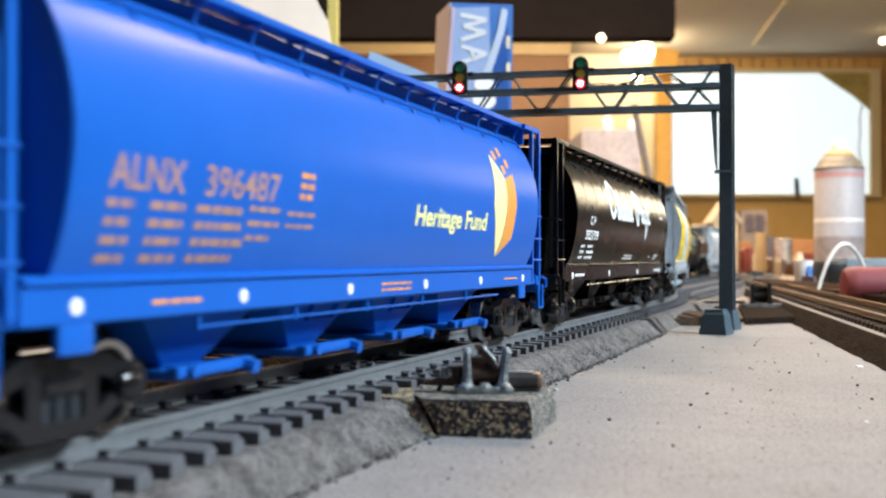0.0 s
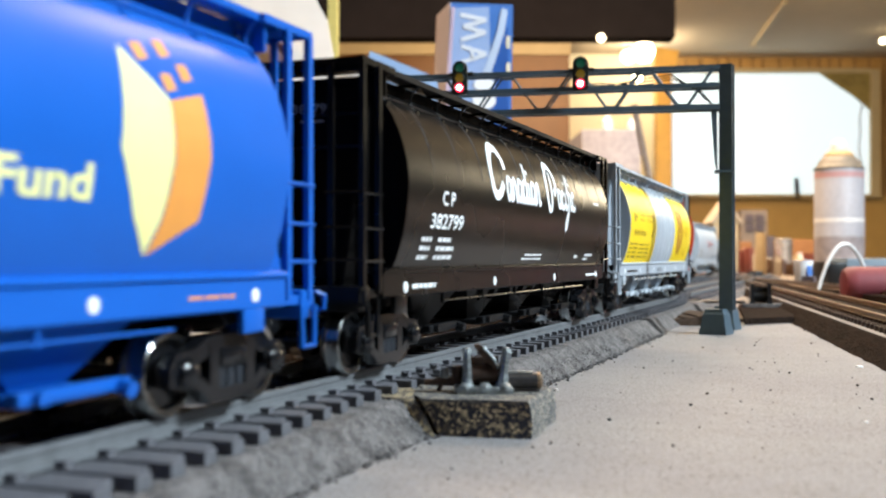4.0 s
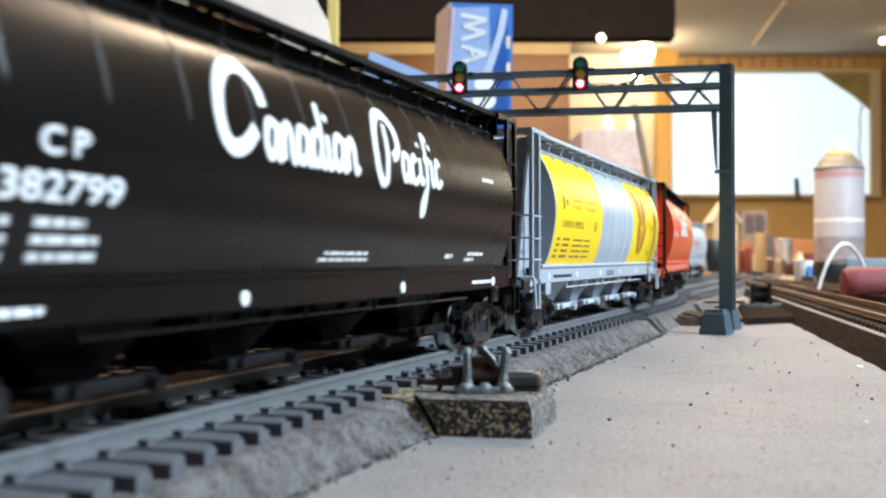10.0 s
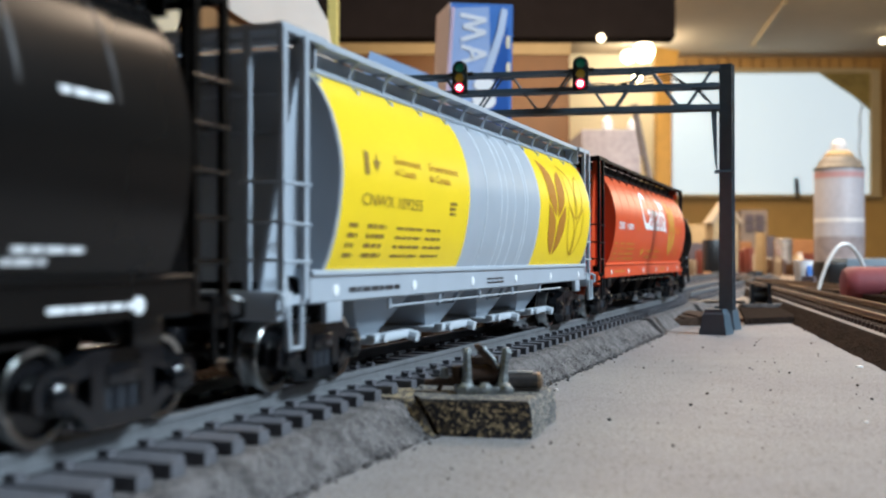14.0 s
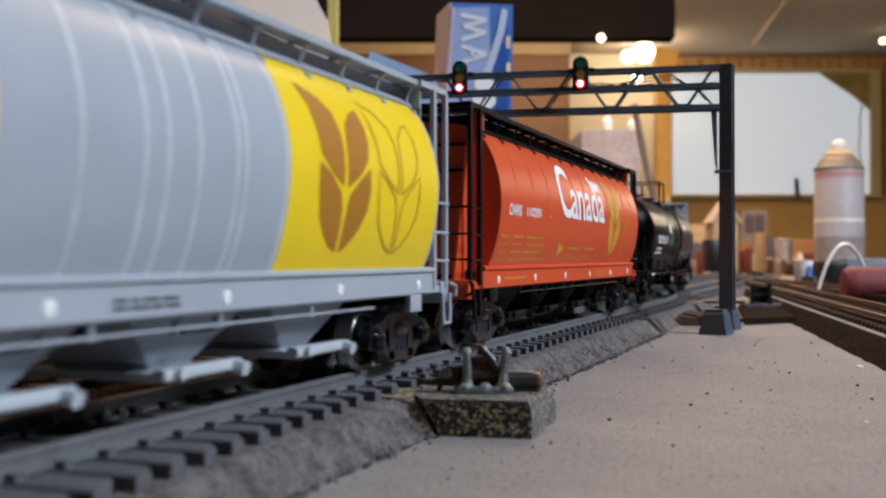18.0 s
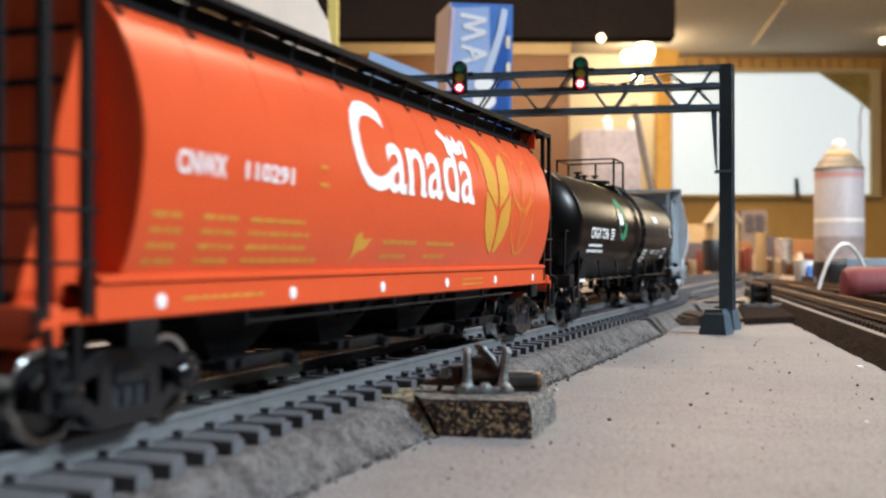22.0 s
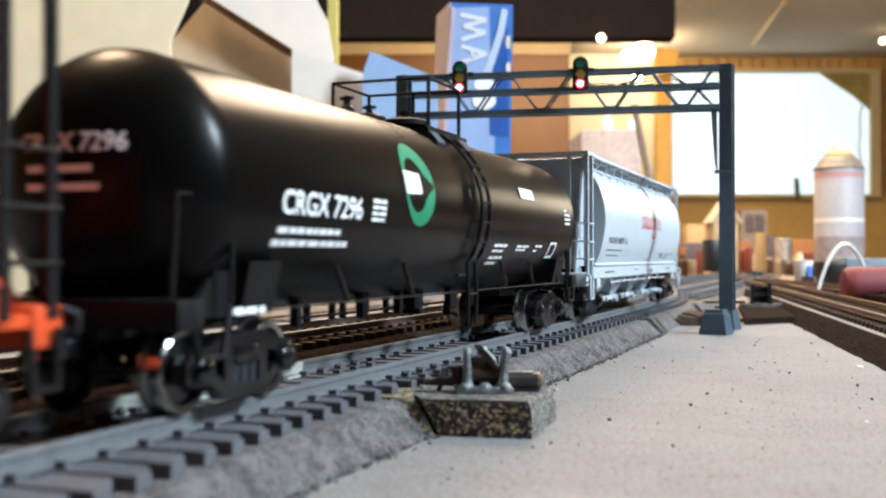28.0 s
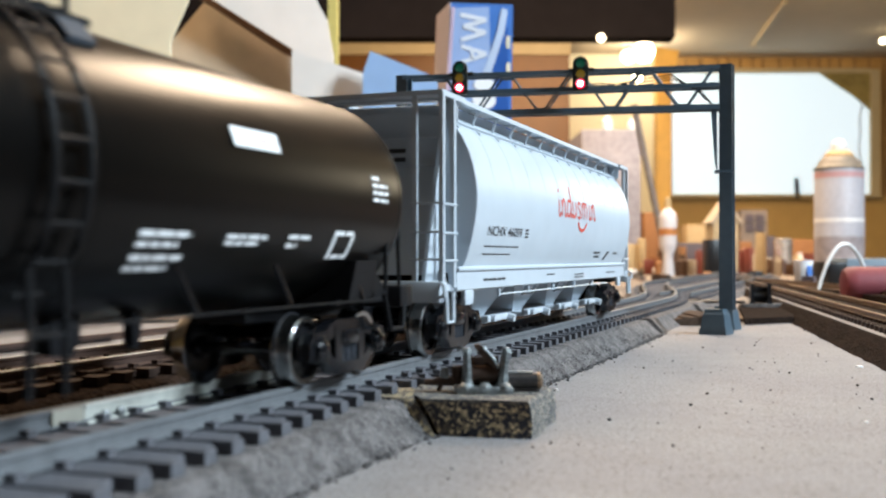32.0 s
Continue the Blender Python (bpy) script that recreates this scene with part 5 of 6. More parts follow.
def ground_throw():
    t = thing("ground_throw", heading(0.0062, 0.1815, 0.0061, 4), "dull cast-metal switch ground throw on the cork block", "switch throw")
    bm = bmesh.new()
    box(bm, -4.2 * MM, 5.6 * MM, -3.4 * MM, 2.4 * MM, 0, 1.1 * MM, 0.2 * MM)
    for x, y in ((-2.6, -2.4), (4.2, -2.5), (0.8, -2.2)):
        lathe(bm, [(1.15 * MM, 0.8 * MM), (1.15 * MM, 1.3 * MM), (0.7 * MM, 1.75 * MM), (0.25 * MM, 1.9 * MM)], 12, pose(x * MM, y * MM, 0))
    part("base_plate", bm, M_IRON, t)
    for x, lean in ((-2.2, 0.1), (3.9, 0.8)):
        bm = bmesh.new()
        loft(bm, [[Vector(((x + lean * k + u * w) * MM, (v * b - 0.6) * MM, z * MM)) for u, v in ((-1, -0.8), (0, -1), (1, -0.8), (1, 1), (-1, 1))] for k, w, b, z in ((0, 1.3, 1.9, 0.6), (0.1, 0.85, 1.5, 1.8), (0.5, 0.62, 1.3, 4.6), (0.8, 0.6, 1.2, 6.6), (1.0, 0.8, 1.0, 7.2), (1.0, 0.5, 0.8, 7.7))])
        part("upright", bm, M_IRON, t, smooth=25)
    bm = bmesh.new()
    rod(bm, (-2.0 * MM, 0.6 * MM, 3.2 * MM), (4.0 * MM, 0.6 * MM, 3.2 * MM), 1.5 * MM, 14)
    box(bm, -1.6 * MM, 3.4 * MM, 0.8 * MM, 1.6 * MM, 0.8 * MM, 6.0 * MM)
    part("barrel", bm, M_RUSTY, t)
    bm = bmesh.new()
    loft(bm, [[Vector((x * MM + u * w * MM, -0.4 * MM + v * 0.8 * MM, z * MM)) for u, v in ((-1, -1), (1, -1), (1, 1), (-1, 1))] for x, z, w in ((2.9, 4.0, 0.35), (2.2, 5.2, 0.8), (1.0, 6.6, 0.9), (0.0, 7.8, 0.8), (-0.4, 8.3, 0.4))])
    part("lever", bm, M_RUSTY, t, smooth=0)
    bm = bmesh.new()
    polyrod(bm, [(3.2 * MM, -1.2 * MM, 4.2 * MM), (2.7 * MM, -1.2 * MM, 5.4 * MM), (1.6 * MM, -1.2 * MM, 6.8 * MM), (0.6 * MM, -1.2 * MM, 7.8 * MM)], 0.28 * MM, 6)
    part("lever_edge", bm, M_IRON, t)
    bm = bmesh.new()
    rod(bm, (5.0 * MM, 0.4 * MM, 1.9 * MM), (10.2 * MM, 0.4 * MM, 1.8 * MM), 1.45 * MM, 14)
    box(bm, 5.0 * MM, 10.4 * MM, -0.6 * MM, 1.8 * MM, 0.1 * MM, 0.6 * MM)
    spring = part("spring_barrel", bm, mat("blackened_barrel", (0.06, 0.055, 0.055), 0.3, metal=0.5, vary=0.4, scale=260), t)
    bm = bmesh.new()
    lathe(bm, [(1.5 * MM, 0), (1.5 * MM, 0.5 * MM), (1.1 * MM, 0.9 * MM), (0.4 * MM, 1.0 * MM)], 14, pose(10.1 * MM, 0.4 * MM, 1.8 * MM, 0, 90, 0))
    part("end_cap", bm, M_BRASS, spring)
    # pale strip along the top of the barrel
    bm = bmesh.new()
    box(bm, 5.2 * MM, 9.4 * MM, -0.3 * MM, 1.1 * MM, 3.15 * MM, 3.5 * MM, 0.1 * MM)
    part("cover_strip", bm, M_IRON, spring)
    bm = bmesh.new()
    box(bm, -7.8 * MM, -3.0 * MM, -0.2 * MM, 1.4 * MM, 1.3 * MM, 2.5 * MM, 0.3 * MM)
    rod(bm, (-3.8 * MM, 0.6 * MM, 1.5 * MM), (-3.8 * MM, 0.6 * MM, 4.4 * MM), 0.9 * MM, 10)
    rod(bm, (-7.0 * MM, 0.6 * MM, 0.2 * MM), (-6.2 * MM, 0.6 * MM, 2.0 * MM), 0.4 * MM, 8)
    rod(bm, (-9.4 * MM, 0.6 * MM, 1.7 * MM), (-7.0 * MM, 0.6 * MM, 1.7 * MM), 0.5 * MM, 8)
    part("throw_rod", bm, M_RUSTY, t)
    bm = bmesh.new()
    lathe(bm, [(0.8 * MM, 2.4 * MM), (0.8 * MM, 3.6 * MM), (0.5 * MM, 4.2 * MM)], 6, pose(-5.9 * MM, 0.4 * MM, 0))
    part("bolt", bm, M_IRON, t)
    return t


ground_throw()

# long switch ties beside the throw
me = tie_mesh("switch_tie", M_TIE, 20.0)
head_ties = thing("switch_ties", Matrix.Identity(4), "longer grey plastic switch ties beside the ground throw", "switch ties")
for k in range(3):
    y = 0.176 + k * 0.00735
    ob = new("switch_tie", me)
    ob.parent = head_ties
    ob.matrix_basis = pose(TRACK_X + 0.0045, y + 0.0036, RAIL_Z - 2.52 * MM, 0, 0, 0)

# bright unpainted turnout rail with its joiner and insulating gap
y0, y1 = 0.1146, 0.1756
bright = thing("turnout_rail", Matrix.Identity(4), "bright bare metal turnout rail inside the far rail", "rail")
M_NICKEL = mat("bright_nickel", (0.66, 0.66, 0.60), 0.4, metal=0.25, vary=0.15, scale=120)
bm = bmesh.new()
prism(bm, [((TRACK_X - 8.3 * MM) + u * MM, RAIL_Z + w * MM) for u, w in ((0, -2.7), (0, -0.1), (0.5, -0.1), (0.6, -0.35), (0.45, -0.8), (0.4, -2.2), (1.1, -2.5), (1.1, -2.7))], "y", y0, y1)
part("rail", bm, M_NICKEL, bright, smooth=20)
for y in (y0 + 0.0035, y0 + 0.0068):
    bm = bmesh.new()
    lathe(bm, [(0.7 * MM, 0), (0.7 * MM, 0.5 * MM), (0.35 * MM, 0.8 * MM)], 12, pose(TRACK_X - 7.5 * MM, y, RAIL_Z - 1.9 * MM, 0, 90, 0))
    part("bolt", bm, M_POLISHED, bright)
bm = bmesh.new()
box(bm, TRACK_X - 8.3 * MM, TRACK_X - 7.75 * MM, y0 - 0.0062, y0 - 0.0002, RAIL_Z - 2.6 * MM, RAIL_Z - 0.2 * MM, 0.1 * MM)
part("insulator", bm, mat("cream_plastic", (0.32, 0.30, 0.25), 0.5, vary=0.1), bright, "cream plastic insulator")

# second throw by the bridge and its rod
t2 = thing("ground_throw", heading(sx(1345, 0.565), 0.565, 0, -8), "dark cast-metal switch throw beside the side track", "switch throw")
bm = bmesh.new()
box(bm, -10 * MM, 14 * MM, -5 * MM, 6 * MM, 0, 4.6 * MM, 0.4 * MM)
part("base_plate", bm, M_CORK, t2)
for x in (-4.2, 4.6):
    bm = bmesh.new()
    loft(bm, [[Vector((x * MM + u * w * MM, v * 2.4 * MM, z * MM)) for u, v in ((-1, -1), (1, -1), (1, 1), (-1, 1))] for w, z in ((1.6, 4.6), (0.8, 7), (1.0, 15))])
    part("upright", bm, M_BLACK, t2, smooth=0)
bm = bmesh.new()
rod(bm, (-4 * MM, 1 * MM, 8.5 * MM), (4 * MM, 1 * MM, 8.5 * MM), 2.2 * MM, 12)
box(bm, -4 * MM, 4 * MM, 1.2 * MM, 2.4 * MM, 5 * MM, 13.5 * MM)
part("barrel", bm, M_BLACK, t2)
bm = bmesh.new()
rod(bm, (-46 * MM, 0, 5.4 * MM), (-8 * MM, 0, 5.4 * MM), 0.9 * MM, 8)
part("throw_rod", bm, M_BLACK, t2)

# cork pad under the second throw
bm = bmesh.new()
prism(bm, [(sx(1312, 0.46), 0.455), (sx(1404, 0.47), 0.47), (sx(1420, 0.58), 0.60), (sx(1306, 0.58), 0.58)], "z", 0.0002, 0.0028)
solo("cork_pad", bm, M_CORK_BROWN, "dark brown cork pad under the switch throw", "cork pad", m=heading(0, 0), smooth=0)
# timber scraps at the end of the near roadbed
bm = bmesh.new()
for k, (px, w) in enumerate(((1180, 5), (1208, 4), (1236, 5))):
    box(bm, (sx(px, 0.47) - w * MM), (sx(px, 0.47) + w * MM), 0, 0.05, 0, (3.0 + k * 0.6) * MM)
solo("roadbed_scraps", bm, mat("dusty_brown_cork", (0.075, 0.05, 0.036), 0.95, vary=0.4, scale=120, bump=0.8, bump_scale=900, spec=0.1), "brown cork roadbed scraps beside the signal post", "cork scraps", m=heading(0, 0.45), smooth=0)

# grit on the table
M_CRUMB = mat("dark_crumbs", (0.05, 0.04, 0.035), 0.9, vary=0.5)
rnd = random.Random(5)
bm = bmesh.new()
for k in range(420):
    d = rnd.uniform(0.12, 0.7) if k % 3 else rnd.uniform(0.22, 0.42)
    x = rnd.uniform(-0.10, 0.42) * d + rnd.uniform(0, 0.03)
    p = lens_to_world(x, 0, d)
    if p.x < -0.060 or p.x > 0.07:
        continue
    r = rnd.choice((0.09, 0.1, 0.12, 0.15, 0.15, 0.2, 0.22, 0.35)) * MM
    bmesh.ops.create_icosphere(bm, subdivisions=1, radius=r, matrix=pose(p.x, p.y, r * 0.6, 0, 0, rnd.uniform(0, 90)) @ Matrix.Diagonal((rnd.uniform(0.6, 1.8), rnd.uniform(0.6, 1.3), 0.8, 1)))
solo("table_grit", bm, M_CRUMB, "fine dark crumbs scattered over the table", "grit", kind="stuff")
bm = bmesh.new()
for px, py, r in ((1531, 748, 0.4), (1520, 650, 0.9), (985, 690, 0.35)):
    d = EYE[2] * F / (py - 456)
    p = lens_to_world(sx(px, d), 0, d)
    bmesh.ops.create_icosphere(bm, subdivisions=1, radius=r * MM, matrix=pose(p.x, p.y, 0.0001) @ Matrix.Diagonal((1.3, 0.8, 0.5, 1)))
solo("paint_flecks", bm, D_WHITE, "white paint flecks on the table", "fleck", kind="stuff")

# coarse grains along the roadbed shoulder
rnd = random.Random(9)
verts, faces = [], []
for k in range(9500):
    y = rnd.uniform(0.03, 0.41) if k % 2 else rnd.uniform(0.03, 0.2)
    u = rnd.random() ** 0.8
    half = 17.6 + u * 6.4
    z = 5.6 * (1 - u)
    r = rnd.uniform(0.10, 0.24)
    cx, cy, cz = TRACK_X + half * MM, y, z * MM
    b = len(verts)
    for dx, dy, dz in ((1, 0, 0), (-1, 0, 0), (0, 1, 0), (0, -1, 0), (0, 0, 1), (0, 0, -1)):
        q = r * rnd.uniform(0.6, 1.2) * MM
        verts.append((cx + dx * q, cy + dy * q, cz + dz * q))
    faces += [(b + i, b + j, b + k2) for i, j, k2 in ((0, 2, 4), (2, 1, 4), (1, 3, 4), (3, 0, 4), (2, 0, 5), (1, 2, 5), (3, 1, 5), (0, 3, 5))]
for k in range(900):
    y = rnd.uniform(0.03, 0.41)
    r = rnd.uniform(0.18, 0.5) * (1 if k % 5 else 1.5)
    cx, cy, cz = TRACK_X + (23.4 + abs(rnd.gauss(0, 0.9))) * MM, y, r * 0.4 * MM
    b = len(verts)
    for dx, dy, dz in ((1, 0, 0), (-1, 0, 0), (0, 1, 0), (0, -1, 0), (0, 0, 1), (0, 0, -1)):
        q = r * rnd.uniform(0.6, 1.2) * MM
        verts.append((cx + dx * q, cy + dy * q, cz + dz * q))
    faces += [(b + i, b + j, b + k2) for i, j, k2 in ((0, 2, 4), (2, 1, 4), (1, 3, 4), (3, 0, 4), (2, 0, 5), (1, 2, 5), (3, 1, 5), (0, 3, 5))]
me = bpy.data.meshes.new("roadbed_grains")
me.from_pydata(verts, [], faces)
me.materials.append(M_CORK)
tagged(new("roadbed_grains", me), "coarse grey grains over the roadbed shoulder", "ballast", kind="stuff")

# ---- things behind the tracks ----
M_CREAM = mat("cream_board", (0.80, 0.72, 0.52), 0.7, vary=0.06, scale=8)
M_BEIGE = mat("beige_board", (0.48, 0.41, 0.31), 0.8, vary=0.12, scale=10)
M_WHITEB = mat("white_board", (0.82, 0.77, 0.72), 0.7, vary=0.05, scale=8)
M_PALEBLUE = mat("pale_blue_board", (0.32, 0.48, 0.76), 0.6, vary=0.06, scale=8)
M_DARKBROWN = mat("dark_brown_edge", (0.09, 0.045, 0.02), 0.7, vary=0.2)


def sheet(name, label, category, px_outline, depth, thick, material, parent=None):
    """An upright board at one depth, by its outline as seen along the lens's heading."""
    bm = bmesh.new()
    prism(bm, [(sx(x, depth), sz(y, depth)) for x, y in px_outline], "y", 0, thick)
    if parent is None:
        return solo(name, bm, material, label, category, m=heading(0, depth), smooth=0)
    ob = part(name, bm, material, parent, label, smooth=0)
    ob.matrix_basis = heading(0, depth)
    return ob


def down(depth):
    return 456 + EYE[2] * F / depth


shed = thing("cardboard_building", Matrix.Identity(4), "unfinished cream and beige card building on the far table", "model building")
D0 = 0.86
sheet("side_wall", "cream card side wall", "", [(-420, -120), (382, -120), (300, 72), (300, down(D0)), (-420, down(D0))], D0, 0.006, M_CREAM, shed)
sheet("gable_wall", "beige card gable wall", "", [(302, 74), (360, 4), (518, 97), (518, down(D0 + 0.05)), (302, down(D0 + 0.05))], D0 + 0.05, 0.006, M_BEIGE, shed)
sheet("eave", "dark brown eave edge", "", [(340, -12), (362, -12), (520, 84), (520, 99), (500, 92)], D0 + 0.03, 0.012, M_DARKBROWN, shed)
sheet("roof_panel", "off-white roof panel", "", [(372, -60), (545, -60), (560, 0), (578, 34), (590, 100), (590, 132), (516, 86), (372, -4)], D0 + 0.02, 0.005, M_WHITEB, shed)
sheet("white_board", "white foam board standing behind the tracks", "foam board", [(516, 88), (650, 132), (650, down(0.8)), (516, down(0.8))], 0.80, 0.005, M_WHITEB)
sheet("blue_board", "pale blue foam board with a slanting top edge", "foam board", [(655, 90), (775, 138), (775, down(0.78)), (640, down(0.78)), (642, 130)], 0.78, 0.005, M_PALEBLUE)
sheet("green_post", "yellow-green painted post behind the card building", "post", [(580, -80), (596, -80), (596, down(1.6)), (580, down(1.6))], 1.6, 0.03, mat("yellow_green_paint", (0.40, 0.40, 0.14), 0.7))

# blue and white carton standing on end
carton = thing("carton", heading(0, 0), "blue and white cardboard carton standing on end", "carton")
DC = 0.84
M_CARTON = mat("carton_blue", (0.07, 0.19, 0.54), 0.35, vary=0.08, scale=10)
M_CWHITE = mat("carton_white", (0.70, 0.74, 0.82), 0.35, vary=0.05, scale=10)
M_CPINK = mat("carton_side", (0.60, 0.53, 0.54), 0.5, vary=0.06, scale=10)
bm = bmesh.new()
prism(bm, [(sx(798, DC), sz(4, DC)), (sx(908, DC), sz(8, DC)), (sx(900, DC), sz(down(DC), DC)), (sx(778, DC), sz(down(DC), DC))], "y", DC, DC + 0.05)
part("box_front", bm, M_CARTON, carton, smooth=0)
bm = bmesh.new()
loft(bm, [[Vector((sx(a, DC), DC + 0.0, sz(y, DC))), Vector((sx(a + 2, DC), DC + 0.0, sz(y, DC))), Vector((sx(b, DC), DC + 0.045, sz(y, DC))), Vector((sx(b - 2, DC), DC + 0.045, sz(y, DC)))] for a, b, y in ((796, 774, 4), (776, 752, down(DC)))])
part("box_side", bm, M_CPINK, carton, smooth=0)


def carton_patch(name, pts, material, lift=0.0006, label=""):
    bm = bmesh.new()
    prism(bm, [(sx(x, DC), sz(y, DC)) for x, y in pts], "y", DC - lift, DC - lift + 0.0003)
    part(name, bm, material, carton, label, smooth=0)


M_CPALE = mat("carton_pale_blue", (0.32, 0.44, 0.72), 0.35, vary=0.1, scale=8)
carton_patch("pale_panel", [(801, 14), (866, 12), (868, 120), (876, 185), (874, 420), (783, 420)], M_CPALE)
M_CDEEP = mat("carton_deep_blue", (0.035, 0.11, 0.40), 0.3, vary=0.15, scale=10)
carton_patch("deep_panel", [(868, 100), (884, 60), (899, 48), (900, 240), (866, 240)], M_CDEEP, 0.0008)
# pale swoosh paints a streak of glare onto the glossy front
carton_patch("pale_streak", [(888, 14), (899, 18), (893, 56), (880, 98), (866, 140), (850, 172), (838, 186), (846, 150), (864, 104), (880, 56)], mat("carton_pale_swoosh", (0.52, 0.62, 0.80), 0.35, vary=0.1, scale=10), 0.001)
carton_patch("edge_strip", [(799, 12), (805, 12), (792, 240), (784, 240)], mat("carton_rose_edge", (0.56, 0.44, 0.56), 0.4, vary=0.1, scale=10), 0.0009)
for line in (((815, 26), (861, 36), (820, 47), (860, 58), (816, 71)), ((816, 82), (862, 96), (814, 112)), ((836, 88), (836, 106))):
    for (xa, ya), (xb, yb) in zip(line[:-1], line[1:]):
        carton_patch("print_stroke", [(xa, ya - 4), (xb, yb - 4), (xb, yb + 4), (xa, ya + 4)] if xa != xb else [(xa - 3, ya), (xa + 3, ya), (xa + 3, yb), (xa - 3, yb)], M_CWHITE, 0.0011 if xa < xb else 0.0013)
# white discs painted on the carton imitate two bright glare spots
M_GLARE = mat("glossy_white_sticker", (0.9, 0.92, 0.95), 0.15, vary=0.02)
for x, y, a, b in ((857, 150, 19, 12), (857, 179, 21, 15)):
    carton_patch("sticker", [(x + a * math.cos(i * math.pi / 8), y + b * math.sin(i * math.pi / 8)) for i in range(16)], M_GLARE, 0.0016, "round white glare spot on the carton")
# cream patches laid on the box's right edge
for y in (74, 122):
    carton_patch("tape_end", [(896, y - 10), (903, y - 10), (902, y + 12), (896, y + 12)], M_CREAM, 0.0012)


# ---- right-hand clutter ----
def turned(name, label, category, px, depth, z0, profile, material, seg=32, parts=()):
    """A thing turned on a lathe: profile in millimetres."""
    p = lens_to_world(sx(px, depth), z0, depth)
    t = thing(name, pose(p.x, p.y, p.z, 0, 0, AIM), label, category)
    for pname, prof, m in ((profile[0], profile[1], material), *parts):
        bm = bmesh.new()
        lathe(bm, [(r * MM, h * MM) for r, h in prof], seg)
        part(pname, bm, m, t)
    return t


M_LAV = mat("lavender_grey_tote", (0.34, 0.31, 0.33), 0.55, vary=0.3, scale=18)
M_TAN = mat("tan_card", (0.50, 0.36, 0.18), 0.7, vary=0.1, scale=12)
M_CAN = mat("printed_can_paint", (0.46, 0.47, 0.53), 0.45, vary=0.1, scale=30)
M_CANRIM = mat("bare_can_metal", (0.22, 0.20, 0.17), 0.6, metal=0.3, vary=0.2, scale=90)
M_CANRED = mat("pink_can_print", (0.55, 0.33, 0.34), 0.4, vary=0.05)
M_CAP = mat("clear_white_nozzle", (0.75, 0.75, 0.76), 0.4, vary=0.04)
can = turned("spray_can", "grey and pink printed spray can on the table", "spray can", 1485, 1.46, 0, ("can_body", [(31, 0), (33, 1.5), (33, 149), (32.4, 151)]), M_CAN, parts=(
    ("can_seam", [(32.4, 150.6), (34.0, 151.2), (34.0, 153.4), (32.6, 154)], M_CANRIM),
    ("can_shoulder", [(32.4, 153.6), (30.6, 156), (28.4, 158), (27.4, 162), (22.4, 168), (20, 169)], M_CANRIM),
    ("print_band", [(33.2, 139), (33.2, 147)], M_CANRED),
    ("print_band", [(33.15, 20), (33.15, 58)], M_LAV),
    ("print_band", [(33.25, 78), (33.25, 83)], D_WHITE),
    ("nozzle_ring", [(20, 168), (20, 172), (14, 177), (11, 177)], M_TAN),
    ("nozzle", [(10, 174), (10.5, 183), (9, 189), (5, 193), (1, 194)], M_CAP)))
M_MAROON = mat("maroon_vinyl", (0.19, 0.036, 0.045), 0.6, vary=0.12, scale=30)
p = lens_to_world(sx(1490, 0.66), 0.0118, 0.66)
bm = bmesh.new()
lathe(bm, [(6 * MM, 0), (9.5 * MM, 0.8 * MM), (11.4 * MM, 3.4 * MM), (11.8 * MM, 8 * MM), (11.8 * MM, 110 * MM), (9 * MM, 114 * MM)], 32, pose(0, 0, 0, 0, 90, 0))
solo("maroon_handle", bm, M_MAROON, "dark maroon rounded tool handle lying on the table", "tool handle", m=pose(p.x, p.y, p.z, 0, 0, AIM - 6))
bm = bmesh.new()
pts = []
for i in range(25):
    a = i / 24
    px = 1448 + 96 * a
    py = 524 - 92 * math.sin(math.pi * min(1.0, a * 0.86 + 0.02)) ** 0.75
    pts.append((sx(px, 0.72), 0.012 * a, sz(py, 0.72)))
polyrod(bm, pts, 0.0013, 8)
solo("white_cable", bm, mat("white_cable_sheath", (0.75, 0.75, 0.74), 0.4, vary=0.03), "white cable bent in an arch over the table", "cable", m=heading(0, 0.72))
turned("paper_cup", "small white cup with a blue mark", "cup", 1421, 0.93, 0, ("cup_body", [(5.5, 0), (6.2, 1), (8.4, 26), (8.0, 26.4), (7.6, 26), (5.6, 2)]), D_WHITE, 24, parts=(("cup_rim", [(8.4, 25.6), (8.8, 26.2), (8.3, 26.8)], M_CWHITE),))


bm = bmesh.new()
box(bm, -0.0028, 0.0028, -0.0012, 0.0004, -0.0045, 0.0045, 0.0006)
part("blue_mark", bm, M_CARTON, bpy.data.objects["paper_cup"]).matrix_basis = pose(0.0028, -0.0073, 0.0175, -5, 0, 22)


def crate(name, label, category, x0, x1, y0, y1, depth, material, deep=0.06, ground=True):
    bm = bmesh.new()
    bot = 0.0 if ground else sz(y1, depth)
    box(bm, sx(x0, depth), sx(x1, depth), 0, deep, bot, sz(y0, depth), 0.0015)
    return solo(name, bm, material, label, category, m=heading(0, depth))


M_SLATE = mat("blue_grey_case", (0.16, 0.22, 0.28), 0.5, vary=0.1, scale=12)
M_PINK = mat("pink_card", (0.62, 0.33, 0.30), 0.6, vary=0.06, scale=12)
M_ORANGEB = mat("orange_brown_card", (0.30, 0.13, 0.04), 0.7, vary=0.15, scale=12)
M_PURPLE = mat("dark_purple_grey", (0.09, 0.07, 0.08), 0.6, vary=0.15, scale=12)
crate("tool_case", "blue-grey plastic tool case on the table", "case", 1498, 1640, 458, 480, 1.1, M_SLATE)
crate("dark_box", "small black box on the table", "box", 1466, 1500, 464, 492, 1.05, M_BLACK)
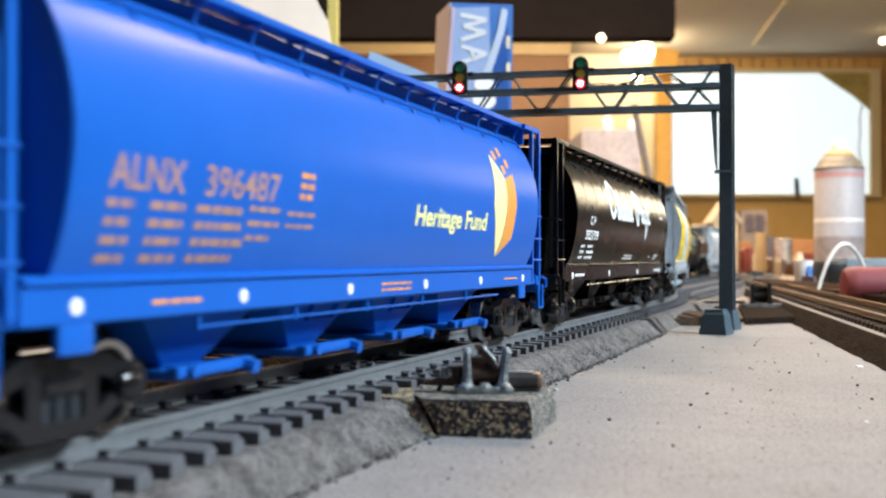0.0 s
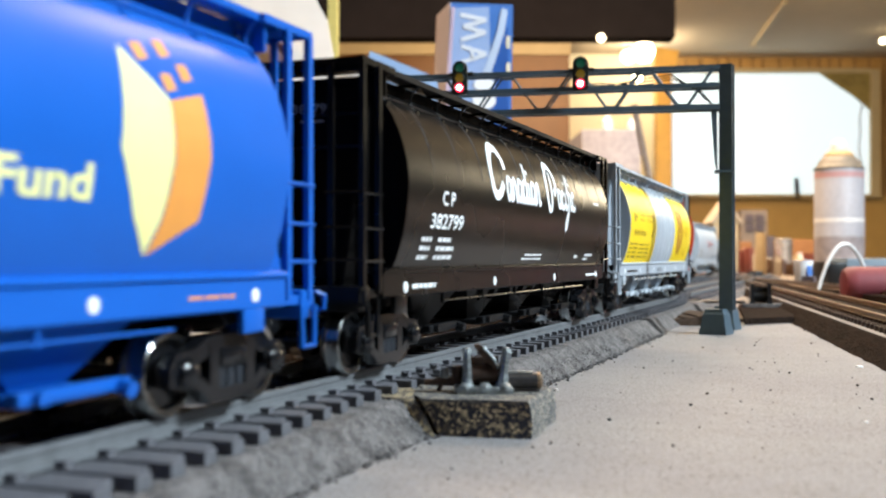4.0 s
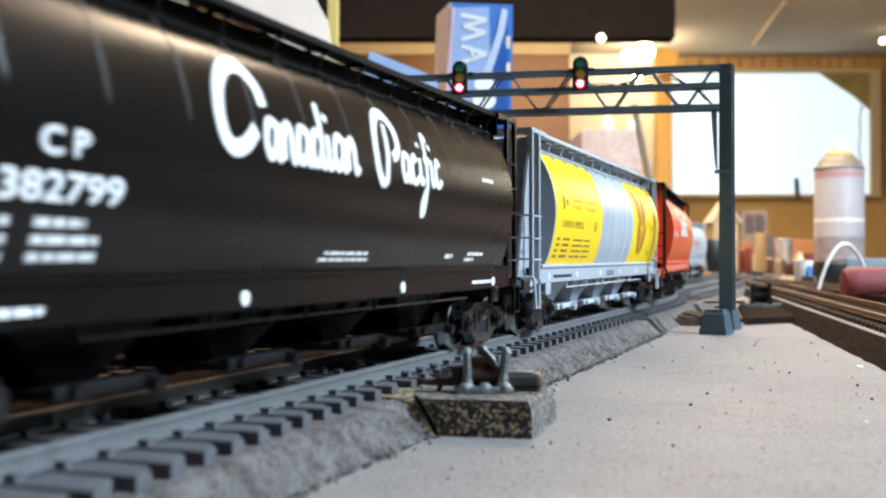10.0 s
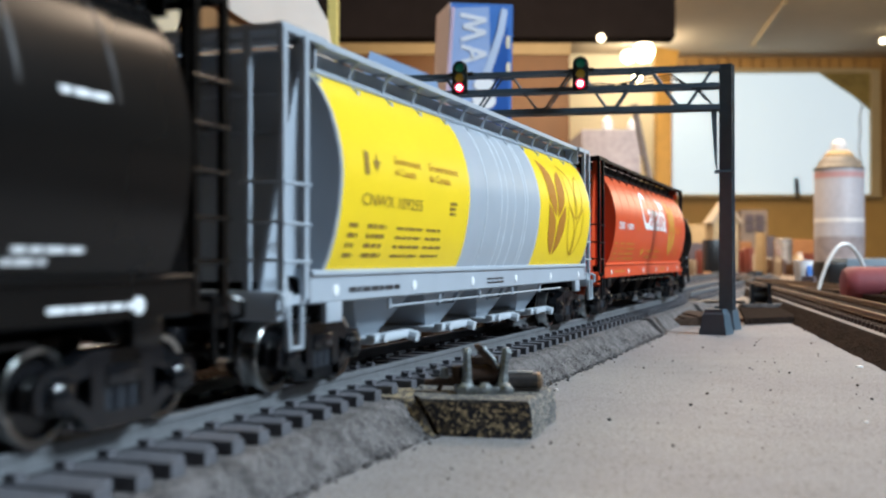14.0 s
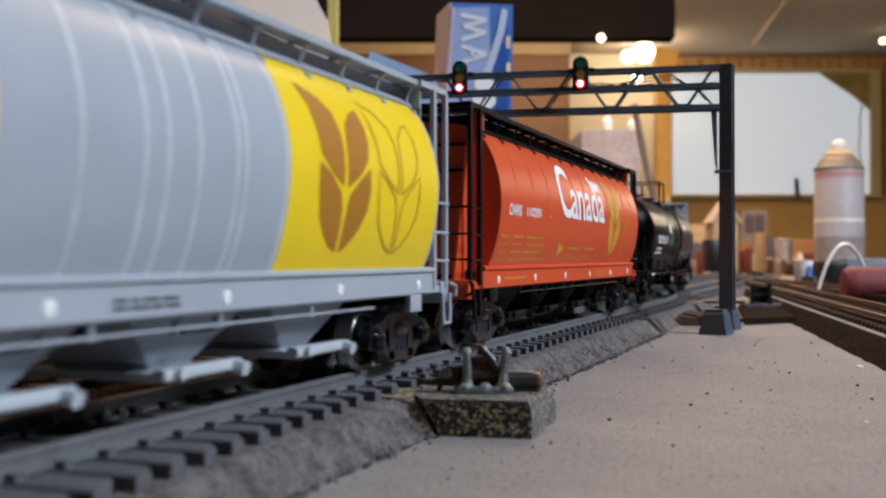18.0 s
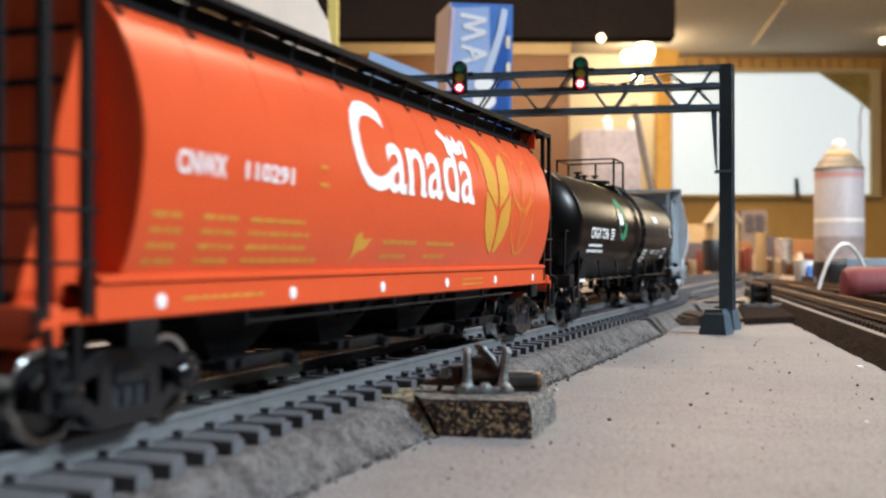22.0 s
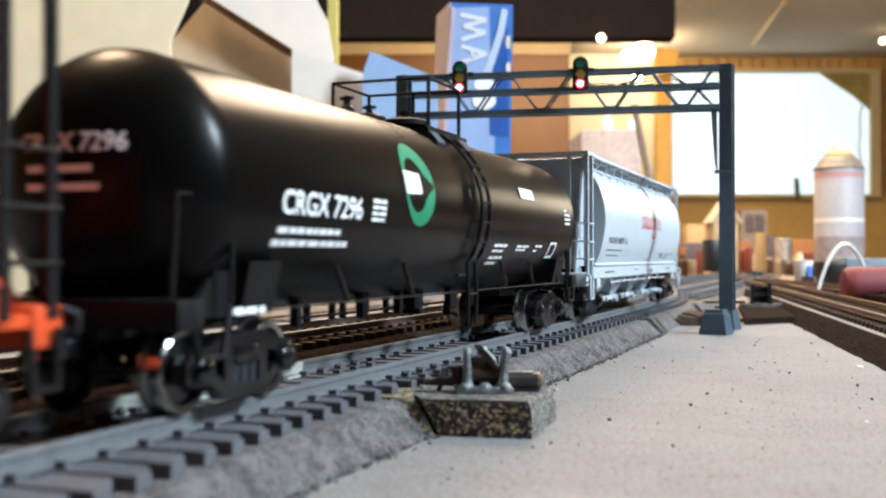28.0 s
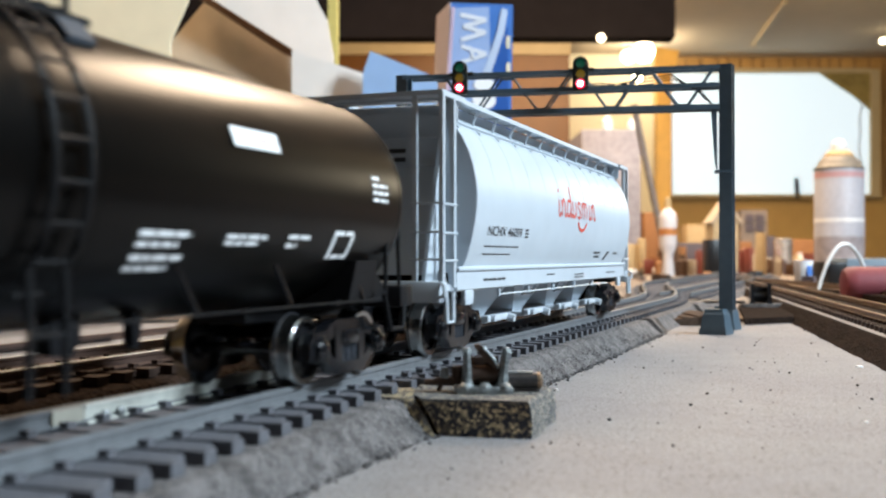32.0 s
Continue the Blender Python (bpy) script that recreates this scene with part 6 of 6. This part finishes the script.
crate("pink_box", "pink card box among the clutter", "box", 1330, 1357, 440, 474, 1.9, M_PINK)
crate("brown_box", "orange-brown card box among the clutter", "box", 1300, 1331, 428, 476, 2.0, M_ORANGEB)
crate("brown_box", "orange-brown card box beside the metal tin", "box", 1401, 1442, 424, 474, 2.05, M_ORANGEB)
crate("dark_box", "dark purple-grey box among the clutter", "box", 1357, 1372, 418, 474, 2.1, M_PURPLE)
crate("tan_box", "tan card box among the clutter", "box", 1216, 1262, 398, 474, 2.1, M_TAN)
crate("dark_box", "dark box under the tan boxes", "box", 1196, 1250, 430, 476, 1.95, M_PURPLE)
crate("brown_box", "brown card box behind the train", "box", 1140, 1200, 376, 476, 2.15, M_ORANGEB)
crate("lavender_tote", "lavender-grey plastic tote on the far table", "tote", 1030, 1134, 229, 476, 1.85, M_LAV, 0.2)
turned("metal_tin", "shiny round metal tin", "tin", 1386, 1.95, 0, ("tin_body", [(15, 0), (16.5, 1), (16.5, 64), (15.5, 65), (15, 63)]), mat("shiny_tin", (0.85, 0.84, 0.82), 0.25, metal=0.8, vary=0.06), 28)
for px, h in ((1075, 1), (1120, 0.8)):
    turned("white_bottle", "small white bottle standing on the tote", "bottle", px, 1.9, sz(229, 1.85), ("bottle_body", [(9, 0), (10, 1), (10, 20 * h), (5, 26 * h), (4.4, 33 * h), (3.5, 33.5 * h)]), D_WHITE, 20)
bm = bmesh.new()
rod(bm, (sx(1124, 1.7), 0, sz(196, 1.7)), (sx(1186, 1.7), 0, 0), 0.0055, 12)
rod(bm, (sx(1121, 1.7), 0, sz(186, 1.7)), (sx(1124, 1.7), 0, sz(198, 1.7)), 0.008, 12)
solo("grey_pole", bm, mat("brown_grey_pole", (0.19, 0.165, 0.15), 0.5, vary=0.3, scale=20), "grey pole leaning against the tote", "pole", m=heading(0, 1.7))
house = thing("model_house", heading(0, 1.75), "small cream model house with a beige roof", "model house")
bm = bmesh.new()
prism(bm, [(sx(x, 1.75), sz(y, 1.75)) for x, y in ((1262, down(1.75)), (1306, down(1.75)), (1306, 392), (1286, 362), (1262, 392))], "y", 0, 0.05)
part("wall", bm, mat("tan_model_wall", (0.50, 0.40, 0.24), 0.7, vary=0.25, scale=30), house, smooth=0)
bm = bmesh.new()
prism(bm, [(sx(x, 1.75), sz(y, 1.75)) for x, y in ((1257, 394), (1262, 396), (1286, 364), (1310, 396), (1313, 392), (1286, 354))], "y", -0.003, 0.053)
part("roof", bm, M_BEIGE, house, smooth=0)
block = thing("model_building", heading(0, 2.15), "small grey model building with dark windows", "model building")
bm = bmesh.new()
box(bm, sx(1312, 2.15), sx(1358, 2.15), 0, 0.04, 0, sz(372, 2.15))
part("wall", bm, mat("grey_brown_model_wall", (0.24, 0.19, 0.15), 0.7, vary=0.2, scale=30), block, smooth=0)
for i in range(2):
    for j in range(2):
        bm = bmesh.new()
        box(bm, sx(1319 + i * 18, 2.15), sx(1333 + i * 18, 2.15), -0.003, 0.002, sz(393 + j * 16, 2.15), sz(380 + j * 16, 2.15))
        part("window", bm, M_PURPLE, block, smooth=0)
for px, py, w, h, d, m in ((1335, 505, 14, 9, 0.86, M_BLACK), (1378, 492, 9, 10, 1.2, M_BLACK), (1300, 492, 20, 6, 1.15, M_RUSTY), (1240, 486, 26, 5, 1.3, M_RUSTY), (1420, 512, 22, 4, 0.95, M_WHITEB)):
    bm = bmesh.new()
    box(bm, sx(px - w, d), sx(px + w, d), 0, 0.02, 0, 2 * h / F * d, 0.0006)
    solo("scrap_piece", bm, m, "small scrap piece lying on the layout", "scrap", m=heading(0, d, 0, random.uniform(-12, 12)))

turned("white_bottle", "slim white plastic bottle with an orange band on the far table", "bottle", 1182, 1.56, 0, ("bottle_body", [(9, 0), (10, 2), (7.5, 22), (8, 36), (12, 44), (13, 48), (13, 86), (11.5, 95), (6, 102)]), mat("milky_bottle", (0.72, 0.70, 0.72), 0.4, vary=0.05, scale=20), 24, parts=(("label_band", [(13.2, 62), (13.2, 72)], mat("orange_band", (0.55, 0.22, 0.06), 0.5, vary=0.1)), ("nozzle", [(6, 102), (5, 104), (4.4, 116), (2, 119)], M_TAN)))
crate("dark_box", "small black box beside the signal post", "box", 1252, 1276, 424, 470, 1.5, M_BLACK, 0.03)
# small goods crowded along the back of the far table
M_DULLRED = mat("dull_red_card", (0.20, 0.05, 0.035), 0.6, vary=0.15, scale=20)
goods = ((M_ORANGEB, "orange-brown"), (M_DARKBROWN, "dark brown"), (M_TAN, "tan"), (M_PURPLE, "dark grey"), (M_DULLRED, "dull red"), (M_WHITEB, "white"), (M_DARKBROWN, "dark brown"), (M_TAN, "tan"), (M_BEIGE, "beige"))
rnd = random.Random(41)
for k in range(34):
    px, d = 1118 + k * 10.4 + rnd.uniform(-5, 5), rnd.uniform(1.55, 1.86)
    m, colour = goods[rnd.randrange(len(goods))]
    w, tall = rnd.uniform(4, 12) / F * d, rnd.choice((0.022, 0.03, 0.038, 0.05, 0.062)) * rnd.uniform(0.8, 1.1)
    bm = bmesh.new()
    if k % 4 == 1:
        lathe(bm, [(w * 0.8, 0), (w * 0.85, tall * 0.7), (w * 0.45, tall * 0.8), (w * 0.45, tall)], 16)
        nm, kind = "small_bottle", "bottle"
    else:
        box(bm, -w, w, -w, w, 0, tall, 0.001)
        nm, kind = "small_box", "box"
    solo(nm, bm, m, "small %s %s among the far clutter" % (colour, kind), kind, m=heading(sx(px, d), d, 0.0014, rnd.uniform(-35, 35)))

# worn grey-brown ground sheet of the far layout
M_DECK = mat("dusty_layout_ground", (0.24, 0.20, 0.165), 0.95, vary=0.55, scale=26, bump=1.0, bump_scale=300, spec=0.1)
rnd = random.Random(77)
edge = [(-1.2 + 2.8 * i / 60, 0.475 + 0.02 * noise.noise(Vector((i * 0.35, 3, 0))) + rnd.uniform(-0.006, 0.006)) for i in range(61)]
bm = bmesh.new()
prism(bm, edge + [(1.58, 2.28), (-1.2, 2.28)], "z", 0.0001, 0.0014)
solo("layout_ground", bm, M_DECK, "dusty grey-brown ground sheet of the far layout", "ground sheet", kind="structure", m=heading(0, 0), smooth=0)
M_DUST = mat("pale_plaster_dust", (0.55, 0.49, 0.46), 0.95, vary=0.2, scale=90)
colours = (M_BLACK, M_RUSTY, M_TAN, M_WHITEB, M_DUST, M_PURPLE, M_ORANGEB, M_LAV, M_DECK)
for k in range(46):
    d = rnd.uniform(0.70, 1.75)
    px = rnd.uniform(1110, 1568)
    if abs(px - 1345) < 40 and d < 0.8 or abs(lens_to_world(sx(px, d), 0, d).x - TRACK_X) < 0.045:
        continue
    bm = bmesh.new()
    w, deep, h = (rnd.uniform(0.003, 0.016), rnd.uniform(0.004, 0.03), rnd.uniform(0.002, 0.011) * (0.6 + 0.5 * d))
    if k % 3 == 0:
        rod(bm, (-w, 0, h * 0.45), (w * 1.6, deep, h * 0.45), h * 0.45, 10)
    else:
        loft(bm, [[Vector((x * q + rnd.uniform(-1, 1) * 0.0006, y * q, z)) for x, y in ((-w, 0), (w, rnd.uniform(-0.002, 0.002)), (w * 0.9, deep), (-w * 0.8, deep * 0.9))] for q, z in ((1.0, 0.0), (0.96, h * 0.8), (0.8, h))])
    solo("scrap_piece", bm, colours[k % len(colours)], "small scrap of layout material lying about", "scrap", m=heading(sx(px, d), d, 0.0014, rnd.uniform(-70, 70)), smooth=20)
rnd2 = random.Random(12)
bm = bmesh.new()
for k in range(26):
    d = rnd2.uniform(0.66, 1.0)
    bmesh.ops.create_icosphere(bm, subdivisions=1, radius=rnd2.uniform(0.0012, 0.005), matrix=pose(sx(rnd2.uniform(1380, 1540), d), d, 0.0016) @ Matrix.Diagonal((1.6, 1.0, 0.35, 1)))
solo("plaster_crumbs", bm, M_DUST, "pale plaster crumbs scattered over the far ground", "crumbs", kind="stuff", m=heading(0, 0))
# loose rails lying over the far ground beside the side track
for k, (xa, da, xb, db, z) in enumerate(((1300, 1.15, 1610, 0.60, 9.0), (1322, 1.10, 1640, 0.64, 9.0), (1290, 1.05, 1560, 0.80, 3.2), (1180, 0.95, 1110, 1.5, 3.0))):
    bm = bmesh.new()
    a, b = Vector((sx(xa, da), da, z * MM)), Vector((sx(xb, db), db, z * MM))
    o = (b - a).cross(Vector((0, 0, 1))).normalized()
    loft(bm, [[p + o * u * MM + Vector((0, 0, w * MM)) for u, w in ((-1.1, -2.5), (1.1, -2.5), (0.35, -1.8), (0.6, -0.5), (0.45, 0), (-0.45, 0), (-0.6, -0.5), (-0.35, -1.8))] for p in (a, b)])
    solo("loose_rail", bm, M_BRASS if k < 2 else M_RUST, "length of bare model rail beside the side track", "rail", m=heading(0, 0), smooth=30)
bm = bmesh.new()
prism(bm, [(sx(1296, 1.12), 1.12), (sx(1340, 1.12), 1.14), (sx(1680, 0.63), 0.64), (sx(1590, 0.58), 0.58)], "z", 0.0001, 0.0066)
solo("roadbed_5", bm, M_CORK_BROWN, "dark cork strip under the loose rails", kind="structure", m=heading(0, 0), smooth=0)

# ---- room ----
M_WOODTRIM = mat("varnished_wood", (0.50, 0.29, 0.09), 0.4, vary=0.18, scale=4)
M_DOOR = mat("brown_door_veneer", (0.17, 0.066, 0.008), 0.45, vary=0.12, scale=3)
M_HEADER = mat("tan_header", (0.52, 0.42, 0.25), 0.6, vary=0.08, scale=3)
M_WALLC = mat("cream_wall_paint", (0.74, 0.67, 0.50), 0.7, vary=0.04, scale=2)
M_KRAFT = mat("ochre_panel", (0.58, 0.37, 0.12), 0.6, vary=0.08, scale=3)
M_CEIL = mat("tan_ceiling_tile", (0.55, 0.47, 0.36), 0.85, vary=0.05, scale=3)
M_SOFFIT = mat("near_black_soffit", (0.022, 0.018, 0.018), 0.8, vary=0.2, scale=3, spec=0.05)
M_FLOOR = mat("slate_carpet", (0.075, 0.085, 0.105), 0.95, vary=0.15, scale=6)
M_PANE = mat("sunlit_blind", (0.50, 0.62, 0.68), 0.6, vary=0.03, scale=2, emit=(0.84, 0.95, 1.0), power=0.78)
M_SLATEWALL = mat("slate_wall_paint", (0.10, 0.115, 0.14), 0.8, vary=0.08, scale=2)
M_PANEL = mat("dark_wood_panelling", (0.05, 0.032, 0.02), 0.6, vary=0.2, scale=3)
M_PLASTER = mat("plain_wall_paint", (0.52, 0.45, 0.35), 0.8, vary=0.05, scale=2)


def slab(name, label, x0, x1, y0, y1, depth, material, thick=0.05, z_low=None):
    bm = bmesh.new()
    box(bm, sx(x0, depth), sx(x1, depth), 0, thick, sz(y1, depth) if z_low is None else z_low, sz(y0, depth))
    return solo(name, bm, material, label, "wall", kind="structure", m=heading(0, depth), smooth=0)


CEIL, FLOORZ = 1.095, -1.27
ROOM = (-3.6, 3.4, -2.6, 5.6)     # left, right, behind, ahead of the lens


def shell(name, label, x0, x1, d0, d1, z0, z1, material):
    bm = bmesh.new()
    box(bm, x0, x1, d0, d1, z0, z1)
    return solo(name, bm, material, label, kind="structure", m=heading(0, 0), smooth=0)


# floor and walls out of view, coloured to steer reflections and bounce
shell("floor", "unseen dark slate floor, toned to cool reflections", ROOM[0], ROOM[1], ROOM[2], ROOM[3], FLOORZ - 0.1, FLOORZ, M_FLOOR)
shell("ceiling", "tan tiled ceiling", ROOM[0], ROOM[1], ROOM[2], ROOM[3] + 0.1, CEIL, CEIL + 0.1, M_CEIL)
shell("wall_left", "unseen ochre wall, toned to warm reflections", ROOM[0] - 0.1, ROOM[0], ROOM[2], ROOM[3], FLOORZ, CEIL, M_KRAFT)
shell("wall_right", "unseen slate wall, toned to cool reflections", ROOM[1], ROOM[1] + 0.1, ROOM[2], ROOM[3], FLOORZ, CEIL, M_SLATEWALL)
shell("wainscot", "unseen dark lower band, added to darken reflections", ROOM[1] - 0.03, ROOM[1] - 0.002, ROOM[2] + 0.01, ROOM[3] - 0.1, FLOORZ, 0.22, M_PANEL)
shell("wall_behind", "unseen dark brown wall, toned to limit bounced light", ROOM[0], ROOM[1], ROOM[2] - 0.1, ROOM[2], FLOORZ, CEIL, M_PANEL)
D = 5.6
wall = shell("wall_back", "varnished wood board wall", ROOM[0], ROOM[1], D, D + 0.1, FLOORZ, CEIL, mat("dark_board_gaps", (0.16, 0.075, 0.02), 0.6, vary=0.2, scale=6))
rnd = random.Random(3)
px = 1188.0
while px < 1720:
    w = rnd.choice((22, 26, 30, 18))
    bm = bmesh.new()
    box(bm, sx(px + 1.5, D), sx(px + w - 1.5, D), -0.012, 0.004, sz(352, D) if px < 1540 else FLOORZ, CEIL, 0.003)
    o = part("board", bm, M_WOODTRIM, wall, smooth=0)
    o.location = (0, D, 0)
    px += w
slab("wall_panel", "ochre panel under the window", 1186, 1640, 347, 700, D - 0.05, M_KRAFT, 0.03, FLOORZ)
win = thing("window_1", heading(0, D - 0.09), "bright window with white blind and wooden frame", "window", kind="structure")
for nm, x0, x1, y0, y1, m, a, b in (("pane", 1183, 1530, 134, 346, M_PANE, 0.02, 0.03), ("window_frame", 1176, 1183, 128, 352, M_WOODTRIM, 0.0, 0.05), ("window_frame", 1529, 1545, 128, 352, M_HEADER, -0.01, 0.05), ("window_frame", 1183, 1530, 126, 134, M_HEADER, 0.0, 0.05), ("window_sill", 1176, 1545, 346, 352, M_HEADER, -0.02, 0.05)):
    bm = bmesh.new()
    box(bm, sx(x0, D), sx(x1, D), a, b, sz(y1, D), sz(y0, D))
    part(nm, bm, m, win, smooth=0)
bm = bmesh.new()
prism(bm, [(sx(x, D), sz(y, D)) for x, y in ((1440, 134), (1530, 134), (1530, 200), (1502, 176))], "y", 0.005, 0.012)
part("folded_corner", bm, mat("olive_cloth", (0.30, 0.23, 0.075), 0.8, vary=0.35, scale=14), win, "olive cloth corner hanging over the pane", smooth=0)
bm = bmesh.new()
prism(bm, [(sx(x, D), sz(y, D)) for x, y in ((1394, 318), (1401, 318), (1404, 354), (1396, 354))], "y", -0.02, -0.012)
part("window_latch", bm, M_BLACK, win, smooth=0)
bm = bmesh.new()
polyrod(bm, [(sx(x, D), -0.03, sz(y, D)) for x, y in ((1512, 190), (1506, 215), (1508, 240), (1504, 262), (1510, 300))], 0.004, 6)
part("blind_cord", bm, M_LAV, win)
# partition left of the window
D1 = 5.0
slab("partition_1", "cream wall of the next bay", 1008, 1168, 62, 700, 5.5, M_WALLC, 0.04, FLOORZ)
# post and bracket wood made brighter orange for the lamplight on them
slab("trim_1", "orange varnished post", 1163, 1187, 92, 700, D1, mat("bright_orange_varnish", (0.72, 0.43, 0.09), 0.4, vary=0.15, scale=4), 0.08, FLOORZ)
slab("trim_2", "tan header over the doors", 560, 1010, 64, 96, D1 - 0.02, M_HEADER, 0.06)
slab("door_1", "brown veneer door", 560, 775, 96, 700, D1, M_DOOR, 0.05, FLOORZ)
slab("door_2", "brown veneer door", 880, 1008, 96, 700, D1, M_DOOR, 0.05, FLOORZ)
slab("partition_2", "tan wall between the doors", 775, 880, 96, 700, D1 + 0.01, M_HEADER, 0.05, FLOORZ)
slab("partition_3", "plain wall behind the card building", -900, 560, 64, 700, D1, M_PLASTER, 0.05, FLOORZ)
bm = bmesh.new()
box(bm, -2.6, sx(1196, 3.0), 0, 0.08, sz(66, 3.0), CEIL - 0.002)
solo("soffit", bm, M_SOFFIT, "near-black ceiling bulkhead", kind="structure", m=heading(0, 3.0), smooth=0)
bm = bmesh.new()
prism(bm, [(sx(x, 4.9), sz(y, 4.9)) for x, y in ((1162, 82), (1203, 90), (1195, 122), (1152, 130))], "y", 0, 0.02)
solo("trim_3", bm, bpy.data.materials["bright_orange_varnish"], "slanting varnished bracket", kind="structure", m=heading(0, 4.9), smooth=0)
# ceiling seam
bm = bmesh.new()
a, b = (1390, 0), (1335, 78)
pts = []
for x, y in (a, b):
    d = (CEIL - EYE[2]) * F / (456 - y)
    pts.append(Vector((sx(x, d), d, CEIL - 0.004)))
rod(bm, pts[0], pts[1], 0.012, 8)
solo("ceiling_trim", bm, M_HEADER, "pale strip along the ceiling tiles", kind="structure", m=heading(0, 0))
# lit lamps in the next bay, the big two swelled to imitate their glow
M_BULB = mat("lit_warm_bulb", (0.9, 0.8, 0.6), 0.4, vary=0.02, emit=(1.0, 0.80, 0.48), power=14.0)
# the last ball, at the right edge, stands in for a pale patch
for px, py, d, r in ((1064, 67, 2.95, 0.0105), (1140, 92, 5.02, 0.05), (1112, 100, 5.1, 0.032), (1128, 138, 5.2, 0.024), (1564, 72, 4.9, 0.014)):
    p = lens_to_world(sx(px, d), sz(py, d), d)
    lamp = thing("lamp", pose(p.x, p.y, p.z), "warm glowing ball in a small fitting, for bulb or bright patch", "lamp", "warm room lamps")
    bm = bmesh.new()
    bmesh.ops.create_icosphere(bm, subdivisions=3, radius=r)
    part("bulb", bm, M_BULB, lamp)
    bm = bmesh.new()
    lathe(bm, [(r * 0.5, r * 0.8), (r * 0.6, r * 1.1), (r * 0.3, r * 1.5)], 16)
    part("fitting", bm, M_CANRIM, lamp)


def motions():
    steps = [i * 0.5 for i in range(65)]
    for c, start in cars:
        walk(c, [(t, car_pose(start - SPEED * tau(t))) for t in steps])
    fine = [i * 0.2 for i in range(161)]
    for o, dy in WHEELS:
        walk(o, [(t, pose(0, dy, 5.3 * MM, math.degrees(SPEED * tau(t) / 0.0053), 0, 0)) for t in fine])


motions()
